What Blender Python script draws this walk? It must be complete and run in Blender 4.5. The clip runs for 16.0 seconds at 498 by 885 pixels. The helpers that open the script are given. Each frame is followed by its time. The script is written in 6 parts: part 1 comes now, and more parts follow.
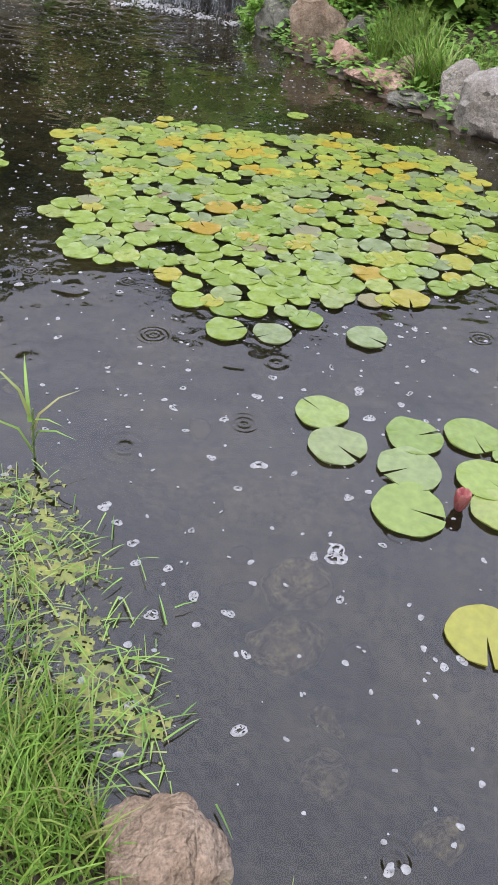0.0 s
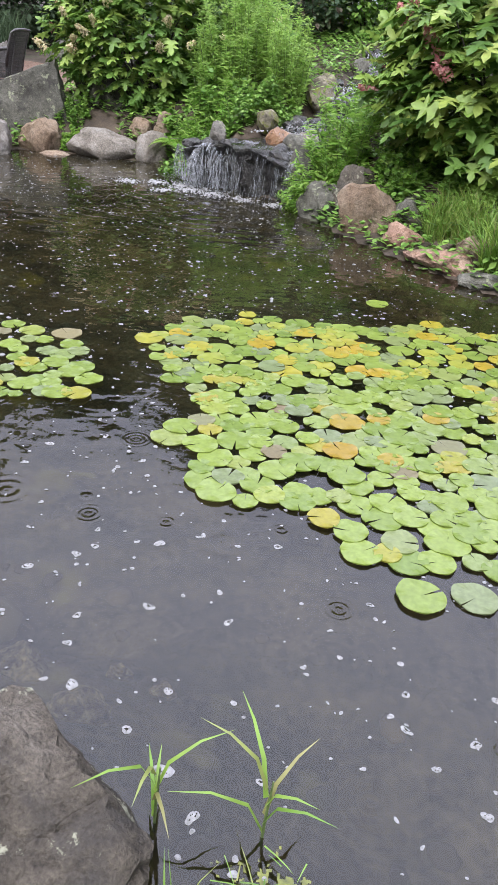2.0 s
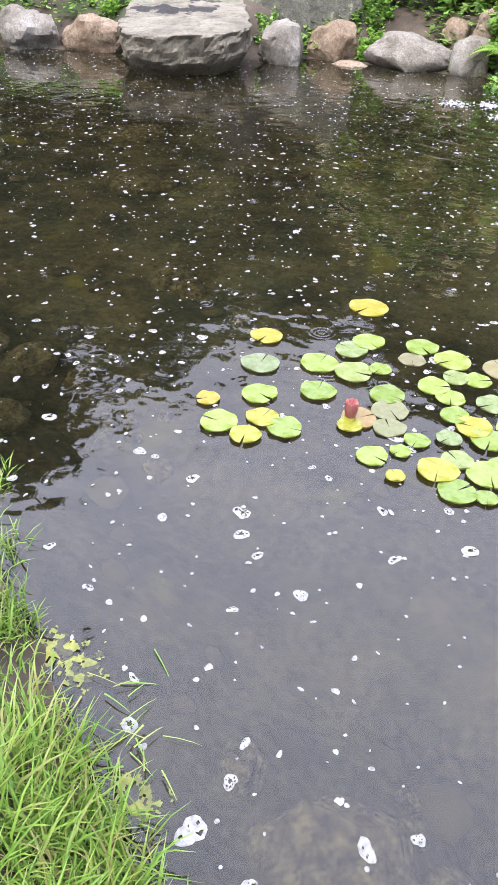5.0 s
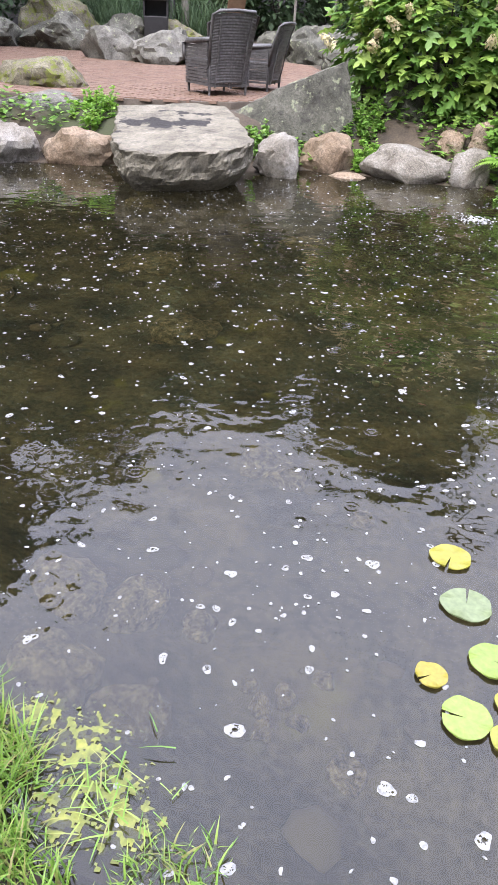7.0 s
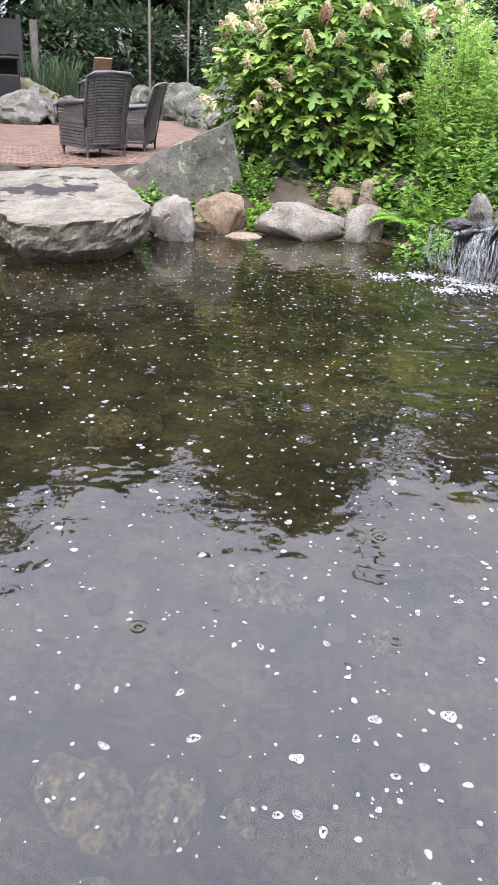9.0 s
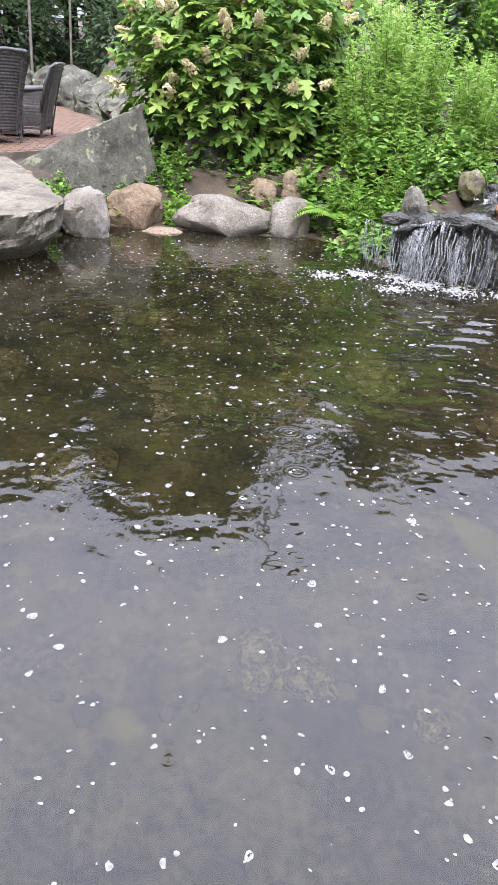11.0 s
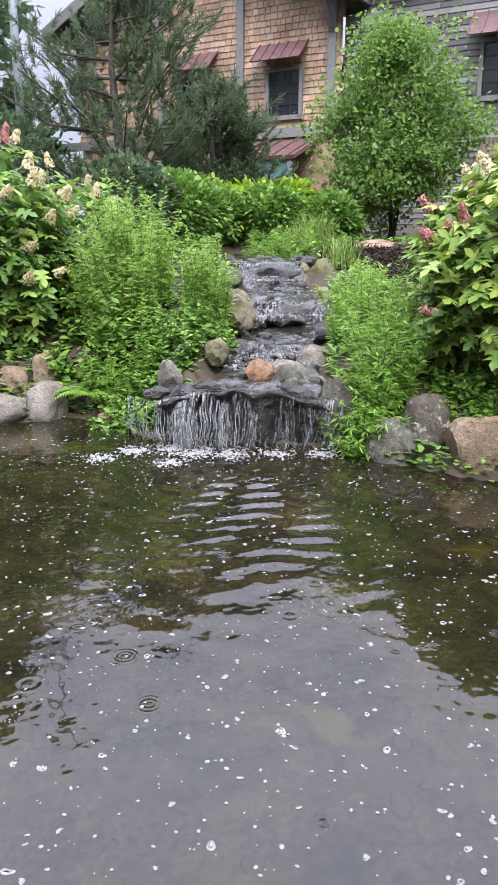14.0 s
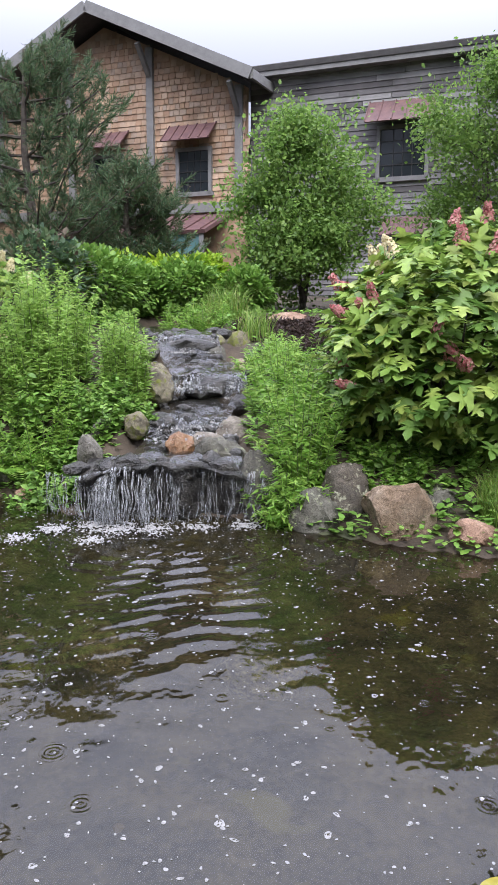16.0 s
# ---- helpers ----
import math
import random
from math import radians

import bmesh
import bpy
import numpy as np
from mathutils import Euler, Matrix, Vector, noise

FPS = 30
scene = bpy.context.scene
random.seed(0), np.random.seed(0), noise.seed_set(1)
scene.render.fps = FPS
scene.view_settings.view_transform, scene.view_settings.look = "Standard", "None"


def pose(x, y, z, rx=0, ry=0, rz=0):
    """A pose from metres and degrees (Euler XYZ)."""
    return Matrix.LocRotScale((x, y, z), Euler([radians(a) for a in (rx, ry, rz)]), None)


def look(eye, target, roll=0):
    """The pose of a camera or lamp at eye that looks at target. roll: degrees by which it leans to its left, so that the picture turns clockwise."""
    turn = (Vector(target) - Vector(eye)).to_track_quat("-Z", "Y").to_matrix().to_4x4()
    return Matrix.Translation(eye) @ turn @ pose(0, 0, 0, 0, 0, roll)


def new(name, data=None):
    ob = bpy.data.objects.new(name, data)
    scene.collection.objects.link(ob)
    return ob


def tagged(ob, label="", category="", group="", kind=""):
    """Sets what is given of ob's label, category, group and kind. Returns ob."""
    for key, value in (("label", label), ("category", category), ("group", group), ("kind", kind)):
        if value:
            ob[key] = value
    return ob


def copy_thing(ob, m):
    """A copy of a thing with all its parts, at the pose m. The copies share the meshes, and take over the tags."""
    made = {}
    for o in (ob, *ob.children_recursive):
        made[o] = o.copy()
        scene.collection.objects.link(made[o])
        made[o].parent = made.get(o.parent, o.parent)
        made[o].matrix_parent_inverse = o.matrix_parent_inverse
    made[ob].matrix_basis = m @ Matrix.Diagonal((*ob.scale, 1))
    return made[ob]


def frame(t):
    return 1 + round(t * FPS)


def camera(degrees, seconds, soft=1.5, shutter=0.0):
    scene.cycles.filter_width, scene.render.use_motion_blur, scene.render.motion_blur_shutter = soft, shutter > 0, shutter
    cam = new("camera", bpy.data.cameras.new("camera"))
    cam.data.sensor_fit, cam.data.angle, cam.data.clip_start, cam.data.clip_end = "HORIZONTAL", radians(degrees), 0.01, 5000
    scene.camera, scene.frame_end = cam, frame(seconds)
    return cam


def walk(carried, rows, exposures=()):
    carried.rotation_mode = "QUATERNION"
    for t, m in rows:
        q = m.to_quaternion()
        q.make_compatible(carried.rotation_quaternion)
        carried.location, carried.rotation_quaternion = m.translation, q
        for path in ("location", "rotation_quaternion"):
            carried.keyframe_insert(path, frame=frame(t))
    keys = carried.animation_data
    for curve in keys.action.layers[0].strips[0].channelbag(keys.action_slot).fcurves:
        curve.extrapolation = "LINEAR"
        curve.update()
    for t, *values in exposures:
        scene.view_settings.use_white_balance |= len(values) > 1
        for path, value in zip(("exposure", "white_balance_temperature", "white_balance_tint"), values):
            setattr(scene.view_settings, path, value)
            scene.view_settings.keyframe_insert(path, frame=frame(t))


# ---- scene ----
cam = camera(36.8, 16.0)
PATH = [
    (0, (4.414, -1.23, 1.486), (4.318, 0.329, 0.237), 6.5),
    (0.5, (4.251, -1.101, 1.502), (4.147, 0.521, 0.337), 5.9),
    (1, (4.062, -0.936, 1.517), (3.971, 0.738, 0.426), 5.3),
    (1.5, (3.862, -0.783, 1.524), (3.771, 0.936, 0.506), 4.7),
    (2, (3.646, -0.642, 1.545), (3.543, 1.113, 0.592), 4.5),
    (2.1, (3.603, -0.628, 1.545), (3.486, 1.132, 0.603), 4.3),
    (2.5, (3.48, -0.485, 1.539), (3.273, 1.273, 0.608), 4.0),
    (2.9, (3.297, -0.284, 1.537), (2.988, 1.452, 0.595), 3.5),
    (3, (3.254, -0.244, 1.526), (2.915, 1.483, 0.577), 3.2),
    (3.5, (2.995, -0.062, 1.472), (2.539, 1.602, 0.46), 2.1),
    (4, (2.764, 0.141, 1.419), (2.253, 1.74, 0.333), 1.8),
    (4.5, (2.508, 0.385, 1.428), (1.973, 1.928, 0.273), 1.7),
    (4.7, (2.4, 0.448, 1.434), (1.866, 1.973, 0.256), 2.0),
    (6.8, (1.261, 1.043, 1.516), (0.897, 2.728, 0.501), 3.4),
    (7, (1.186, 1.112, 1.504), (0.8, 2.802, 0.505), 3.0),
    (7.5, (1.0, 1.279, 1.504), (0.604, 2.986, 0.54), 2.4),
    (8, (0.901, 1.392, 1.522), (0.616, 3.141, 0.594), 1.6),
    (8.5, (0.801, 1.474, 1.539), (0.632, 3.254, 0.642), 1.5),
    (9, (0.644, 1.492, 1.562), (0.578, 3.284, 0.676), 2.6),
    (9.2, (0.586, 1.526, 1.546), (0.558, 3.32, 0.662), 3.2),
    (11.3, (0.177, 2.104, 1.48), (0.453, 3.872, 0.587), 3.2),
    (11.5, (0.136, 2.138, 1.486), (0.451, 3.914, 0.621), 2.3),
    (12, (0.044, 2.257, 1.562), (0.504, 4.025, 0.749), 1.5),
    (12.5, (-0.042, 2.303, 1.688), (0.656, 4.024, 0.946), 0.4),
    (13, (-0.08, 2.307, 1.738), (0.72, 4.019, 1.084), 0.1),
    (13.5, (-0.024, 2.29, 1.755), (0.811, 4.011, 1.172), 0.4),
    (14, (-0.007, 2.289, 1.747), (0.857, 4.014, 1.22), 0.4),
    (14.5, (0.022, 2.269, 1.761), (0.909, 3.997, 1.282), -0.2),
    (15, (0.038, 2.264, 1.796), (0.946, 3.992, 1.361), -1.1),
    (15.5, (0.009, 2.277, 1.821), (0.966, 3.991, 1.435), -0.8),
    (16, (-0.058, 2.301, 1.82), (1.018, 3.949, 1.462), 0.3),
]
walk(cam, [(t, look(eye, target, roll)) for t, eye, target, roll in PATH], [(0.0, 0.8), (1.0, 1.0), (2.0, 1.0), (2.5, 1.02), (3.0, 1.42), (4.5, 1.55), (8.0, 1.5), (12.5, 1.5), (13.2, 1.45), (14.0, 1.25), (14.5, 0.98), (15.0, 0.74), (15.5, 0.9), (16.0, 0.98)])

# ---- world and light: an overcast, rainy day ----
world = bpy.data.worlds.new("world")
scene.world = world
world.use_nodes = True
wn, wl = world.node_tree.nodes, world.node_tree.links
wn.clear()
w_out = wn.new("ShaderNodeOutputWorld")
w_bg = wn.new("ShaderNodeBackground")
w_sky = wn.new("ShaderNodeTexSky")
w_sky.sky_type = "NISHITA"
w_sky.sun_disc = False
w_sky.sun_elevation, w_sky.sun_rotation = radians(58), radians(200)
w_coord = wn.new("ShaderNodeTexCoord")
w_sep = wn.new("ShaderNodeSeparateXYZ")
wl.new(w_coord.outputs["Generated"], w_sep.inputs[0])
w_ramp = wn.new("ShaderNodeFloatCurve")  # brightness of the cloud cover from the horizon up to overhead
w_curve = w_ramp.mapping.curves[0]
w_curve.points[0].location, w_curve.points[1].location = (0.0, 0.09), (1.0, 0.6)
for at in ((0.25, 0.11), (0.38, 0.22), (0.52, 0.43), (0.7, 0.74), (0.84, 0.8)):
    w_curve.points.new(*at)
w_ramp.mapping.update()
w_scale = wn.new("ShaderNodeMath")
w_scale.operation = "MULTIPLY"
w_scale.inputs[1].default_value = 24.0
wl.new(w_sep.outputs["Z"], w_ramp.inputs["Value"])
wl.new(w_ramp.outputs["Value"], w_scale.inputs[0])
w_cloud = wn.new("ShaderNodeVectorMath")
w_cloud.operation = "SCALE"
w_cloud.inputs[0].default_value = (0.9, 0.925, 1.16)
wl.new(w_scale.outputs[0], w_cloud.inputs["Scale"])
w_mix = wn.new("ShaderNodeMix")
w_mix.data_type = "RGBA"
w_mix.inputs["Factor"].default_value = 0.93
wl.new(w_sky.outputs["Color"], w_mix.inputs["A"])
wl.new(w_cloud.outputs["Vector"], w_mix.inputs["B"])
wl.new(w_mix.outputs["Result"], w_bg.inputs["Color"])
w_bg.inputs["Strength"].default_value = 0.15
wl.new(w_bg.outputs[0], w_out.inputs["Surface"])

sun = new("sun", bpy.data.lights.new("sun", "SUN"))
sun.data.energy, sun.data.angle, sun.data.color = 2.3, radians(40), (1.0, 0.98, 0.94)
sun.matrix_world = look((-4, -12, 17), (0, 0, 0))


# ---- materials ----
def nodes_of(name):
    m = bpy.data.materials.new(name)
    m.use_nodes = True
    nt = m.node_tree
    return m, nt.nodes, nt.links, nt.nodes["Principled BSDF"]


def ramp_node(nodes, stops):
    r = nodes.new("ShaderNodeValToRGB")
    el = r.color_ramp.elements
    while len(el) < len(stops):
        el.new(0.5)
    for e, (pos, col) in zip(el, stops):
        e.position, e.color = pos, (*col, 1)
    return r


def surface(name, cols, scale=6.0, rough=0.85, bump=0.4, fine=60.0, spots=None, spot_scale=9.0, spot_at=0.62, metal=0.0, dist=0.01):
    """Two scales of noise through a ramp of colours, with bump; spots is a second colour in patches."""
    m, n, l, b = nodes_of(name)
    co = n.new("ShaderNodeTexCoord")
    a = n.new("ShaderNodeTexNoise")
    a.inputs["Scale"].default_value, a.inputs["Detail"].default_value, a.inputs["Roughness"].default_value = scale, 8, 0.65
    f = n.new("ShaderNodeTexNoise")
    f.inputs["Scale"].default_value, f.inputs["Detail"].default_value = fine, 4
    info = n.new("ShaderNodeObjectInfo")
    shift = n.new("ShaderNodeVectorMath")
    shift.operation = "MULTIPLY_ADD"
    shift.inputs[1].default_value = (1, 1, 1)
    rnd = n.new("ShaderNodeCombineXYZ")
    sc = n.new("ShaderNodeMath")
    sc.operation = "MULTIPLY"
    sc.inputs[1].default_value = 37.0
    l.new(info.outputs["Random"], sc.inputs[0])
    l.new(sc.outputs[0], rnd.inputs[0])
    l.new(sc.outputs[0], rnd.inputs[1])
    l.new(co.outputs["Object"], shift.inputs[0])
    l.new(rnd.outputs[0], shift.inputs[2])
    for t in (a, f):
        l.new(shift.outputs[0], t.inputs["Vector"])
    mixv = n.new("ShaderNodeMath")
    mixv.operation = "MULTIPLY_ADD"
    mixv.inputs[1].default_value = 0.45
    l.new(f.outputs["Fac"], mixv.inputs[0])
    sub = n.new("ShaderNodeMath")
    sub.operation = "ADD"
    sub.inputs[1].default_value = -0.22
    l.new(a.outputs["Fac"], sub.inputs[0])
    l.new(sub.outputs[0], mixv.inputs[2])
    k = len(cols)
    r = ramp_node(n, [(0.3 + 0.4 * i / max(1, k - 1), c) for i, c in enumerate(cols)])
    l.new(mixv.outputs[0], r.inputs["Fac"])
    col = r.outputs["Color"]
    if spots:
        s = n.new("ShaderNodeTexNoise")
        s.inputs["Scale"].default_value, s.inputs["Detail"].default_value = spot_scale, 5
        l.new(shift.outputs[0], s.inputs["Vector"])
        sr = ramp_node(n, [(spot_at, (0, 0, 0)), (spot_at + 0.05, (1, 1, 1))])
        l.new(s.outputs["Fac"], sr.inputs["Fac"])
        mx = n.new("ShaderNodeMix")
        mx.data_type = "RGBA"
        l.new(sr.outputs["Color"], mx.inputs["Factor"])
        l.new(col, mx.inputs["A"])
        mx.inputs["B"].default_value = (*spots, 1)
        col = mx.outputs["Result"]
    l.new(col, b.inputs["Base Color"])
    b.inputs["Roughness"].default_value, b.inputs["Metallic"].default_value = rough, metal
    if bump:
        bn = n.new("ShaderNodeBump")
        bn.inputs["Strength"].default_value, bn.inputs["Distance"].default_value = bump, dist
        l.new(mixv.outputs[0], bn.inputs["Height"])
        l.new(bn.outputs[0], b.inputs["Normal"])
    return m


def foliage(name, cols, rough=0.5, trans=0.35, per_object=False, grain=18.0):
    """Leaves, coloured leaf by leaf, that let some light through."""
    m, n, l, b = nodes_of(name)
    if per_object:
        g = n.new("ShaderNodeObjectInfo")
        src = g.outputs["Random"]
    else:
        g = n.new("ShaderNodeNewGeometry")
        src = g.outputs["Random Per Island"]
    k = len(cols)
    r = ramp_node(n, [(i / max(1, k - 1), c) for i, c in enumerate(cols)])
    l.new(src, r.inputs["Fac"])
    co = n.new("ShaderNodeTexCoord")
    a = n.new("ShaderNodeTexNoise")
    a.inputs["Scale"].default_value, a.inputs["Detail"].default_value = grain, 4
    l.new(co.outputs["Object"], a.inputs["Vector"])
    h = n.new("ShaderNodeHueSaturation")
    v = n.new("ShaderNodeMapRange")
    v.inputs["To Min"].default_value, v.inputs["To Max"].default_value = 0.65, 1.35
    l.new(a.outputs["Fac"], v.inputs["Value"])
    l.new(v.outputs[0], h.inputs["Value"])
    l.new(r.outputs["Color"], h.inputs["Color"])
    l.new(h.outputs[0], b.inputs["Base Color"])
    b.inputs["Roughness"].default_value = rough
    b.inputs["Specular IOR Level"].default_value = 0.35
    t = n.new("ShaderNodeBsdfTranslucent")
    l.new(h.outputs[0], t.inputs["Color"])
    mx = n.new("ShaderNodeMixShader")
    mx.inputs[0].default_value = trans
    l.new(b.outputs[0], mx.inputs[1])
    l.new(t.outputs[0], mx.inputs[2])
    l.new(mx.outputs[0], n["Material Output"].inputs["Surface"])
    return m


def water_material(name, murk, trans, rain=True):
    m, n, l, b = nodes_of(name)
    b.inputs["Base Color"].default_value = (*murk, 1)
    b.inputs["Roughness"].default_value = 0.0 if rain else 0.05
    b.inputs["IOR"].default_value = 1.39
    b.inputs["Transmission Weight"].default_value = trans
    co = n.new("ShaderNodeTexCoord")
    a = n.new("ShaderNodeTexNoise")
    a.inputs["Scale"].default_value, a.inputs["Detail"].default_value = 6.0 if rain else 11.0, 2.0 if rain else 5.0
    l.new(co.outputs["Object"], a.inputs["Vector"])
    height = a.outputs["Fac"]
    if rain:
        amp = n.new("ShaderNodeMath")
        amp.operation = "MULTIPLY"
        amp.inputs[1].default_value = 0.85
        l.new(height, amp.inputs[0])
        height = amp.outputs[0]
        for scale, freq, reach in ((1.5, 95.0, 0.2), (2.3, 120.0, 0.2), (1.05, 70.0, 0.2)):
            vo = n.new("ShaderNodeTexVoronoi")
            vo.voronoi_dimensions = "2D"
            vo.inputs["Scale"].default_value = scale
            l.new(co.outputs["Object"], vo.inputs["Vector"])
            si = n.new("ShaderNodeMath")
            si.operation = "MULTIPLY"
            si.inputs[1].default_value = freq
            l.new(vo.outputs["Distance"], si.inputs[0])
            sn = n.new("ShaderNodeMath")
            sn.operation = "SINE"
            l.new(si.outputs[0], sn.inputs[0])
            sepc = n.new("ShaderNodeSeparateColor")
            l.new(vo.outputs["Color"], sepc.inputs[0])
            rr = n.new("ShaderNodeMath")
            rr.operation = "MULTIPLY"
            rr.inputs[1].default_value = reach
            l.new(sepc.outputs[0], rr.inputs[0])
            fa = n.new("ShaderNodeMapRange")
            fa.inputs["From Min"].default_value = 0.0
            fa.inputs["To Min"].default_value, fa.inputs["To Max"].default_value = 1.0, 0.0
            l.new(vo.outputs["Distance"], fa.inputs["Value"])
            l.new(rr.outputs[0], fa.inputs["From Max"])
            gate = n.new("ShaderNodeMath")
            gate.operation = "GREATER_THAN"
            gate.inputs[1].default_value = 0.45
            l.new(sepc.outputs[1], gate.inputs[0])
            p = n.new("ShaderNodeMath")
            p.operation = "MULTIPLY"
            l.new(sn.outputs[0], p.inputs[0])
            l.new(fa.outputs[0], p.inputs[1])
            p2 = n.new("ShaderNodeMath")
            p2.operation = "MULTIPLY"
            l.new(p.outputs[0], p2.inputs[0])
            l.new(gate.outputs[0], p2.inputs[1])
            ad = n.new("ShaderNodeMath")
            ad.operation = "MULTIPLY_ADD"
            ad.inputs[1].default_value = 0.22
            l.new(p2.outputs[0], ad.inputs[0])
            l.new(height, ad.inputs[2])
            height = ad.outputs[0]
    bn = n.new("ShaderNodeBump")
    bn.inputs["Strength"].default_value, bn.inputs["Distance"].default_value = 0.5, 0.012 if rain else 0.06
    l.new(height, bn.inputs["Height"])
    l.new(bn.outputs[0], b.inputs["Normal"])
    return m


def stone(name, cols, lichen=None, lichen_at=0.62, stain=(0.036, 0.033, 0.03), rough=0.8, size=1.0):
    """Rough rock: blotches, mineral grain, cracks, dark stains and lichen."""
    m, n, l, b = nodes_of(name)
    co = n.new("ShaderNodeTexCoord")
    info = n.new("ShaderNodeObjectInfo")
    sc = n.new("ShaderNodeMath")
    sc.operation = "MULTIPLY"
    sc.inputs[1].default_value = 53.0
    l.new(info.outputs["Random"], sc.inputs[0])
    add = n.new("ShaderNodeVectorMath")
    add.operation = "ADD"
    l.new(co.outputs["Object"], add.inputs[0])
    l.new(sc.outputs[0], add.inputs[1])

    def tex(scale, detail, rr=0.6):
        t = n.new("ShaderNodeTexNoise")
        t.inputs["Scale"].default_value, t.inputs["Detail"].default_value, t.inputs["Roughness"].default_value = scale / size, detail, rr
        l.new(add.outputs[0], t.inputs["Vector"])
        return t.outputs["Fac"]

    def mixed(col, other, fac):
        mx = n.new("ShaderNodeMix")
        mx.data_type = "RGBA"
        l.new(fac, mx.inputs["Factor"])
        l.new(col, mx.inputs["A"])
        mx.inputs["B"].default_value = (*other, 1)
        return mx.outputs["Result"]

    def band(value, lo, hi):
        r = n.new("ShaderNodeMapRange")
        r.inputs["From Min"].default_value, r.inputs["From Max"].default_value = lo, hi
        l.new(value, r.inputs["Value"])
        return r.outputs[0]
    blotch, grain, fine = tex(3.2, 7, 0.68), tex(38, 5, 0.7), tex(130, 3)
    k = len(cols)
    r = ramp_node(n, [(0.32 + 0.36 * i / (k - 1), c) for i, c in enumerate(cols)])
    l.new(blotch, r.inputs["Fac"])
    h = n.new("ShaderNodeHueSaturation")
    both = n.new("ShaderNodeMath")
    both.operation = "ADD"
    l.new(band(grain, 0.3, 0.7), both.inputs[0])
    l.new(band(fine, 0.3, 0.7), both.inputs[1])
    v = n.new("ShaderNodeMapRange")
    v.inputs["From Max"].default_value = 2.0
    v.inputs["To Min"].default_value, v.inputs["To Max"].default_value = 0.32, 1.6
    l.new(both.outputs[0], v.inputs["Value"])
    l.new(v.outputs[0], h.inputs["Value"])
    l.new(r.outputs["Color"], h.inputs["Color"])
    col = mixed(h.outputs[0], stain, band(tex(5.5, 7, 0.75), 0.5, 0.7))
    vor = n.new("ShaderNodeTexVoronoi")
    vor.feature = "DISTANCE_TO_EDGE"
    vor.inputs["Scale"].default_value = 2.6 / size
    wob = n.new("ShaderNodeVectorMath")
    wob.operation = "ADD"
    nz = n.new("ShaderNodeTexNoise")
    nz.inputs["Scale"].default_value = 4.0 / size
    l.new(add.outputs[0], nz.inputs["Vector"])
    l.new(add.outputs[0], wob.inputs[0])
    l.new(nz.outputs["Color"], wob.inputs[1])
    l.new(wob.outputs[0], vor.inputs["Vector"])
    crack = band(vor.outputs["Distance"], 0.0, 0.035)
    if lichen:
        col = mixed(col, lichen, band(tex(8, 8, 0.75), lichen_at, lichen_at + 0.04))
    l.new(col, b.inputs["Base Color"])
    b.inputs["Roughness"].default_value = rough
    b.inputs["Specular IOR Level"].default_value = 0.22
    hsum = n.new("ShaderNodeMath")
    hsum.operation = "MULTIPLY_ADD"
    hsum.inputs[1].default_value = 0.35
    l.new(grain, hsum.inputs[0])
    l.new(blotch, hsum.inputs[2])
    hs2 = n.new("ShaderNodeMath")
    hs2.operation = "MULTIPLY_ADD"
    hs2.inputs[1].default_value = 0.07
    l.new(crack, hs2.inputs[0])
    l.new(hsum.outputs[0], hs2.inputs[2])
    hs3 = n.new("ShaderNodeMath")
    hs3.operation = "MULTIPLY_ADD"
    hs3.inputs[1].default_value = 0.12
    l.new(fine, hs3.inputs[0])
    l.new(hs2.outputs[0], hs3.inputs[2])
    bn = n.new("ShaderNodeBump")
    bn.inputs["Strength"].default_value, bn.inputs["Distance"].default_value = 0.9, 0.045 * size
    l.new(hs3.outputs[0], bn.inputs["Height"])
    l.new(bn.outputs[0], b.inputs["Normal"])
    return m


M_WATER = water_material("pond_water", (0.085, 0.08, 0.06), 0.985)
M_STREAM = water_material("stream_water", (0.2, 0.2, 0.185), 0.97, rain=False)
M_FALL = surface("falling_water", [(0.1, 0.104, 0.11), (0.26, 0.27, 0.285), (0.5, 0.51, 0.53)], 14, 0.1, 0.6, 90)
_nt = M_FALL.node_tree
_cl, _mxs = _nt.nodes.new("ShaderNodeBsdfTransparent"), _nt.nodes.new("ShaderNodeMixShader")
_mxs.inputs[0].default_value = 0.42
_nt.links.new(_nt.nodes["Principled BSDF"].outputs[0], _mxs.inputs[1])
_nt.links.new(_cl.outputs[0], _mxs.inputs[2])
_nt.links.new(_mxs.outputs[0], _nt.nodes["Material Output"].inputs["Surface"])
M_FOAM = surface("foam", [(0.09, 0.088, 0.084), (0.17, 0.168, 0.164), (0.24, 0.238, 0.234)], 70, 0.8, 0.15, 160)
M_BED = surface("pond_bed", [(0.016, 0.015, 0.009), (0.042, 0.037, 0.019), (0.085, 0.072, 0.034), (0.13, 0.11, 0.05)], 2.6, 0.95, 0.8, 34, (0.13, 0.12, 0.025), 1.6, 0.64)
M_SOIL = surface("soil", [(0.0187, 0.0137, 0.00936), (0.0461, 0.0331, 0.0216), (0.0756, 0.0569, 0.0382)], 2.2, 0.95, 0.8, 45, (0.036, 0.0403, 0.0173), 1.1, 0.58)
M_MULCH = surface("mulch", [(0.017, 0.009, 0.007), (0.041, 0.023, 0.018), (0.061, 0.039, 0.03)], 14, 0.95, 1.0, 90)
M_GRAY = stone("grey_granite", [(0.042, 0.04, 0.032), (0.09, 0.086, 0.07), (0.15, 0.143, 0.118)], (0.2, 0.21, 0.14), 0.565)
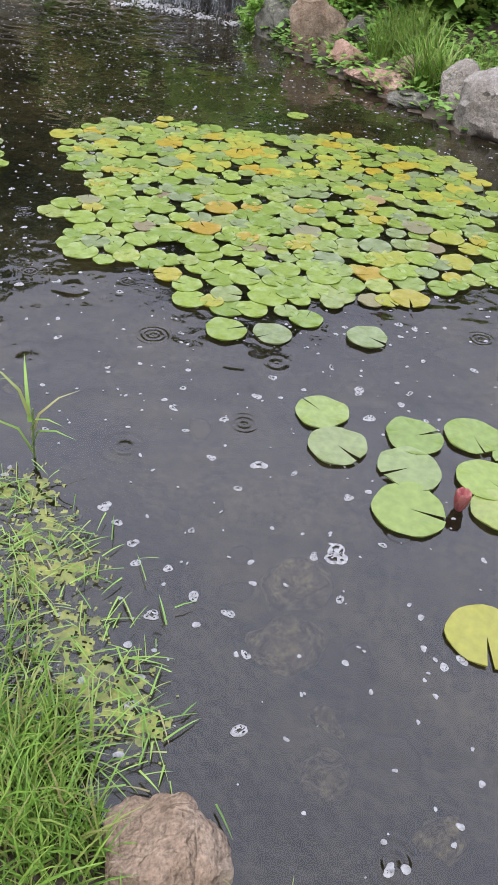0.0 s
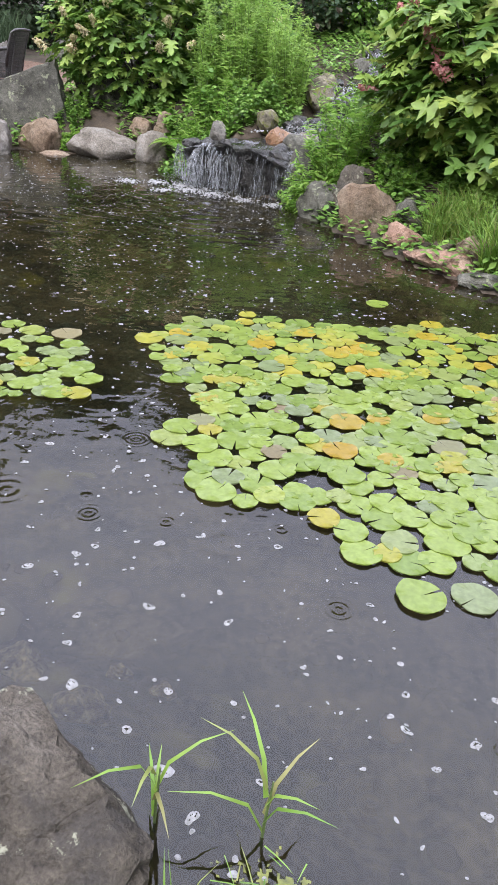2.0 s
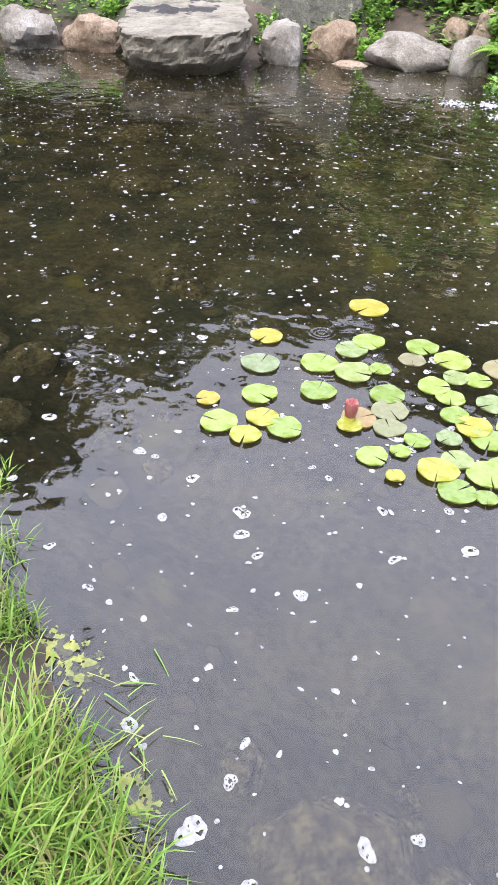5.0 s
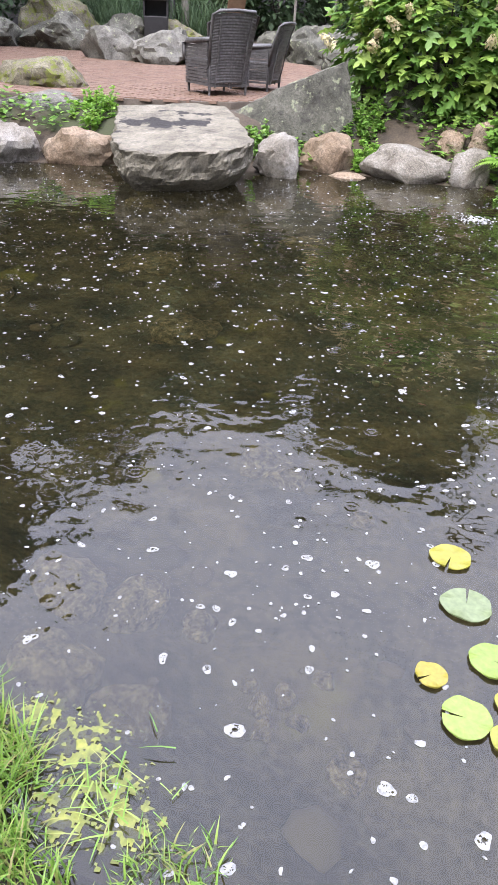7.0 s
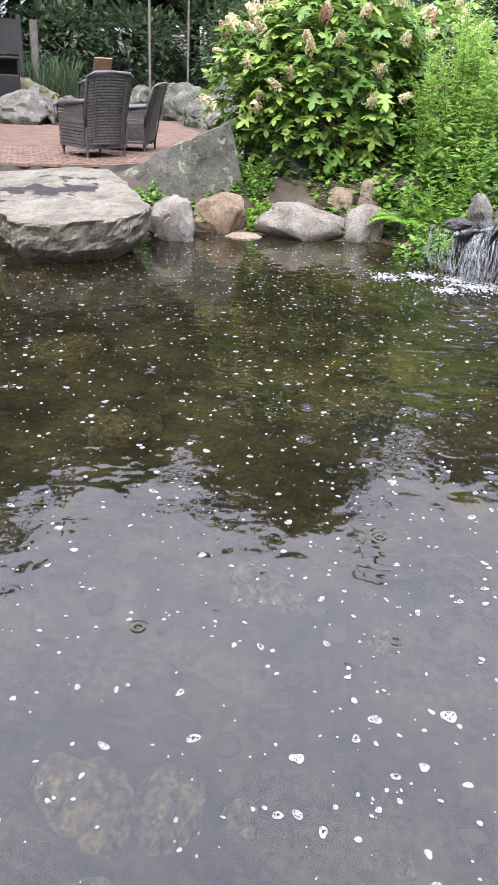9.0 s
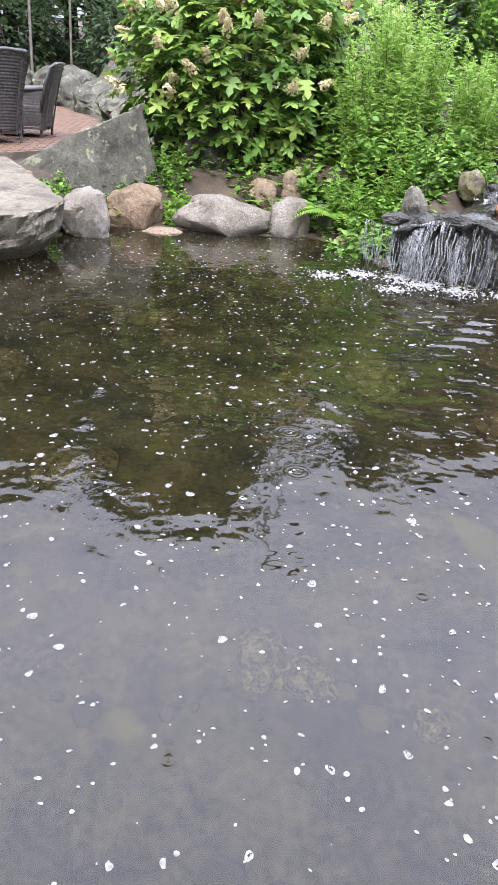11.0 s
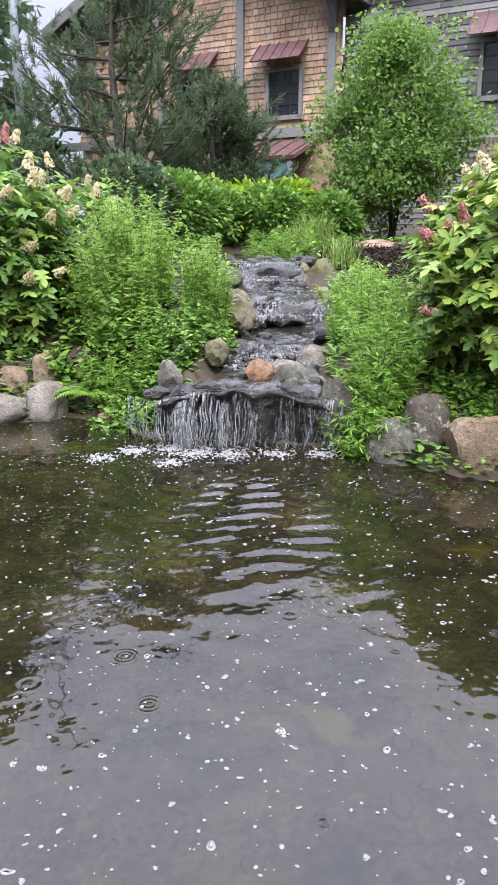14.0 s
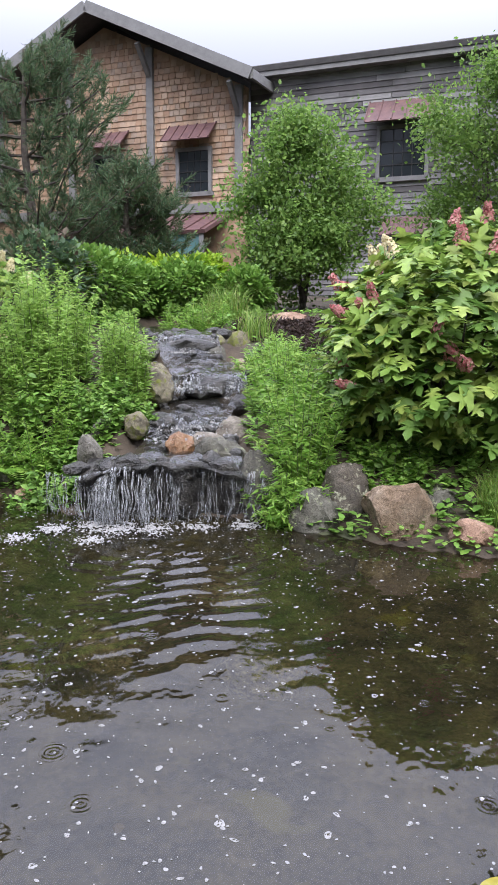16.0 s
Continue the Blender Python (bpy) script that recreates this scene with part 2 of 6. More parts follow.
M_BROWN = stone("weathered_boulder", [(0.026, 0.022, 0.017), (0.066, 0.056, 0.043), (0.12, 0.105, 0.085)], (0.22, 0.22, 0.16), 0.57)
M_SLAB = stone("pale_granite", [(0.08, 0.074, 0.062), (0.13, 0.121, 0.104), (0.18, 0.168, 0.146)], (0.2, 0.2, 0.13), 0.6, (0.036, 0.032, 0.026), 0.75)
M_SLABTOP = stone("stained_granite", [(0.1, 0.088, 0.068), (0.155, 0.137, 0.106), (0.205, 0.183, 0.146)], None, 0.6, (0.045, 0.04, 0.034), 0.8)
_nt = M_SLABTOP.node_tree
_co, _d = _nt.nodes.new("ShaderNodeTexCoord"), _nt.nodes.new("ShaderNodeVectorMath")
_sub = _nt.nodes.new("ShaderNodeVectorMath")
_sub.operation = "SUBTRACT"
_sub.inputs[1].default_value = (-1.66, 9.1, 0.47)
_nt.links.new(_co.outputs["Object"], _sub.inputs[0])
_sc = _nt.nodes.new("ShaderNodeVectorMath")
_sc.operation = "MULTIPLY"
_sc.inputs[1].default_value = (1.55, 1.25, 0.6)
_nt.links.new(_sub.outputs[0], _sc.inputs[0])
_d.operation = "LENGTH"
_nt.links.new(_sc.outputs[0], _d.inputs[0])
_ns = _nt.nodes.new("ShaderNodeTexNoise")
_ns.inputs["Scale"].default_value, _ns.inputs["Detail"].default_value = 3.4, 6
_nt.links.new(_co.outputs["Object"], _ns.inputs["Vector"])
_mad = _nt.nodes.new("ShaderNodeMath")
_mad.operation = "MULTIPLY_ADD"
_mad.inputs[1].default_value = -3.6
_nt.links.new(_ns.outputs["Fac"], _mad.inputs[0])
_nt.links.new(_d.outputs["Value"], _mad.inputs[2])
_rg = _nt.nodes.new("ShaderNodeMapRange")
_rg.inputs["From Min"].default_value, _rg.inputs["From Max"].default_value = -1.35, -1.45
_nt.links.new(_mad.outputs[0], _rg.inputs["Value"])
_mx = _nt.nodes.new("ShaderNodeMix")
_mx.data_type = "RGBA"
_bs = _nt.nodes["Principled BSDF"]
_old = _bs.inputs["Base Color"].links[0].from_socket
_nt.links.new(_old, _mx.inputs["A"])
_mx.inputs["B"].default_value = (0.025, 0.022, 0.021, 1)
_nt.links.new(_rg.outputs[0], _mx.inputs["Factor"])
_nt.links.new(_mx.outputs["Result"], _bs.inputs["Base Color"])
M_TAN = stone("tan_granite", [(0.115, 0.0768, 0.048), (0.192, 0.139, 0.096), (0.24, 0.192, 0.144)], None, 0.6, (0.0576, 0.0432, 0.0288))
M_PALE = stone("pale_boulder", [(0.129, 0.112, 0.0905), (0.189, 0.168, 0.142), (0.232, 0.215, 0.193)], None, 0.6, (0.0858, 0.071, 0.0562))
M_PINK = stone("pink_granite", [(0.156, 0.09, 0.06), (0.264, 0.168, 0.12), (0.312, 0.228, 0.18)], None, 0.6, (0.084, 0.048, 0.03), 0.7)
M_WET = surface("wet_rock", [(0.008, 0.0075, 0.007), (0.024, 0.022, 0.02), (0.06, 0.055, 0.048)], 9, 0.34, 1.0, 60, dist=0.05)
M_MOSSY = stone("mossy_rock", [(0.09, 0.076, 0.052), (0.15, 0.132, 0.092), (0.2, 0.18, 0.13)], (0.12, 0.13, 0.03), 0.52)
M_ORANGE = surface("orange_rock", [(0.0501, 0.0254, 0.0111), (0.15, 0.0715, 0.0286), (0.197, 0.129, 0.0715)], 8, 0.5, 0.9, 60, dist=0.02)
M_SUNK = surface("sunken_stone", [(0.0243, 0.0211, 0.0113), (0.081, 0.0672, 0.0324), (0.17, 0.142, 0.069), (0.275, 0.231, 0.113)], 22, 0.95, 0.6, 90)
M_BARK = surface("bark", [(0.017, 0.013, 0.011), (0.05, 0.041, 0.033), (0.088, 0.077, 0.066)], 9, 0.95, 1.0, 70)
M_STEM = surface("green_stem", [(0.066, 0.099, 0.028), (0.11, 0.149, 0.05)], 20, 0.6, 0.2, 80)
M_PADFAR = foliage("lily_pad_far", [(0.0946, 0.138, 0.0241), (0.119, 0.161, 0.0284), (0.138, 0.185, 0.0335), (0.104, 0.128, 0.0619), (0.157, 0.189, 0.0335), (0.199, 0.189, 0.0241), (0.213, 0.151, 0.0146)], 0.25, 0.08)
M_HYD = foliage("hydrangea_leaf", [(0.072, 0.15, 0.03), (0.12, 0.22, 0.046), (0.185, 0.295, 0.06), (0.26, 0.345, 0.075)])
M_HYD2 = foliage("hydrangea_leaf_pale", [(0.07, 0.145, 0.028), (0.13, 0.225, 0.042), (0.2, 0.295, 0.055), (0.28, 0.34, 0.08)])
M_FEATHER = foliage("mugwort_leaf", [(0.179, 0.314, 0.0616), (0.263, 0.414, 0.0952), (0.347, 0.482, 0.123)], 0.5, 0.55)
M_LANCE = foliage("goldenrod_leaf", [(0.12, 0.25, 0.034), (0.19, 0.345, 0.06), (0.28, 0.41, 0.085)], 0.45, 0.55)
M_GRASS = foliage("grass_blade", [(0.07, 0.145, 0.02), (0.115, 0.215, 0.03), (0.16, 0.27, 0.042), (0.2, 0.29, 0.055), (0.22, 0.19, 0.08)])
M_ALGAE = surface("algae", [(0.054, 0.0612, 0.0144), (0.108, 0.119, 0.0216), (0.18, 0.184, 0.0324)], 13, 0.6, 0.9, 80)
M_COVER = foliage("ground_cover_leaf", [(0.08, 0.168, 0.026), (0.13, 0.25, 0.045), (0.2, 0.32, 0.064)])
M_PINE = foliage("pine_needles", [(0.035, 0.07, 0.034), (0.06, 0.105, 0.05), (0.1, 0.155, 0.07), (0.11, 0.075, 0.055)], 0.6, 0.4)
M_TREE = foliage("tree_leaf", [(0.085, 0.157, 0.034), (0.136, 0.238, 0.052), (0.2, 0.3, 0.07)], 0.5, 0.55)
M_FAR = foliage("far_leaf", [(0.05, 0.082, 0.042), (0.078, 0.12, 0.06), (0.112, 0.165, 0.08)], 0.7, 0.42)
M_HEDGE = foliage("hedge_leaf", [(0.16, 0.3, 0.022), (0.26, 0.4, 0.036), (0.36, 0.46, 0.055)], 0.5, 0.5)
M_CREAM = foliage("cream_petal", [(0.52, 0.46, 0.25), (0.62, 0.56, 0.36), (0.58, 0.42, 0.30)], 0.7, 0.4)
M_PINKP = foliage("pink_petal", [(0.36, 0.1, 0.11), (0.44, 0.2, 0.19), (0.46, 0.32, 0.24)], 0.7, 0.4)
M_BUD = foliage("lily_bud", [(0.275, 0.066, 0.072), (0.33, 0.138, 0.11)], 0.5, 0.3)
M_PAD = foliage("lily_pad", [(0.0946, 0.138, 0.0241), (0.119, 0.161, 0.0284), (0.138, 0.185, 0.0335), (0.104, 0.128, 0.0619), (0.157, 0.189, 0.0335)], 0.25, 0.08, True, 3.5)
M_PADY = foliage("lily_pad_yellow", [(0.189, 0.163, 0.0172), (0.163, 0.18, 0.0257), (0.197, 0.129, 0.0133)], 0.3, 0.1, True, 3.5)
M_PADB = foliage("lily_pad_brown", [(0.115, 0.085, 0.045), (0.115, 0.125, 0.06), (0.17, 0.11, 0.04)], 0.4, 0.1, True, 3.5)
M_BRICK = surface("brick", [(0.07, 0.04, 0.026), (0.115, 0.065, 0.042), (0.15, 0.092, 0.062)], 6, 0.75, 0.4, 80)
M_JOINT = surface("joint_sand", [(0.066, 0.05, 0.039), (0.132, 0.105, 0.083)], 8, 0.95, 0.4, 90)
M_WICKER = surface("dark_wicker", [(0.022, 0.02, 0.02), (0.05, 0.046, 0.046), (0.095, 0.088, 0.088)], 30, 0.5, 0.8, 120, dist=0.004)
M_DARKMETAL = surface("dark_painted_metal", [(0.007, 0.006, 0.006), (0.017, 0.015, 0.015)], 12, 0.5, 0.1, 80)
M_WOOD = surface("weathered_wood", [(0.088, 0.077, 0.066), (0.165, 0.149, 0.127)], 7, 0.85, 0.5, 70)
M_WARMWOOD = surface("warm_wood", [(0.154, 0.088, 0.05), (0.231, 0.149, 0.094)], 8, 0.7, 0.3, 70)
M_TRIM = surface("grey_painted_trim", [(0.127, 0.124, 0.122), (0.179, 0.177, 0.174)], 5, 0.8, 0.3, 50)
M_ROOFDARK = surface("soffit_boards", [(0.033, 0.03, 0.03), (0.055, 0.052, 0.05)], 5, 0.85, 0.3, 60)
M_RUST = surface("rusty_metal_awning", [(0.061, 0.033, 0.036), (0.105, 0.055, 0.055), (0.143, 0.077, 0.066)], 6, 0.5, 0.3, 60)
M_TEAL = surface("teal_painted_wall", [(0.05, 0.121, 0.121), (0.072, 0.154, 0.154)], 4, 0.7, 0.2, 60)
M_LAMP = surface("galvanised_pole", [(0.228, 0.252, 0.276), (0.3, 0.324, 0.348)], 6, 0.5, 0.1, 50, metal=0.3)


def island_wood(name, cols, rough=0.85, per_object=False):
    m, n, l, b = nodes_of(name)
    g = n.new("ShaderNodeObjectInfo" if per_object else "ShaderNodeNewGeometry")
    r = ramp_node(n, [(i / (len(cols) - 1), c) for i, c in enumerate(cols)])
    l.new(g.outputs["Random" if per_object else "Random Per Island"], r.inputs["Fac"])
    co = n.new("ShaderNodeTexCoord")
    a = n.new("ShaderNodeTexNoise")
    a.inputs["Scale"].default_value, a.inputs["Detail"].default_value = 1.3, 9
    l.new(co.outputs["Object"], a.inputs["Vector"])
    v = n.new("ShaderNodeMapRange")
    v.inputs["From Min"].default_value, v.inputs["From Max"].default_value = 0.3, 0.7
    v.inputs["To Min"].default_value, v.inputs["To Max"].default_value = 0.55, 1.3
    l.new(a.outputs["Fac"], v.inputs["Value"])
    h = n.new("ShaderNodeHueSaturation")
    l.new(v.outputs[0], h.inputs["Value"])
    l.new(r.outputs["Color"], h.inputs["Color"])
    l.new(h.outputs[0], b.inputs["Base Color"])
    b.inputs["Roughness"].default_value = rough
    return m


M_SHINGLE = island_wood("cedar_shingle", [(0.25, 0.155, 0.098), (0.33, 0.215, 0.14), (0.37, 0.26, 0.18), (0.28, 0.215, 0.165)])
M_CLAP = island_wood("weathered_clapboard", [(0.078, 0.072, 0.072), (0.132, 0.126, 0.126), (0.228, 0.222, 0.216), (0.102, 0.096, 0.096)], 0.85, True)
M_PEBBLE = island_wood("pond_pebble", [(0.04, 0.032, 0.016), (0.065, 0.052, 0.025), (0.11, 0.09, 0.045), (0.055, 0.056, 0.022)])
M_GLASS, _n, _l, _b = nodes_of("window_glass")
_b.inputs["Base Color"].default_value = (0.02, 0.024, 0.028, 1)
_b.inputs["Roughness"].default_value = 0.06
_b.inputs["IOR"].default_value = 1.5


# ---- mesh helpers ----
def mesh_from(name, verts, faces, mat, smooth=False):
    me = bpy.data.meshes.new(name)
    me.from_pydata([tuple(v) for v in verts], [], faces)
    me.materials.append(mat)
    if smooth:
        me.polygons.foreach_set("use_smooth", [True] * len(me.polygons))
    me.update()
    return me


def obj(name, me, parent=None, loc=(0, 0, 0), label=""):
    o = new(name, me)
    o.location = loc
    if parent:
        o.parent = parent
    if label:
        o["label"] = label
    return o


def part(name, bm, material, parent, label="", smooth=False):
    me = bpy.data.meshes.new(name)
    bm.to_mesh(me)
    bm.free()
    me.materials.append(material)
    if smooth:
        me.polygons.foreach_set("use_smooth", [True] * len(me.polygons))
    return obj(name, me, parent, label=label)


def box(bm, cx, cy, cz, sx, sy, sz, rz=0.0, rx=0.0, ry=0.0, bevel=0.0):
    r = bmesh.ops.create_cube(bm, size=1, matrix=Matrix.Translation((cx, cy, cz)) @ Euler((rx, ry, rz)).to_matrix().to_4x4() @ Matrix.Diagonal((sx, sy, sz, 1)))
    if bevel:
        es = list({e for v in r["verts"] for e in v.link_edges})
        bmesh.ops.bevel(bm, geom=es, offset=bevel, segments=2, affect="EDGES", profile=0.6)


def tube(bm, pts, radii, seg=6):
    """A tapered tube through the points."""
    rings = []
    for i, p in enumerate(pts):
        p = Vector(p)
        d = Vector(pts[min(i + 1, len(pts) - 1)]) - Vector(pts[max(i - 1, 0)])
        d = d.normalized() if d.length > 1e-6 else Vector((0, 0, 1))
        a = d.orthogonal().normalized()
        c = d.cross(a)
        rings.append([bm.verts.new(p + (a * math.cos(k * 2 * math.pi / seg) + c * math.sin(k * 2 * math.pi / seg)) * radii[i]) for k in range(seg)])
    for r0, r1 in zip(rings, rings[1:]):
        for k in range(seg):
            bm.faces.new((r0[k], r0[(k + 1) % seg], r1[(k + 1) % seg], r1[k]))
    bm.faces.new(rings[-1])
    bm.faces.new(rings[0][::-1])


def scatter_mesh(name, tv, tf, pos, rot, size, mat, bend=None):
    """One mesh of many copies of a leaf: tv and tf its template, pos, rot (3 x 3 each) and size where the copies lie."""
    tv, pos, rot = np.asarray(tv, float), np.asarray(pos, float), np.asarray(rot, float)
    size = np.asarray(size, float)
    if size.ndim == 1:
        size = np.repeat(size[:, None], 3, 1)
    v = np.einsum("nij,nkj->nki", rot, tv[None] * size[:, None, :]) + pos[:, None]
    n, k = len(pos), len(tv)
    me = bpy.data.meshes.new(name)
    me.vertices.add(n * k)
    me.vertices.foreach_set("co", v.reshape(-1))
    lens = [len(f) for f in tf]
    flat = np.array([i for f in tf for i in f])
    loops = (flat[None] + (np.arange(n) * k)[:, None]).reshape(-1)
    me.loops.add(len(loops))
    me.loops.foreach_set("vertex_index", loops.astype(np.int32))
    tot = np.tile(lens, n)
    start = np.concatenate([[0], np.cumsum(tot)[:-1]])
    me.polygons.add(len(tot))
    me.polygons.foreach_set("loop_start", start.astype(np.int32))
    me.polygons.foreach_set("loop_total", tot.astype(np.int32))
    me.materials.append(mat)
    me.update(calc_edges=True)
    return me


def frames_of(ahead, up=None, spin=None, rng=None):
    """Rows of 3 x 3 turns whose y runs along ahead and whose z lies near up."""
    y = ahead / np.linalg.norm(ahead, axis=1, keepdims=True)
    if up is None:
        up = np.tile((0.0, 0.0, 1.0), (len(y), 1))
    x = np.cross(y, up)
    x += (np.linalg.norm(x, axis=1, keepdims=True) < 1e-4) * np.array([1.0, 0, 0])
    x /= np.linalg.norm(x, axis=1, keepdims=True)
    z = np.cross(x, y)
    return np.stack([x, y, z], -1)


LANCE_V = [(0, 0, 0), (0.13, 0.35, 0.03), (0, 0.4, -0.03), (-0.13, 0.35, 0.03), (0, 1, -0.12)]
LANCE_F = [(0, 1, 2), (0, 2, 3), (1, 4, 2), (2, 4, 3)]
OVAL_V = [(0, 0, 0), (0.3, 0.3, 0.05), (0.27, 0.65, 0.04), (0, 1, -0.05), (-0.27, 0.65, 0.04), (-0.3, 0.3, 0.05), (0, 0.5, -0.03)]
OVAL_F = [(0, 1, 6), (1, 2, 6), (2, 3, 6), (3, 4, 6), (4, 5, 6), (5, 0, 6)]
LOBED_V = [(0, 0, 0), (0.22, -0.04, 0.0), (0.5, 0.16, -0.06), (0.17, 0.29, 0.02), (0.56, 0.56, -0.07), (0.14, 0.57, 0.02), (0.2, 0.8, -0.03), (0, 1.05, -0.12),
           (-0.2, 0.8, -0.03), (-0.14, 0.57, 0.02), (-0.56, 0.56, -0.07), (-0.17, 0.29, 0.02), (-0.5, 0.16, -0.06), (-0.22, -0.04, 0.0), (0, 0.42, -0.04)]
LOBED_F = [(i, i + 1, 14) for i in range(13)] + [(13, 0, 14)]
BLADE_V = [(-0.5, 0, 0), (0.5, 0, 0), (0.42, 0.4, 0.05), (-0.42, 0.4, 0.05), (0.28, 0.75, -0.04), (-0.28, 0.75, -0.04), (0, 1, -0.2)]
BLADE_F = [(0, 1, 2, 3), (3, 2, 4, 5), (5, 4, 6)]
QUAD_V = [(-0.5, 0, 0), (0.5, 0.1, 0.05), (0.4, 1, 0), (-0.4, 0.9, 0.1)]
QUAD_F = [(0, 1, 2), (0, 2, 3)]


# ---- the lie of the land ----
POND = np.array([(8.2, -1.6), (5.3, -1.0), (4.42, -0.74), (4.06, -0.52), (3.78, -0.26), (3.54, 0.02), (3.36, 0.22), (3.0, 0.46), (2.6, 0.5), (2.2, 0.84), (1.75, 1.2),
                 (1.5, 1.42), (1.2, 1.64), (0.86, 1.8), (0.55, 1.93), (0.26, 2.12), (0.0, 2.45), (-0.7, 2.9), (-1.6, 3.5), (-2.9, 4.4), (-4.0, 5.8), (-4.4, 7.4), (-3.7, 8.45),
                 (-2.9, 8.72), (-2.2, 8.9), (-1.2, 9.25), (-0.5, 9.25), (-0.35, 9.65), (0.25, 9.68), (1.2, 9.55), (1.6, 9.62), (1.95, 9.2), (2.1, 8.44), (2.75, 8.04),
                 (3.3, 7.62), (3.55, 6.98), (3.9, 6.28), (4.2, 5.85), (4.6, 5.27), (4.9, 4.88), (5.2, 4.45), (6.0, 4.1), (7.0, 2.9), (7.9, 1.0), (8.4, -0.5)])


def pond_depth(x, y):
    """Metres from the water's edge: above 0 in the pond, below 0 on land."""
    x, y = np.asarray(x, float), np.asarray(y, float)
    best = np.full(x.shape, 1e9)
    inside = np.zeros(x.shape, bool)
    for (ax, ay), (bx, by) in zip(POND, np.roll(POND, -1, 0)):
        dx, dy = bx - ax, by - ay
        t = np.clip(((x - ax) * dx + (y - ay) * dy) / (dx * dx + dy * dy), 0, 1)
        best = np.minimum(best, np.hypot(x - ax - t * dx, y - ay - t * dy))
        if ay != by:
            inside ^= ((ay > y) != (by > y)) & (x < dx * (y - ay) / (by - ay) + ax)
    return np.where(inside, best, -best)


def smooth(v, a, b):
    t = np.clip((np.asarray(v, float) - a) / (b - a), 0, 1)
    return t * t * (3 - 2 * t)


STREAM = [(2.74, 7.96, 0.44), (2.98, 8.2, 0.46), (3.26, 8.55, 0.49), (3.45, 8.8, 0.53), (3.55, 8.95, 0.66), (3.86, 9.3, 0.72), (4.06, 9.52, 0.8), (4.16, 9.62, 1.05),
          (4.35, 10.1, 1.08), (4.55, 10.7, 1.16), (4.64, 10.95, 1.42), (4.9, 11.7, 1.46), (5.3, 12.6, 1.5)]


def stream_near(x, y):
    """Distance from the stream's line, and the height of its water there."""
    best, high = np.full(np.shape(x), 1e9), np.zeros(np.shape(x))
    for (ax, ay, az), (bx, by, bz) in zip(STREAM, STREAM[1:]):
        dx, dy = bx - ax, by - ay
        t = np.clip(((x - ax) * dx + (y - ay) * dy) / (dx * dx + dy * dy), 0, 1)
        d = np.hypot(x - ax - t * dx, y - ay - t * dy)
        high = np.where(d < best, az + t * (bz - az), high)
        best = np.minimum(best, d)
    return best, high


def land(x, y):
    x, y = np.asarray(x, float), np.asarray(y, float)
    d = pond_depth(x, y)
    s = 0.51 * (x - 2.8) + 0.86 * (y - 7.8)
    hill = 0.45 + 0.245 * np.clip(s, -0.6, 4.6) + 0.05 * np.clip(s - 4.6, 0, 12)
    back = 0.49 + 0.05 * np.clip(y - 20, 0, 8) + 0.08 * np.clip(y - 28, 0, 40)
    far = back + (hill - back) * smooth(x, 1.0, 2.4)
    near = 0.16 + 0.22 * smooth(4.4 - x, 0.0, 4.5)
    top = near + (far - near) * smooth(y - 0.35 * np.clip(x - 4, 0, 9), 3.2, 6.0)
    z = top * np.where(y < 3.2, smooth(-d, -0.02, 0.42), smooth(-d, 0.0, 0.95))
    z = np.where(d > 0, -np.minimum(0.62, 0.04 + 0.75 * d), z)
    sd, sz = stream_near(x, y)
    cut = np.minimum(z, sz - 0.14)
    z = np.where(d <= 0, cut + (z - cut) * smooth(sd, 0.4, 0.75), z)
    return z


def ground_z(x, y):
    return float(land(np.array([x]), np.array([y]))[0])


def steps(core0, core1, d, far):
    c = list(np.arange(core0, core1 + 1e-6, d))
    a, s = core1, d
    while a < far:
        s *= 1.25
        a += s
        c.append(a)
    a, s = core0, d
    while a > -far:
        s *= 1.25
        a -= s
        c.insert(0, a)
    return np.array(c)


gx, gy = steps(-5.5, 9.0, 0.11, 400), steps(-2.5, 14.0, 0.11, 400)
GX, GY = np.meshgrid(gx, gy)
GZ = land(GX, GY)
rough = np.array([noise.noise((x * 2.1, y * 2.1, 0)) * 0.035 + noise.noise((x * 7, y * 7, 3)) * 0.015 for x, y in zip(GX.ravel(), GY.ravel())]).reshape(GX.shape)
GZ = GZ + rough * smooth(np.abs(pond_depth(GX, GY)), 0.02, 0.3)
nx = len(gx)
gf = [(j * nx + i, j * nx + i + 1, (j + 1) * nx + i + 1, (j + 1) * nx + i) for j in range(len(gy) - 1) for i in range(nx - 1)]
ground = obj("ground", mesh_from("ground", np.stack([GX, GY, GZ], -1).reshape(-1, 3), gf, M_SOIL, True))
ground.data.materials.append(M_BED)
wet = pond_depth(*np.array([p.center[:2] for p in ground.data.polygons]).T) > 0.02
ground.data.polygons.foreach_set("material_index", wet.astype(np.int32))
tagged(ground, "damp brown garden soil with moss around the pond", "ground", kind="structure")

# the pond: ripples run out from the waterfall
FALL = (2.75, 7.8)
wx, wy = np.arange(-4.6, 8.6, 0.045), np.arange(-1.8, 9.9, 0.045)
WX, WY = np.meshgrid(wx, wy)
R = np.hypot(WX - FALL[0], WY - FALL[1])
warp = np.array([noise.noise((x * 1.3, y * 1.3, 5)) for x, y in zip(WX.ravel(), WY.ravel())]).reshape(WX.shape)
chop = np.array([noise.noise((x * 6, y * 6, 9)) for x, y in zip(WX.ravel(), WY.ravel())]).reshape(WX.shape)
ANG = np.arctan2(WX - FALL[0] + 1e-6, FALL[1] - WY) + 0.49
cone = 0.12 + np.exp(-(ANG / 0.55) ** 2)
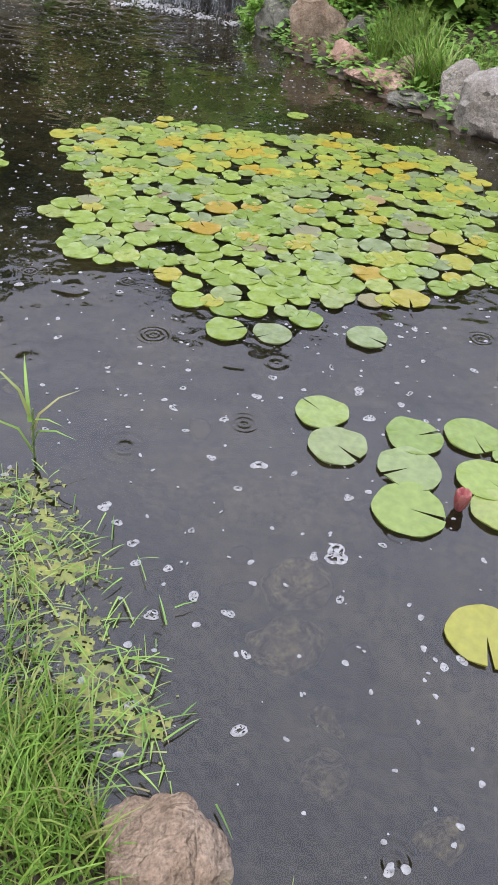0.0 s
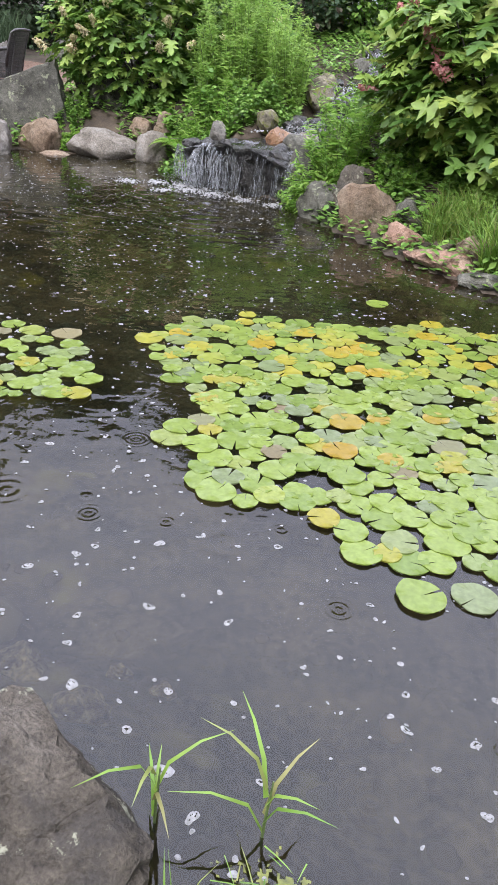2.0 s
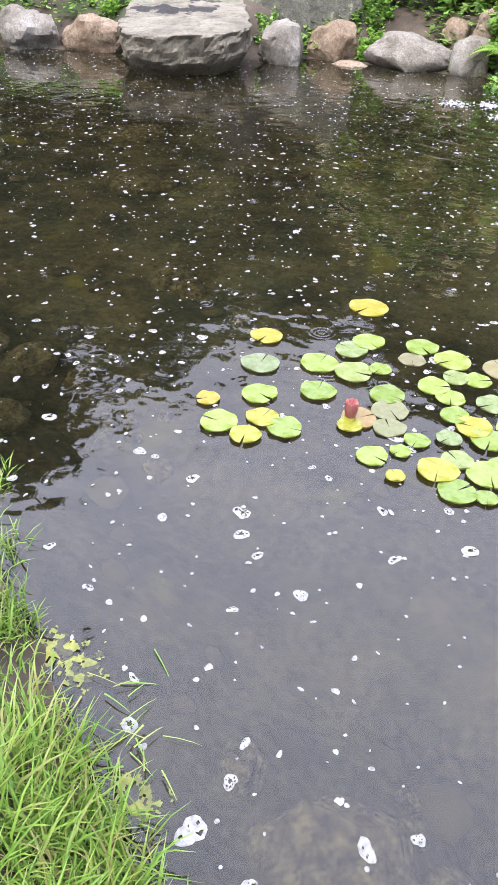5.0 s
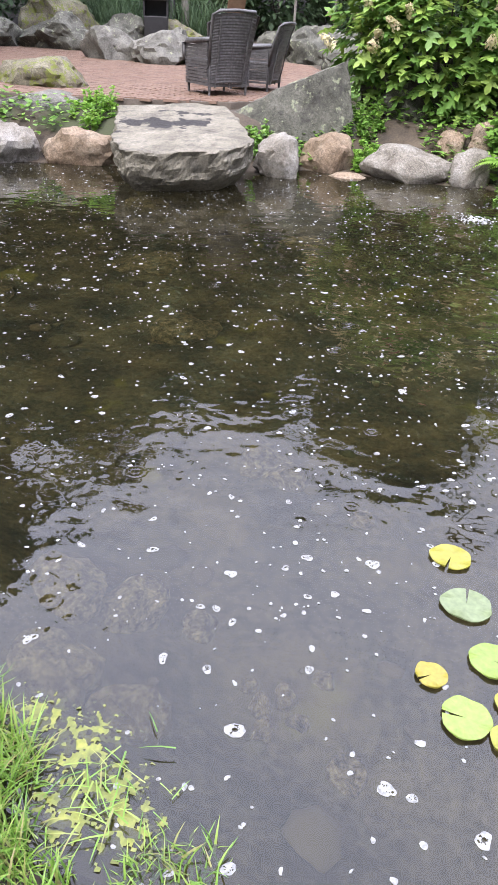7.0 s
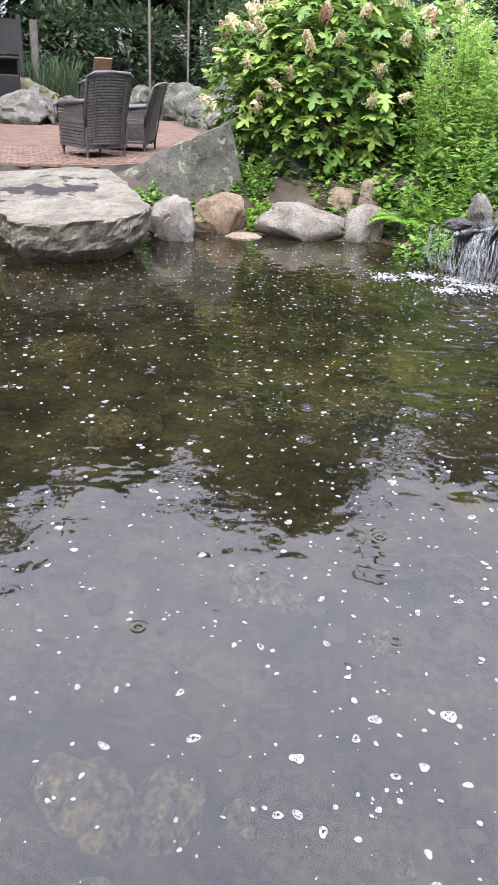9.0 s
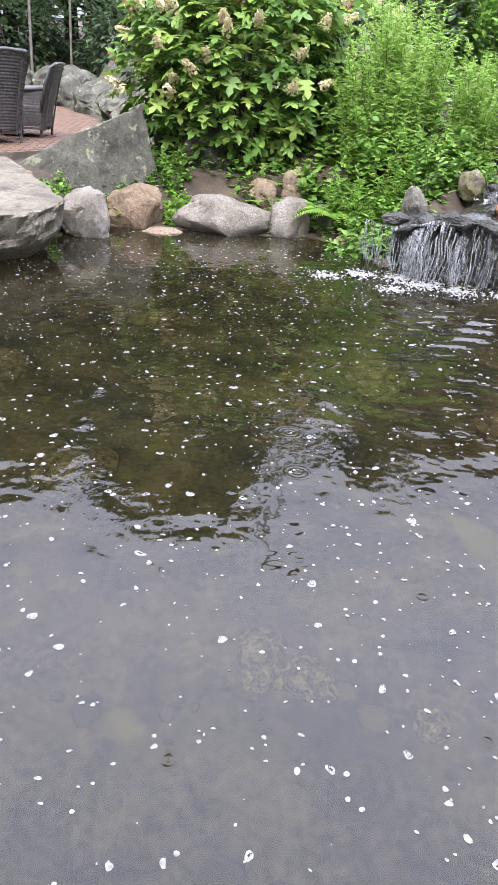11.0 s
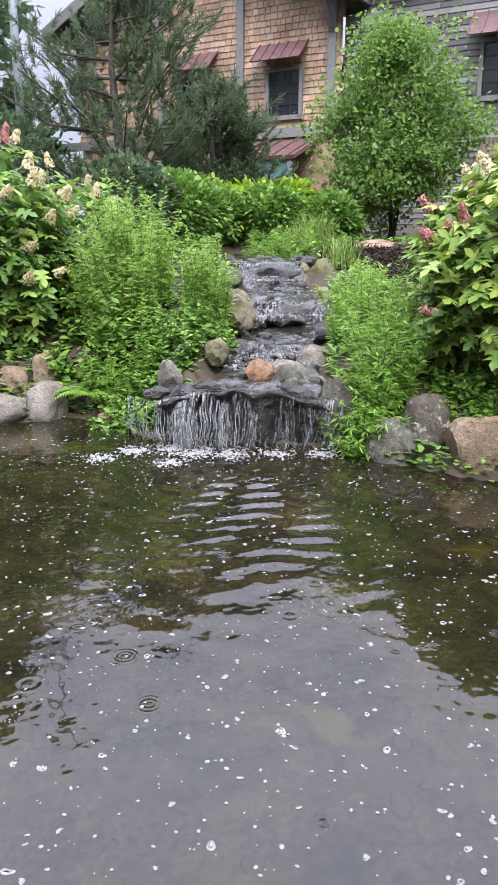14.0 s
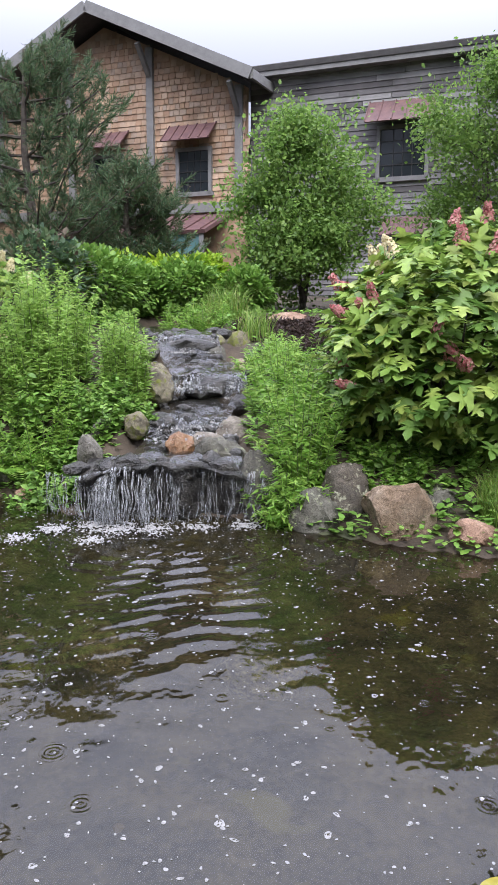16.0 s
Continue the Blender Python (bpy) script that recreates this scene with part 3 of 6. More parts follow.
R2 = np.hypot(WX - 2.2, WY - 8.0)
WZ = cone * np.exp(-(R / 1.9) ** 2) * smooth(R, 0.1, 0.6) * (0.009 * np.sin(R * 29 + warp * 7 + chop * 1.6) + 0.007 * np.sin(R2 * 36 + warp * 9 + chop * 2.2)) + 0.022 * np.exp(-R / 0.55) * chop + 0.0008 * warp
gust = 1.5 * np.exp(-((WX - 5.3) ** 2 / 0.25 + (WY - 1.35) ** 2 / 0.3)) + 0.6 * np.exp(-((WX - 3.4) ** 2 / 0.3 + (WY - 5.2) ** 2 / 0.25))
WZ = WZ + 0.004 * gust * np.sin(WX * 62 + 26 * WY + warp * 6) * (0.5 + chop)
keep = pond_depth(WX, WY) > -0.5
nw = len(wx)
index = -np.ones(WX.size, int)
index[keep.ravel()] = np.arange(keep.sum())
wf = []
for j in range(len(wy) - 1):
    for i in range(nw - 1):
        q = (index[j * nw + i], index[j * nw + i + 1], index[(j + 1) * nw + i + 1], index[(j + 1) * nw + i])
        if min(q) >= 0:
            wf.append(q)
water = obj("water", mesh_from("water", np.stack([WX, WY, WZ], -1).reshape(-1, 3)[keep.ravel()], wf, M_WATER, True))
water.visible_shadow = False
tagged(water, "dark still pond water dimpled by rain", "water", kind="structure")


# ---- rocks ----
def rock_mesh(seed, sx, sy, sz, mat, rough=0.16, blocky=0.0, sub=4):
    """A boulder: a ball cut flat by some planes and worn by noise."""
    rng = random.Random(seed)
    bm = bmesh.new()
    bmesh.ops.create_icosphere(bm, subdivisions=sub, radius=1)
    cuts = []
    for _ in range(5 + int(7 * blocky)):
        d = Vector((rng.gauss(0, 1), rng.gauss(0, 1), rng.gauss(0, 0.8))).normalized()
        cuts.append((d, rng.uniform(0.72, 0.92) - 0.12 * blocky))
    off = Vector((seed * 3.17, seed * 1.3, seed * 0.7))
    for v in bm.verts:
        p = v.co.copy()
        for d, h in cuts:
            k = p.dot(d)
            if k > h:
                p -= d * (k - h) * 0.9
        p *= 1 + rough * (noise.noise(p * 1.4 + off) + 0.5 * noise.noise(p * 3.7 + off) + 0.28 * noise.noise(p * 9 + off) + 0.12 * noise.noise(p * 22 + off))
        p += p.normalized() * -0.05 * max(0, 0.1 - abs(noise.noise(p * 2.2 + off * 2))) / 0.1 * (1 if blocky else 0.4)
        v.co = (p.x * sx / 2, p.y * sy / 2, p.z * sz / 2)
    me = bpy.data.meshes.new("rock")
    bm.to_mesh(me)
    bm.free()
    me.materials.append(mat)
    me.polygons.foreach_set("use_smooth", [True] * len(me.polygons))
    me.set_sharp_from_angle(angle=radians(30))
    return me


def rock(name, label, x, y, sx, sy, sz, mat, seed, rz=0.0, z=None, sink=0.3, tilt=(0, 0), blocky=0.3, sub=4, group="", rough=0.16):
    """z: the height of its foot; sink: the share of it under that."""
    foot = ground_z(x, y) if z is None else z
    o = new(name, rock_mesh(seed, sx, sy, sz / (1 - sink), mat, rough, blocky, sub))
    o.matrix_world = pose(x, y, foot + sz - sz / (1 - sink) / 2, tilt[0], tilt[1], rz)
    return tagged(o, label, "rock", group)


EDGE = "rocks round the pond"
rock("shore_rock", "rounded tan granite rock at the water's edge", -2.62, 9.0, 0.82, 0.6, 0.36, M_TAN, 1, 10, 0, group=EDGE)
rock("shore_rock", "pale rounded rock at the water's edge", -3.42, 8.75, 0.85, 0.6, 0.4, M_PALE, 2, -20, 0, group=EDGE)
rock("shore_rock", "pale rounded rock at the water's edge", -4.2, 8.15, 0.8, 0.6, 0.38, M_PALE, 3, 35, 0, group=EDGE)
rock("shore_rock", "grey rock half in the water", -4.7, 7.2, 0.9, 0.8, 0.4, M_GRAY, 33, 35, 0, group=EDGE)
rock("flat_stone", "flat-topped grey stone step beside the slab", -3.45, 9.7, 1.45, 0.95, 0.3, M_SLAB, 4, 12, 0.3, 0.4, blocky=0.9)
rock("lichen_rock", "low grey rock with green lichen by the patio", -3.95, 10.75, 1.45, 0.8, 0.42, M_MOSSY, 5, -12, 0.52, 0.3)
rock("shore_rock", "angular white-faced rock beside the slab", -0.5, 9.3, 0.55, 0.6, 0.42, M_PALE, 6, -25, 0, group=EDGE, blocky=0.8)
rock("shore_rock", "squat orange-tan granite rock at the water's edge", -0.06, 9.88, 0.68, 0.5, 0.42, M_TAN, 7, 5, 0, group=EDGE, blocky=0.7)
rock("shore_rock", "flat stone awash in the pond", 0.18, 9.55, 0.45, 0.26, 0.04, M_TAN, 34, 5, 0, 0.7, group=EDGE)
rock("shore_rock", "long pale cream boulder at the water's edge", 0.8, 9.78, 0.94, 0.6, 0.37, M_PALE, 8, -4, 0, group=EDGE, blocky=0.2)
rock("shore_rock", "upright rounded pale stone at the water's edge", 1.46, 9.72, 0.44, 0.42, 0.38, M_PALE, 109, 20, 0, group=EDGE, blocky=0.0)
rock("shore_rock", "small tan stone behind the boulders", 1.22, 10.14, 0.38, 0.34, 0.26, M_TAN, 10, 0, 0.22, group=EDGE)
rock("shore_rock", "small brown stone behind the boulders", 1.58, 10.2, 0.48, 0.4, 0.34, M_TAN, 11, 40, 0.24, group=EDGE)
rock("shore_rock", "dark wet stone under the ferns", 1.82, 9.85, 0.5, 0.5, 0.3, M_GRAY, 12, 70, 0, group=EDGE)
rock("shore_rock", "small reddish stone in shallow water", 1.98, 9.3, 0.32, 0.24, 0.12, M_PINK, 13, 70, 0, group=EDGE)
rock("dark_boulder", "dark grey boulder under the hydrangea", 0.72, 10.95, 1.35, 0.9, 0.62, M_GRAY, 15, -8, 0.5, 0.3, blocky=0.5)
for i, (x, y, s, h) in enumerate([(0.3, 12.4, 1.0, 0.3), (0.1, 13.6, 1.1, 0.36), (-0.3, 15.0, 1.2, 0.4), (-0.6, 16.6, 1.3, 0.44), (-1.1, 18.4, 1.5, 0.6), (-2.0, 20.2, 1.6, 0.8), (-0.7, 19.8, 2.0, 1.05), (-3.2, 21.4, 1.4, 0.6)]):
    rock("edging_rock", "grey granite rock edging the brick patio", x, y, s, s * 0.8, h, M_GRAY, 40 + i, i * 40, None, 0.35, blocky=0.8, sub=4, rough=0.24, group="rocks edging the patio")
for i, (x, y, s, h) in enumerate([(-5.35, 16.3, 1.3, 0.72), (-4.35, 16.0, 1.4, 0.66), (-3.4, 16.2, 0.9, 0.6), (-4.6, 17.6, 1.2, 0.6), (-3.5, 17.6, 0.9, 0.55)]):
    rock("fire_ring_rock", "pale grey boulder in a low ring on the patio", x, y, s, s * 0.7, h, M_SLAB, 60 + i, i * 23, None, 0.25, blocky=0.9, sub=4, rough=0.26, group="ring of boulders")
for i, (x, y, s, h) in enumerate([(-7.6, 18.6, 2.0, 0.8), (-9.3, 18.2, 2.2, 0.85), (-8.4, 20.2, 2.4, 1.45), (-11, 18.4, 2.2, 0.9), (-6.9, 20.5, 1.6, 0.8), (-5.8, 21.4, 1.4, 0.7)]):
    rock("wall_rock", "large mossy grey boulder behind the patio", x, y, s, s * 0.7, h, M_MOSSY if i % 3 == 2 else M_GRAY, 70 + i, i * 31, None, 0.25, blocky=0.9, sub=4, rough=0.26, group="boulders behind the patio")


def wedge_rock():
    """A sharp wedge: a sloping top that meets a steep, broken front face in a crest."""
    bm = bmesh.new()
    bmesh.ops.create_icosphere(bm, subdivisions=5, radius=1)
    cuts = [(Vector((-0.36, 0.1, 0.92)), 0.42), (Vector((0.1, -0.95, 0.22)), 0.5), (Vector((0.95, 0.0, 0.28)), 0.6), (Vector((-0.5, -0.7, 0.45)), 0.55), (Vector((0, 0.95, 0.2)), 0.6), (Vector((0.55, -0.6, 0.6)), 0.62)]
    for v in bm.verts:
        p = v.co * 1.15
        for d, h in cuts:
            d = d.normalized()
            k = p.dot(d)
            if k > h:
                p -= d * (k - h) * 0.97
        p *= 1 + 0.07 * noise.noise(p * 2.3) + 0.04 * noise.noise(p * 6) + 0.018 * noise.noise(p * 18)
        v.co = (p.x * 0.85, p.y * 0.5, p.z * 0.98)
    me = bpy.data.meshes.new("wedge_rock")
    bm.to_mesh(me)
    bm.free()
    me.materials.append(M_GRAY)
    me.polygons.foreach_set("use_smooth", [True] * len(me.polygons))
    me.set_sharp_from_angle(angle=radians(24))
    o = tagged(obj("wedge_rock", me), "large grey wedge rock with pale lichen spots", "rock")
    o.matrix_world = pose(-0.42, 10.34, 0.42, 0, 0, 14)


wedge_rock()
# right bank
rock("shore_rock", "dark round wet rock beside the waterfall plants", 3.72, 7.08, 0.46, 0.42, 0.34, M_GRAY, 16, 0, 0, group=EDGE)
rock("shore_rock", "dark brown rounded boulder above the bank", 4.04, 7.04, 0.46, 0.46, 0.5, M_BROWN, 17, 30, 0.04, group=EDGE, blocky=0.1)
rock("shore_rock", "large cracked tan-grey boulder at the water's edge", 4.12, 6.52, 0.6, 0.56, 0.5, M_TAN, 18, -30, 0, group=EDGE, blocky=0.9)
rock("shore_rock", "grey-brown stone behind the large boulder", 4.58, 6.5, 0.45, 0.4, 0.38, M_GRAY, 19, 20, 0, group=EDGE)
rock("shore_rock", "pinkish pointed stone at the water's edge", 4.48, 6.0, 0.45, 0.34, 0.24, M_PINK, 20, -30, 0, group=EDGE, blocky=0.8)
rock("shore_rock", "flat pink granite stone at the water's edge", 4.72, 5.52, 0.66, 0.42, 0.17, M_PINK, 21, -45, 0, group=EDGE, blocky=0.8)
rock("shore_rock", "small brown stone among the grass", 4.98, 5.6, 0.3, 0.3, 0.24, M_TAN, 22, 10, 0.05, group=EDGE)
rock("shore_rock", "flat grey stone at the water's edge", 4.97, 5.03, 0.4, 0.24, 0.1, M_GRAY, 23, -10, 0, group=EDGE)
rock("shore_rock", "upright pale grey stone on the bank", 5.32, 5.02, 0.4, 0.36, 0.36, M_PALE, 24, -10, 0, group=EDGE)
rock("shore_rock", "large pale grey boulder on the bank", 5.62, 4.62, 0.78, 0.6, 0.46, M_PALE, 25, 15, 0, group=EDGE)
rock("shore_rock", "large pale grey boulder on the bank", 6.5, 3.9, 0.9, 0.7, 0.45, M_PALE, 26, 55, 0, group=EDGE)
# round the stream
rock("stream_rock", "rusty orange stone standing in the stream", 3.18, 8.42, 0.3, 0.26, 0.2, M_ORANGE, 27, 0, 0.46, blocky=0.5)
rock("stream_rock", "pale flat stone in the stream", 3.5, 8.5, 0.4, 0.24, 0.14, M_PALE, 28, -30, 0.48)
rock("stream_rock", "wet grey stone at the lip of the fall", 3.4, 8.12, 0.5, 0.3, 0.24, M_GRAY, 29, -35, 0.4, blocky=0.6)
rock("stream_rock", "rounded buff boulder beside the stream", 3.9, 8.62, 0.46, 0.38, 0.3, M_PALE, 30, -25, 0.45)
rock("stream_rock", "tall blue-grey rock beside the waterfall", 3.55, 7.62, 0.46, 0.4, 0.66, M_GRAY, 31, 10, 0.0, blocky=0.6)
rock("stream_rock", "pointed pale grey stone at the head of the fall", 2.44, 8.85, 0.3, 0.28, 0.24, M_SLAB, 32, 20, 0.4, blocky=0.9)
rock("stream_rock", "lichen-yellowed rock beside the stream", 3.0, 9.0, 0.32, 0.3, 0.2, M_MOSSY, 35, 20, 0.6, blocky=0.9)
rock("stream_rock", "grey rock under the tall weeds", 2.7, 9.15, 0.28, 0.28, 0.24, M_GRAY, 36, 20, 0.5)
rock("stream_rock", "tall mossy yellow rock beside the stream", 3.66, 9.95, 0.36, 0.45, 0.4, M_MOSSY, 37, 20, 0.8)
rock("stream_rock", "mossy stone beside the stream", 3.6, 9.75, 0.4, 0.4, 0.3, M_MOSSY, 38, 50, 0.85)
for i, (x, y, s, h, z) in enumerate([(4.95, 10.75, 0.5, 0.28, 1.1), (5.15, 10.35, 0.55, 0.18, 1.05), (5.3, 10.75, 0.6, 0.5, 1.1), (4.8, 10.2, 0.3, 0.15, 1.02), (4.75, 9.9, 0.36, 0.16, 1.0),
                                     (5.2, 11.1, 0.4, 0.2, 1.3), (4.1, 11.0, 0.4, 0.26, 1.2), (3.35, 9.05, 0.3, 0.16, 0.6), (4.35, 9.2, 0.4, 0.25, 0.7), (4.5, 9.6, 0.42, 0.25, 0.85), (4.9, 11.3, 0.4, 0.12, 1.4)]):
    rock("stream_rock", "buff rounded stone in the cascade" if i < 6 else "wet stone beside the cascade", x, y, s * 0.75, s * 0.6, h * 0.8, (M_GRAY, M_TAN, M_MOSSY)[i % 3] if i < 7 else M_WET, 80 + i, i * 50, z, sub=3, group="stones of the cascade")
# near bank
rock("bank_rock", "rough reddish granite boulder at the pond's edge", 4.31, -0.67, 0.25, 0.27, 0.13, M_TAN, 90, 20, 0.02, 0.35, blocky=0.5, sub=5, rough=0.12)
rock("bank_rock", "large weathered grey boulder with pale lichen", 3.12, 0.28, 0.66, 0.66, 0.28, M_BROWN, 93, -30, 0.0, 0.3, blocky=0.7, sub=5, rough=0.15)


def slab():
    """The big flat stone that juts over the water: an outline with a worn rim, undercut below."""
    rim = [(-2.5, 9.75), (-2.0, 10.0), (-1.4, 10.2), (-1.0, 9.4), (-0.6, 8.5), (-0.75, 8.1), (-1.12, 7.85), (-1.6, 7.66), (-1.85, 8.05), (-2.18, 8.85)]
    n = len(rim)
    fine = []
    for i in range(n):
        a, b = Vector(rim[i]), Vector(rim[(i + 1) % n])
        for k in range(14):
            p = a.lerp(b, k / 14)
            w = 0.035 * noise.noise((p.x * 5, p.y * 5, 1))
            fine.append(p + Vector((w, w)))
    c = sum(fine, Vector((0, 0))) / len(fine)
    bm = bmesh.new()

    def top_z(p):
        return 0.37 + 0.075 * (p.y - 7.75) + 0.02 * noise.noise((p.x * 3, p.y * 3, 2)) + 0.008 * noise.noise((p.x * 12, p.y * 12, 2))
    rings = []
    for k, z in ((0.0, 0), (0.25, 0), (0.5, 0), (0.75, 0), (0.9, 0), (0.975, -0.001), (1.0, -0.006), (1.004, -0.03), (1.004, -0.06), (1.002, -0.1), (0.998, -0.14), (0.99, -0.18), (0.978, -0.22), (0.955, -0.26), (0.92, -0.3), (0.87, -0.35), (0.8, -0.42)):
        ring = []
        for i, p in enumerate(fine):
            q = c + (p - c) * k
            deep = 0.05 * noise.noise((p.x * 4, p.y * 4, z * 9)) - 0.05 * abs(noise.noise((p.x * 6, p.y * 6, z * 7))) + 0.022 * noise.noise((p.x * 19, p.y * 19, z * 30)) if z < -0.02 else 0
            d = (p - c).normalized() * deep
            ring.append(bm.verts.new((q.x + d.x, q.y + d.y, top_z(q) + z + deep * 0.5)))
        rings.append(ring)
    m = len(fine)
    for r0, r1 in zip(rings, rings[1:]):
        for i in range(m):
            bm.faces.new((r0[i], r1[i], r1[(i + 1) % m], r0[(i + 1) % m]))
    bm.faces.new(rings[-1][::-1])
    bmesh.ops.remove_doubles(bm, verts=bm.verts, dist=0.0005)
    bmesh.ops.recalc_face_normals(bm, faces=bm.faces)
    me = bpy.data.meshes.new("stone_slab")
    bm.to_mesh(me)
    bm.free()
    me.materials.append(M_SLABTOP)
    me.polygons.foreach_set("use_smooth", [p.normal.z > 0.9 for p in me.polygons])
    return tagged(obj("stone_slab", me), "big flat granite slab with dark wet patches jutting over the water", "rock")


slab()
# the wet bed of the cascade and its water
rng = np.random.default_rng(5)


def cascade():
    bed = tagged(new("cascade"), "small rocky cascade falling into the pond", "waterfall")
    bed.location = (2.75, 7.8, 0)
    # ledge under the main fall: uneven wet rock from the water up to the lip
    lip0, lip1 = np.array((2.14, 8.34)), np.array((3.4, 7.54))
    u = lip1 - lip0
    un = u / np.linalg.norm(u)
    outn = np.array((-u[1], u[0])) / np.linalg.norm(u) * -1
    if outn @ np.array((-1, -1)) < 0:
        outn = -outn
    bm = bmesh.new()
    cols, rows = 60, 14
    grid = []
    for i in range(cols + 1):
        s = i / cols
        col = []
        bulge = 0.09 * noise.noise((s * 6, 0, 0)) + 0.05 * noise.noise((s * 17, 0, 4))
        for j in range(rows + 1):
            h = j / rows
            deep = -0.18 + 0.2 * h + bulge + 0.07 * noise.noise((s * 9, h * 4, 7)) + 0.035 * noise.noise((s * 26, h * 9, 2)) + (0.05 if h > 0.93 else 0)
            p = lip0 + u * s + outn * (deep + 0.06 * math.sin(math.pi * s))
            col.append(bm.verts.new((p[0] - 2.75, p[1] - 7.8, -0.15 + (0.6 - 0.11 * (2 * s - 1) ** 2 + 0.05 * math.sin(math.pi * s) + 0.05 * noise.noise((s * 5, 3, 0))) * h + 0.02 * noise.noise((s * 8, 3, h)))))
        p = lip0 + u * s - outn * 0.5
        col.append(bm.verts.new((p[0] - 2.75, p[1] - 7.8, 0.44)))
        grid.append(col)
    for c0, c1 in zip(grid, grid[1:]):
        for j in range(rows + 1):
            bm.faces.new((c0[j], c1[j], c1[j + 1], c0[j + 1]))
    part("ledge", bm, M_WET, bed, "dark wet rock ledge", True)
    # dark stones of the upper bed
    for i, (x, y, z) in enumerate(STREAM):
        if i in (0, 12):
            continue
        o = obj("bed_stone", rock_mesh(200 + i, 0.8, 0.5, 0.34, M_WET, 0.22, 0.7, 3), bed)
        o.location, o.rotation_euler = (x - 2.75, y - 7.8, z - 0.17), (0, 0, -0.7 + 0.2 * (i % 3))
    # the running water
    pts = []
    line = [Vector(p) for p in STREAM]
    for a, b in zip(line, line[1:]):
        for k in range(8):
            pts.append(a.lerp(b, k / 8))
    verts, faces, across = [], [], 15
    for i, p in enumerate(pts):
        d = (pts[min(i + 1, len(pts) - 1)] - pts[max(i - 1, 0)])
        d = Vector((d.x, d.y, 0)).normalized()
        side = Vector((d.y, -d.x, 0))
        half = 0.62 if i < 10 else 0.4
        if i < 3:
            side = Vector((u[0], u[1], 0)).normalized()
        for k in range(across):
            q = p + side * half * (2 * k / (across - 1) - 1)
            dip = 0.11 * (2 * k / (across - 1) - 1) ** 2 * max(0, 1 - i / 10)
            verts.append((q.x - 2.75, q.y - 7.8, q.z - dip + 0.02 + 0.05 * noise.noise((q.x * 4, q.y * 4, 0)) + 0.035 * noise.noise((q.x * 13, q.y * 13, 0))))
    for i in range(len(pts) - 1):
        for k in range(across - 1):
            a = i * across + k
            faces.append((a, a + 1, a + across + 1, a + across))
    o = obj("stream_water", mesh_from("stream_water", verts, faces, M_STREAM, True), bed, label="running stream water")
    o.visible_shadow = False

    # falling strands
    def strands(name, a, b, n, top, drop, throw, wide, gather, bow=0.0):
        bm = bmesh.new()
        r = random.Random(name)
        for _ in range(n):
            s = r.random()
            cl = noise.noise((s * 5, gather, 0))
            thick = 0.34 if s < 0.32 else 0.1 if s < 0.72 else 0.22
            if r.random() > (thick if bow else 0.28) - 0.04 + 0.45 * cl + 0.7 * noise.noise((s * 23, gather, 2)) + 0.4 * noise.noise((s * 60, gather, 4)):
                continue
            p = a.lerp(b, s) + Vector((outn[0], outn[1], 0)) * bow * math.sin(math.pi * s)
            f = throw * r.uniform(0.4, 1.5)
            sag = 0.11 * (2 * s - 1) ** 2 if bow else 0.0
            start = 0.0 if r.random() < 0.25 else r.random() * 0.9
            end = min(1.0, start + (r.uniform(0.06, 0.28) if r.random() < 0.72 else r.uniform(0.3, 0.9)))
            rad = wide * r.choice((0.35, 0.45, 0.6, 0.9, 1.4))
            path = []
            drift = r.gauss(0, 0.035)
            for k in range(7):
                h = start + (end - start) * k / 6
                side = drift * h + 0.07 * h * noise.noise((s * 9, h * 2.5, gather))
                path.append((p.x + outn[0] * f * math.sqrt(h) + side * un[0] + r.gauss(0, 0.0018), p.y + outn[1] * f * math.sqrt(h) + side * un[1] + r.gauss(0, 0.0015), top + 0.03 - sag - (drop - sag) * h * (0.6 + 0.4 * h)))
            tube(bm, [(x - 2.75, y - 7.8, z) for x, y, z in path], [rad * (0.4 + 0.9 * math.sin(math.pi * (k + 0.6) / 7.2)) for k in range(7)], 4)
        part("falling_water", bm, M_FALL, bed, "white strands of falling water", True)["kind"] = "stuff"
    v3 = lambda p: Vector((p[0], p[1], 0))
    strands("main", v3(lip0), v3(lip1), 2600, 0.46, 0.5, 0.05, 0.0024, 1, 0.07)
    strands("left", v3(lip0 + u * 0.1), v3(lip0 + u * 0.42), 1900, 0.45, 0.48, 0.15, 0.003, 5, 0.05)
    strands("side", Vector((1.98, 8.72, 0)), v3(lip0), 420, 0.34, 0.36, 0.06, 0.0024, 7)
    strands("right", v3(lip0 + u * 0.9), v3(lip1 + u * 0.08), 420, 0.4, 0.42, 0.1, 0.0024, 8)
    strands("middle", Vector((3.75, 9.72, 0)), Vector((4.5, 9.35, 0)), 1000, 1.04, 0.2, 0.1, 0.0045, 2)
    strands("low", Vector((3.3, 9.1, 0)), Vector((3.9, 8.75, 0)), 700, 0.68, 0.14, 0.14, 0.0045, 3)
    strands("top", Vector((4.2, 11.1, 0)), Vector((5.0, 10.85, 0)), 1100, 1.42, 0.28, 0.1, 0.005, 4)
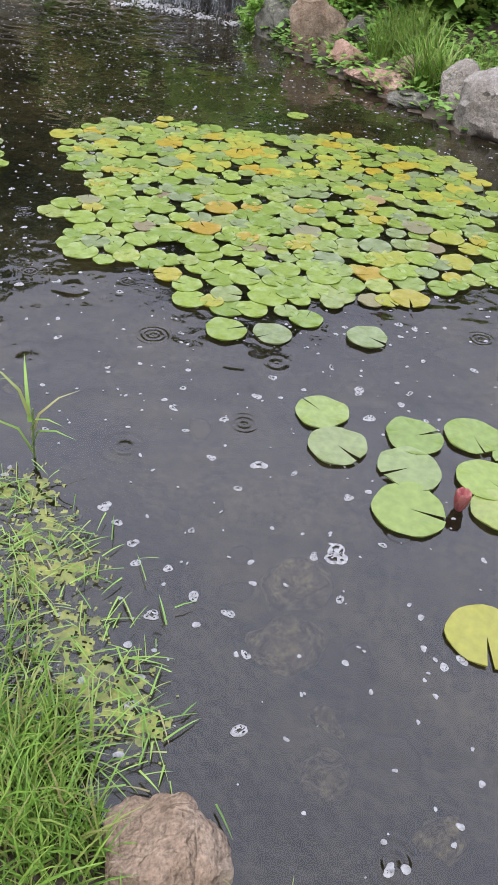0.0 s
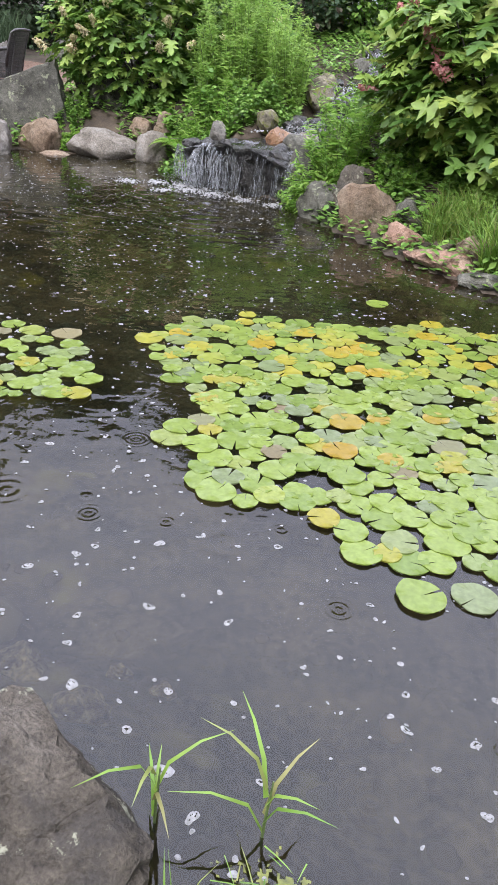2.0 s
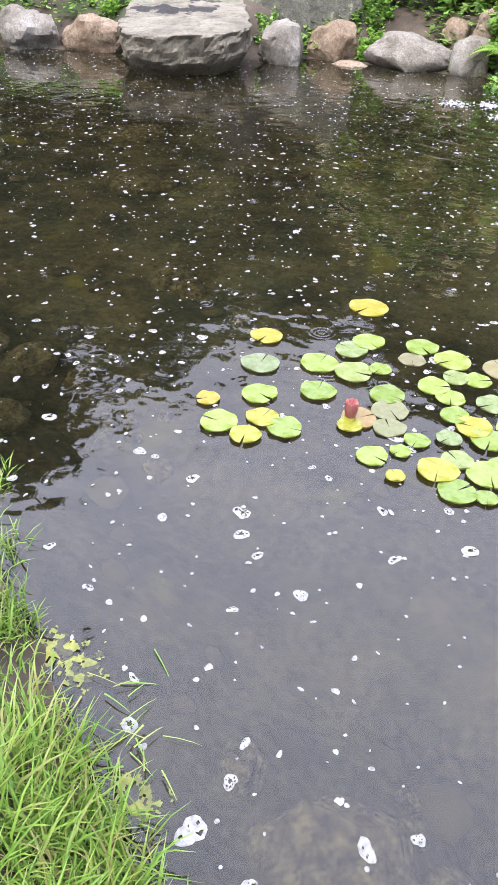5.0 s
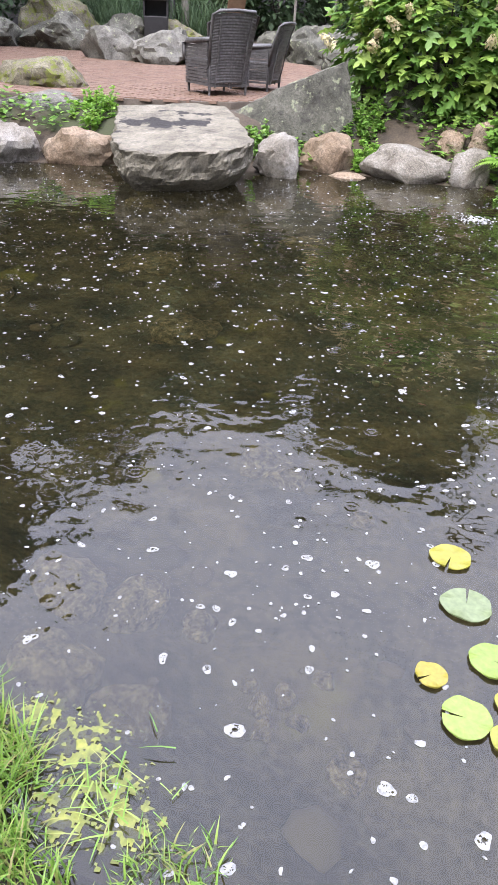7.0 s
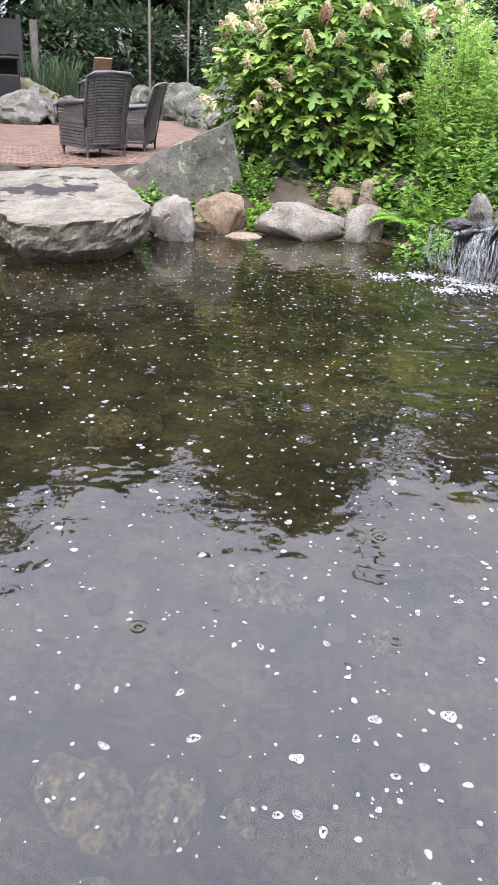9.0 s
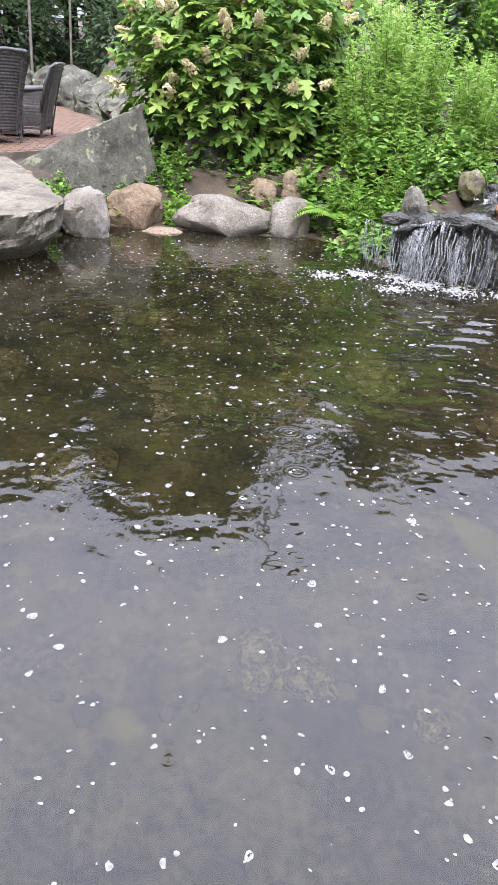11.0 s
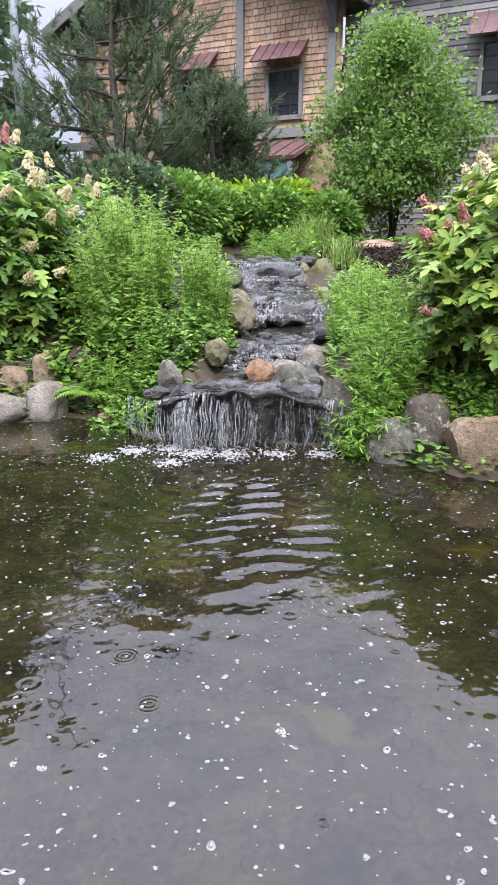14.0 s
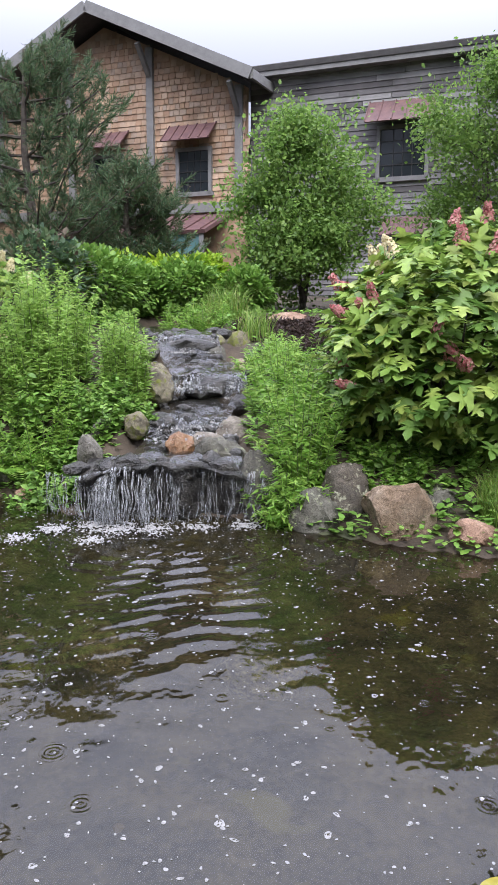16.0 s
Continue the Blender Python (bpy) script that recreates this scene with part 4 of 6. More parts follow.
    for i, (s, back, size) in enumerate(((-0.04, 0.16, 0.26), (0.14, 0.12, 0.24), (0.34, 0.08, 0.2), (0.62, 0.04, 0.26), (0.83, 0.1, 0.28), (1.0, 0.16, 0.26), (0.5, 0.3, 0.26), (0.25, 0.34, 0.3), (0.75, 0.25, 0.26))):
        p = lip0 + u * s - outn * back
        o = obj("lip_stone", rock_mesh(280 + i, size, size * 0.8, size * 0.55, M_WET, 0.25, 0.8, 3), bed)
        o.location, o.rotation_euler = (p[0] - 2.75, p[1] - 7.8, 0.41 + 0.03 * (i % 3)), (0.1 * (i % 2), 0.1, i * 1.3)
    # spray
    r = random.Random(8)
    bm = bmesh.new()
    for _ in range(420):
        s = min(1, max(0, r.gauss(0.45, 0.28)))
        p = lip0 + u * s + outn * (0.1 + abs(r.gauss(0, 0.14)))
        bmesh.ops.create_icosphere(bm, subdivisions=1, radius=r.uniform(0.002, 0.006), matrix=Matrix.Translation((p[0] - 2.75, p[1] - 7.8, abs(r.gauss(0, 0.09)))))
    part("spray", bm, M_FALL, bed, "drops of spray")["kind"] = "stuff"
    for i in range(46):
        k = r.uniform(0.4, len(STREAM) - 1.6)
        a, b = Vector(STREAM[int(k)]), Vector(STREAM[int(k) + 1])
        q = a.lerp(b, k % 1)
        d = (b - a).normalized()
        w = r.uniform(-0.55, 0.55)
        s = r.uniform(0.1, 0.26)
        o = obj("bed_stone", rock_mesh(240 + i, s, s * 0.8, s * 0.6, M_WET, 0.22, 0.5, 2), bed)
        o.location, o.rotation_euler = (q.x + d.y * w - 2.75, q.y - d.x * w - 7.8, q.z + 0.01), (0, 0, r.uniform(0, 6))
    # white water on the steps
    items = []
    for x, y, z in ((4.05, 9.42, 0.9), (3.55, 8.72, 0.6), (4.55, 10.75, 1.2), (3.3, 8.5, 0.56)):
        for _ in range(70):
            items.append((x + r.gauss(0, 0.2), y + r.gauss(0, 0.09), r.uniform(0.004, 0.016), z))
    verts, faces = [], []
    for x, y, rad, z in items:
        k = len(verts)
        ph = r.uniform(0, 6)
        verts += [(x - 2.75 + rad * (1 + 0.4 * math.sin(2 * a + ph)) * math.cos(a), y - 7.8 + rad * math.sin(a), z + 0.035 + r.uniform(-0.01, 0.02)) for a in [q * 1.0472 for q in range(6)]]
        verts.append((x - 2.75, y - 7.8, z + 0.05))
        faces += [(k + q, k + (q + 1) % 6, k + 6) for q in range(6)]
    obj("white_water", mesh_from("white_water", verts, faces, M_FOAM, True), bed, label="white foam on the steps")["kind"] = "stuff"
    return outn


OUT = cascade()


def blob_field(name, label, items, mat, lift, category="foam"):
    """Foam flecks: small ones are rounded films, larger ones lobed rafts of bubbles with open holes; items of x, y, radius."""
    r = random.Random(name)
    verts, faces = [], []
    for x, y, rad in items:
        big = rad > 0.0125
        k = 20 if big else 9
        rings = (0.3, 0.52, 0.76, 1.0) if big else (0.7, 1.0)
        base = len(verts)
        ph, st, turn = r.uniform(0, 6.28), r.uniform(0.55, 1.0), r.uniform(0, 3.14)
        lobe = r.uniform(0.05, 0.28)
        verts.append((x, y, lift + min(0.001, rad * 0.06)))
        for ring in rings:
            for i in range(k):
                a = 2 * math.pi * i / k
                q = rad * ring * (1 + lobe * math.sin(2 * a + ph) + 0.6 * lobe * math.sin(3 * a + 2 * ph) + 0.05 * math.sin(7 * a + ph))
                dx, dy = q * math.cos(a), q * math.sin(a) * st
                verts.append((x + dx * math.cos(turn) - dy * math.sin(turn), y + dx * math.sin(turn) + dy * math.cos(turn), lift + (-0.0015 if ring == 1.0 else min(0.001, rad * 0.06))))
        hole = r.random() < 0.45 and big
        seed = r.uniform(0, 90)
        for i in range(k):
            j = (i + 1) % k
            if not hole:
                faces.append((base, base + 1 + i, base + 1 + j))
            for q in range(len(rings) - 1):
                lo = base + 1 + q * k
                if big and q < 2 and noise.noise((math.cos(6.28 * i / k) * 2.2 + seed, math.sin(6.28 * i / k) * 2.2, q * 1.7)) > 0.22:
                    continue
                faces.append((lo + i, lo + k + i, lo + k + j, lo + j))
    return tagged(obj(name, mesh_from(name, verts, faces, mat, True)), label, category, kind="stuff")


def lace(name, label, category, fields, cell, bite, mat, lift, grain, thick=0.006):
    """A torn sheet floating on the water: fields of x, y, radius; holes where the noise bites."""
    verts, faces = [], []
    for fx, fy, rad in fields:
        m = int(2.4 * rad / cell)
        seen = {}

        def vert(i, j):
            if (i, j) not in seen:
                seen[i, j] = len(verts)
                x, y = fx + (i - m / 2) * cell, fy + (j - m / 2) * cell
                verts.append((x + 0.4 * cell * noise.noise((x * 90, y * 90, 1)), y + 0.4 * cell * noise.noise((x * 90, y * 90, 5)), lift + thick * noise.noise((x * 40, y * 40, 3))))
            return seen[i, j]
        for i in range(m):
            for j in range(m):
                x, y = fx + (i + 0.5 - m / 2) * cell, fy + (j + 0.5 - m / 2) * cell
                d = math.hypot(x - fx, y - fy) / rad
                v = 1 - d + 0.55 * noise.noise((x * grain, y * grain, 0)) + 0.4 * noise.noise((x * grain * 2.7, y * grain * 2.7, 7))
                if v > bite:
                    faces.append((vert(i, j), vert(i + 1, j), vert(i + 1, j + 1), vert(i, j + 1)))
    return tagged(obj(name, mesh_from(name, verts, faces, mat, True)), label, category, kind="stuff")


# foam: thick at the foot of the fall, thinning out over the pond
r = random.Random(11)
items = []
while len(items) < 16000:
    x, y = r.uniform(-4.4, 7.5), r.uniform(-1.2, 9.6)
    dist = math.hypot(x - 2.6, y - 7.5)
    far = max(0, min(1, (y - 1.5) / 5))
    if r.random() > 0.42 + 0.6 * math.exp(-dist / 3.0) + 0.1 * far:
        continue
    size = abs(r.gauss(0, 1))
    rad = 0.0016 + 0.0034 * size + (0.007 if r.random() < 0.10 else 0) + (0.011 if r.random() < 0.022 else 0)
    items.append((x, y, rad * (1.45 - 0.5 * far)))
dd = pond_depth(np.array([i[0] for i in items]), np.array([i[1] for i in items]))
items = [i for i, d in zip(items, dd) if d > 0.05]
blob_field("foam_flecks", "white foam flecks drifting on the pond", items, M_FOAM, 0.0025)
spots = [(2.14 + 1.26 * s + OUT[0] * o, 8.34 - 0.8 * s + OUT[1] * o, q) for s, o, q in ((0.1, 0.2, 0.36), (0.26, 0.3, 0.46), (0.45, 0.3, 0.4), (0.7, 0.25, 0.32), (0.96, 0.2, 0.3), (-0.1, 0.3, 0.34), (-0.25, 0.55, 0.3), (0.15, 0.6, 0.3))]
lace("splash_foam", "white churned foam at the foot of the waterfall", "foam", spots, 0.008, 0.7, M_FOAM, 0.006, 24, 0.02)


# ---- water lilies ----
def pad_mesh(seed, mat):
    """A floating leaf: round, notched to its middle, with a wavy, slightly raised rim."""
    rr = random.Random(seed)
    k, notch = 26, rr.uniform(0.02, 0.09)
    verts, faces = [(0, 0.02, 0.003)], []
    ph = rr.uniform(0, 6)
    for ring, (f, z) in enumerate(((0.55, 0.003), (0.95, 0.0035), (1.0, 0.004), (0.995, 0.0))):
        for i in range(k + 1):
            a = math.pi / 2 + notch + (2 * math.pi - 2 * notch) * i / k
            w = 1 + 0.035 * math.sin(3 * a + ph) + 0.02 * math.sin(7 * a + ph)
            verts.append((f * w * math.cos(a), f * w * math.sin(a) * 0.94, z + (0.0022 * math.sin(5 * a + ph) if ring in (1, 2) else 0)))
    n = k + 1
    for i in range(k):
        faces.append((0, 1 + i, 2 + i))
        for ring in range(3):
            a = 1 + ring * n + i
            faces.append((a, a + n, a + n + 1, a + 1))
    return mesh_from("lily_pad", verts, faces, mat, False)


PADS = {"green": [pad_mesh(i, M_PAD) for i in range(6)], "yellow": [pad_mesh(20 + i, M_PADY) for i in range(3)], "brown": [pad_mesh(30 + i, M_PADB) for i in range(2)]}
PAD_LABEL = {"green": "round green notched water lily leaf floating on the pond", "yellow": "yellowing water lily leaf floating on the pond", "brown": "brown wilting water lily leaf floating on the pond"}
pr = random.Random(3)
pad_count = [0]


def pad(x, y, rad, tone="green"):
    o = new("lily_pad", pr.choice(PADS[tone]))
    pad_count[0] += 1
    o.matrix_world = pose(x, y, 0.004 + 0.0005 * (pad_count[0] % 14), pr.gauss(0, 0.5), pr.gauss(0, 0.5), pr.uniform(0, 360)) @ Matrix.Diagonal((rad, rad, 1, 1))
    tagged(o, PAD_LABEL[tone], "lily pad", "floating water lily leaves")


def in_poly(x, y, poly):
    hit = False
    for (ax, ay), (bx, by) in zip(poly, poly[1:] + poly[:1]):
        if (ay > y) != (by > y) and x < (bx - ax) * (y - ay) / (by - ay) + ax:
            hit = not hit
    return hit


BED_A = [(2.79, 3.25), (2.92, 3.65), (3.33, 3.87), (4.01, 3.84), (4.27, 3.89), (4.5, 4.07), (4.72, 3.97), (5.01, 3.9), (5.22, 3.81), (5.39, 3.4), (5.45, 3.14), (5.3, 2.75), (5.36, 2.55), (5.3, 2.05), (4.86, 1.77), (4.56, 1.62), (4.38, 1.41), (4.29, 1.47), (4.07, 1.46),
         (3.96, 1.38), (3.86, 1.47), (3.76, 1.62), (3.69, 1.79), (3.5, 1.72), (3.35, 1.79), (3.27, 1.95), (3.03, 2.19), (3.27, 2.39), (3.18, 2.62), (3.02, 2.81)]



def lily_bed(poly, gap, small, big, want, yellow, brown, single):
    xs, ys = [p[0] for p in poly], [p[1] for p in poly]
    done = []
    tries = 0
    while len(done) < want and tries < 60000:
        tries += 1
        x, y = pr.uniform(min(xs), max(xs)), pr.uniform(min(ys), max(ys))
        rad = pr.uniform(small, big)
        if not in_poly(x, y, poly) or any((x - a) ** 2 + (y - b) ** 2 < ((rad + c) * gap) ** 2 for a, b, c in done):
            continue
        done.append((x, y, rad))
    done.sort(key=lambda p: p[1] - 0.5 * p[2])
    rest = []
    for k, (x, y, rad) in enumerate(done):
        q = pr.random()
        warm = yellow * (1.7 if x > 4.2 else 0.7)
        if k < single:
            pad(x, y, rad, "yellow" if q < warm else "brown" if q < warm + brown else "green")
        else:
            rest.append((x, y, rad))
    if rest:
        me = PADS["green"][0]
        tv = np.array([v.co for v in me.vertices])
        tf = [tuple(p.vertices) for p in me.polygons]
        a = np.array([pr.uniform(0, 6.28) for _ in rest])
        p = np.array([(x, y, 0.004 + 0.0005 * (k % 14)) for k, (x, y, _) in enumerate(rest)])
        s = np.array([(q, q, 1.0) for _, _, q in rest])
        o = obj("lily_pads", scatter_mesh("lily_pads", tv, tf, p, frames_of(np.stack([np.cos(a), np.sin(a), 0 * a], -1)), s, M_PADFAR))
        tagged(o, "green and yellow water lily leaves crowded on the far side", "lily pads", kind="stuff")


lily_bed(BED_A, 0.58, 0.05, 0.088, 430, 0.11, 0.05, 240)
# the loose leaves in front of the bed, and the small bed, leaf by leaf
LOOSE = {
    "green": [(4.52, 0.84, 0.095), (4.58, 0.67, 0.1), (4.83, 0.78, 0.1), (4.81, 0.61, 0.105), (4.8, 0.42, 0.115), (5.03, 0.83, 0.1), (5.05, 0.61, 0.1), (5.07, 0.47, 0.09), (5.17, 0.74, 0.09), (4.67, 1.38, 0.085), (4.12, 1.28, 0.085), (4.3, 1.31, 0.08), (4.15, 4.35, 0.08), (5.27, 0.2, 0.1), (5.37, 0.55, 0.1),
              (1.46, 2.92, 0.076), (1.67, 3.01, 0.076), (1.53, 2.71, 0.067), (1.46, 2.49, 0.067), (1.68, 2.54, 0.063), (1.72, 2.81, 0.067), (1.76, 3.16, 0.067), (1.81, 3.25, 0.067), (1.81, 2.99, 0.076), (1.9, 3.05, 0.045), (1.96, 2.89, 0.067), (1.99, 2.5, 0.054), (2.07, 2.56, 0.036), (2.11, 2.64, 0.045), (2.25, 2.58, 0.054), (2.27, 2.42, 0.063), (2.36, 2.42, 0.036), (2.36, 2.54, 0.076), (2.11, 3.01, 0.063), (2.18, 2.95, 0.054), (2.21, 2.84, 0.054), (2.34, 2.73, 0.067), (2.21, 2.69, 0.045), (2.02, 3.29, 0.067), (2.15, 3.24, 0.076), (2.18, 3.11, 0.054), (2.26, 3.12, 0.054), (2.33, 2.97, 0.063), (2.42, 2.94, 0.076), (2.42, 3.09, 0.067), (2.46, 2.67, 0.054), (2.48, 2.58, 0.054), (2.48, 2.48, 0.063), (2.49, 3, 0.063), (2.42, 2.83, 0.073), (2.53, 2.73, 0.073), (2.64, 2.66, 0.073), (2.54, 2.48, 0.076), (2.42, 2.59, 0.082), (2.56, 2.81, 0.073)],
    "yellow": [(4.98, 0.0, 0.103), (3.23, 2.6, 0.06), (1.41, 3.14, 0.067), (1.74, 3.57, 0.089), (1.37, 2.61, 0.045), (1.59, 2.57, 0.058), (1.57, 2.45, 0.054), (1.88, 2.64, 0.045), (2.08, 2.42, 0.032), (2.2, 2.5, 0.067), (2.28, 2.79, 0.067), (2.63, 2.49, 0.073)],
    "brown": [(1.99, 2.79, 0.067), (2.01, 2.68, 0.058), (1.9, 2.7, 0.063), (2, 3.18, 0.054), (2.35, 3.24, 0.085)]}
for tone, leaves in LOOSE.items():
    for x, y, rad in leaves:
        pad(x, y, rad, tone)


def lily_bud(x, y, label):
    bm = bmesh.new()
    for i in range(7):
        a = i * 2 * math.pi / 7
        m = Matrix.Rotation(a, 4, "Z") @ Matrix.Translation((0.012, 0, 0)) @ Matrix.Rotation(0.2, 4, "Y") @ Matrix.Diagonal((0.01, 0.017, 0.04, 1))
        bmesh.ops.create_icosphere(bm, subdivisions=2, radius=1, matrix=Matrix.Translation((0, 0, 0.035)) @ m)
    me = bpy.data.meshes.new("lily_bud")
    bm.to_mesh(me)
    bm.free()
    me.materials.append(M_BUD)
    tagged(obj("lily_bud", me, loc=(x, y, 0)), label, "flower bud")


lily_bud(4.95, 0.46, "closed pink water lily bud among floating leaves")
lily_bud(1.87, 2.69, "reddish water lily bud among floating leaves")


# ---- plants ----
def leaf_object(name, tv, tf, pos, ahead, up, size, mat, parent=None):
    return obj(name, scatter_mesh(name, tv, tf, pos, frames_of(np.asarray(ahead, float), np.asarray(up, float) if up is not None else None), size, mat), parent)


def shell_points(rng, n, radii, low=-0.9, inner=0.55):
    """Points in the outer part of a lumpy ellipsoid, with their way out from its middle."""
    d = rng.normal(size=(n * 3 + 40, 3))
    d /= np.linalg.norm(d, axis=1, keepdims=True)
    d = d[d[:, 2] > low][:n]
    lump = np.array([noise.noise(Vector(v) * 2.3 + Vector((radii[0] * 9, 0, 0))) for v in d])
    k = rng.uniform(inner, 1.0, len(d)) ** 0.6 * (1 + 0.28 * lump)
    return d * k[:, None] * np.asarray(radii), d


def hydrangea(x, y, foot, middle, radii, leaves, blooms, mat, label, seed, bloom_side, leaf=0.2):
    rng = np.random.default_rng(seed)
    bush = tagged(new("hydrangea_bush"), label, "shrub")
    bush.location = (x, y, foot)
    for _ in range(16):
        bm = bmesh.new()
        a, k = rng.uniform(0, 6.28), rng.uniform(0.3, 0.9)
        top = np.array((math.cos(a) * radii[0] * k, math.sin(a) * radii[1] * k, middle + radii[2] * rng.uniform(-0.2, 0.6)))
        tube(bm, [(rng.normal() * 0.1, rng.normal() * 0.1, -0.1), tuple(top * 0.35), tuple(top * 0.7 + (0, 0, 0.06)), tuple(top)], [0.02, 0.016, 0.012, 0.006], 5)
        part("stem", bm, M_BARK, bush)
    p, d = shell_points(rng, leaves, radii, -0.95, 0.5)
    p = p + (0, 0, middle)
    keep = p[:, 2] > 0.05
    p, d = p[keep], d[keep]
    ahead = d * (1, 1, 0.25) + rng.normal(size=p.shape) * 0.45 + (0, 0, -0.35)
    up = d * 0.6 + (0, 0, 0.9) + rng.normal(size=p.shape) * 0.25
    s = rng.uniform(0.6, 1.15, len(p)) * leaf
    leaf_object("foliage", LOBED_V, LOBED_F, p, ahead, up, s, mat, bush)
    # cone-shaped flower heads
    made = 0
    while made < blooms:
        q, dd = shell_points(rng, 1, radii, -0.2, 0.97)
        q, dd = q[0] + (0, 0, middle), dd[0]
        if dd[:2] @ np.array(bloom_side) < -0.25 or q[2] < middle - radii[2] * 0.35:
            continue
        made += 1
        length, wide = rng.uniform(0.12, 0.19), rng.uniform(0.05, 0.075)
        n = 120
        h = rng.random(n)
        a = rng.random(n) * 6.28
        rr = wide * (1.0 - 0.65 * h) * rng.uniform(0.75, 1.1, n)
        axis = dd * 0.9 + np.array((0, 0, 0.45)) + rng.normal(size=3) * 0.2
        f = frames_of(axis[None])[0]
        local = np.stack([rr * np.cos(a), h * length, rr * np.sin(a)], -1)
        pp = local @ f.T + q
        out = np.stack([np.cos(a), 0.5 * np.ones(n), np.sin(a)], -1) @ f.T
        tang = np.cross(out, rng.normal(size=(n, 3)))
        pink = rng.random() < (0.75 if mat is M_HYD2 else 0.22)
        leaf_object("flower_head", OVAL_V, OVAL_F, pp, tang, out, rng.uniform(0.024, 0.042, n), M_PINKP if pink else M_CREAM, bush)["label"] = "dusty pink cone of petals" if pink else "creamy white cone of petals"
    return bush


hydrangea(1.0, 11.15, 0.5, 0.95, (1.2, 0.95, 1.2), 2900, 46, M_HYD, "oakleaf hydrangea bush with creamy flower cones behind the boulders", 1, (-0.3, -1), 0.185)
hydrangea(5.4, 7.15, 0.42, 0.95, (1.3, 1.2, 1.12), 3600, 24, M_HYD2, "oakleaf hydrangea bush with pink flower cones on the bank", 2, (-0.9, -0.5), 0.2)
hydrangea(2.35, 11.9, 0.9, 0.75, (0.7, 0.6, 0.85), 500, 8, M_HYD, "hydrangea bush with creamy flowers behind the tall weeds", 3, (-0.2, -1), 0.19)


def weeds(name, label, x, y, radius, n, low, high, leaf, per, mat, seed, tv=LANCE_V, tf=LANCE_F, spread=0.25, droop=0.0, category="plant", start=0.12, taper=0.5):
    """A stand of upright leafy stems."""
    rng = np.random.default_rng(seed)
    thing = tagged(new(name), label, category)
    base = ground_z(x, y)
    thing.location = (x, y, base)
    bm = bmesh.new()
    P, A, U, S = [], [], [], []
    for _ in range(n):
        a, k = rng.uniform(0, 6.28), math.sqrt(rng.random()) * radius
        bx, by = math.cos(a) * k, math.sin(a) * k
        bz = ground_z(x + bx, y + by) - base - 0.03
        h = rng.uniform(low, high) * (1 - 0.35 * (k / radius) ** 2)
        lean = np.array((math.cos(a), math.sin(a))) * spread * (k / radius) * h + rng.normal(size=2) * 0.06 * h
        pts = [(bx + lean[0] * t * t, by + lean[1] * t * t, bz + h * t) for t in (0, 0.35, 0.7, 1)]
        tube(bm, pts, [0.005, 0.004, 0.003, 0.0012], 4)
        t = start + (1 - start) * rng.random(per)
        P.append(np.stack([bx + lean[0] * t * t, by + lean[1] * t * t, bz + h * t], -1))
        b = rng.uniform(0, 6.28, per)
        A.append(np.stack([np.cos(b), np.sin(b), rng.uniform(-0.3, 0.9, per) - droop], -1))
        U.append(np.tile((0, 0, 1.0), (per, 1)) + rng.normal(size=(per, 3)) * 0.45)
        S.append(leaf * rng.uniform(0.6, 1.2, per) * (1 - taper * t))
    part("stalk", bm, M_STEM, thing)["kind"] = "stuff"
    leaf_object("foliage", tv, tf, np.concatenate(P), np.concatenate(A), np.concatenate(U), np.concatenate(S), mat, thing)
    return thing


THIN_V = [(v[0] * 1.1, v[1], v[2]) for v in LANCE_V]
weeds("mugwort_clump", "tall feathery green weeds standing beside the cascade", 2.5, 10.3, 0.5, 80, 0.9, 1.6, 0.13, 120, M_FEATHER, 11, THIN_V, spread=0.14)
weeds("mugwort_clump", "tall feathery green weeds standing behind the cascade rocks", 2.85, 10.9, 0.4, 36, 0.8, 1.3, 0.13, 90, M_FEATHER, 12, THIN_V, spread=0.14)
weeds("mugwort_clump", "feathery pale green weeds beside the stream", 3.2, 9.7, 0.22, 40, 0.75, 1.2, 0.11, 110, M_FEATHER, 13, THIN_V, spread=0.12)
weeds("broadleaf_clump", "leafy green plants over the pond edge", 2.05, 9.95, 0.42, 34, 0.3, 0.8, 0.17, 34, M_COVER, 14, OVAL_V, OVAL_F, 0.5, 0.2)
weeds("goldenrod_clump", "bright green leafy plant hanging over the rocks", 3.86, 7.48, 0.27, 44, 0.65, 1.12, 0.16, 60, M_LANCE, 15, spread=0.3)
weeds("goldenrod_clump", "bright green leafy plant leaning to the water", 3.62, 7.32, 0.22, 36, 0.3, 0.62, 0.15, 44, M_LANCE, 16, LANCE_V, LANCE_F, 0.6, 0.35)
weeds("goldenrod_clump", "bright green leafy weeds beside the stream", 4.45, 8.5, 0.45, 50, 0.4, 0.8, 0.14, 50, M_LANCE, 17, spread=0.4)
weeds("goldenrod_clump", "feathery green weeds beside the upper stream", 5.0, 9.6, 0.4, 40, 0.25, 0.5, 0.12, 60, M_FEATHER, 18, THIN_V)
weeds("broadleaf_clump", "leafy weeds on the bank beside the fall", 2.15, 9.1, 0.4, 60, 0.12, 0.4, 0.11, 26, M_COVER, 25, OVAL_V, OVAL_F, 0.5, 0.2)
weeds("broadleaf_clump", "leafy weeds under the bank hydrangea", 4.75, 7.2, 0.5, 70, 0.15, 0.45, 0.12, 26, M_COVER, 26, OVAL_V, OVAL_F, 0.4, 0.2)
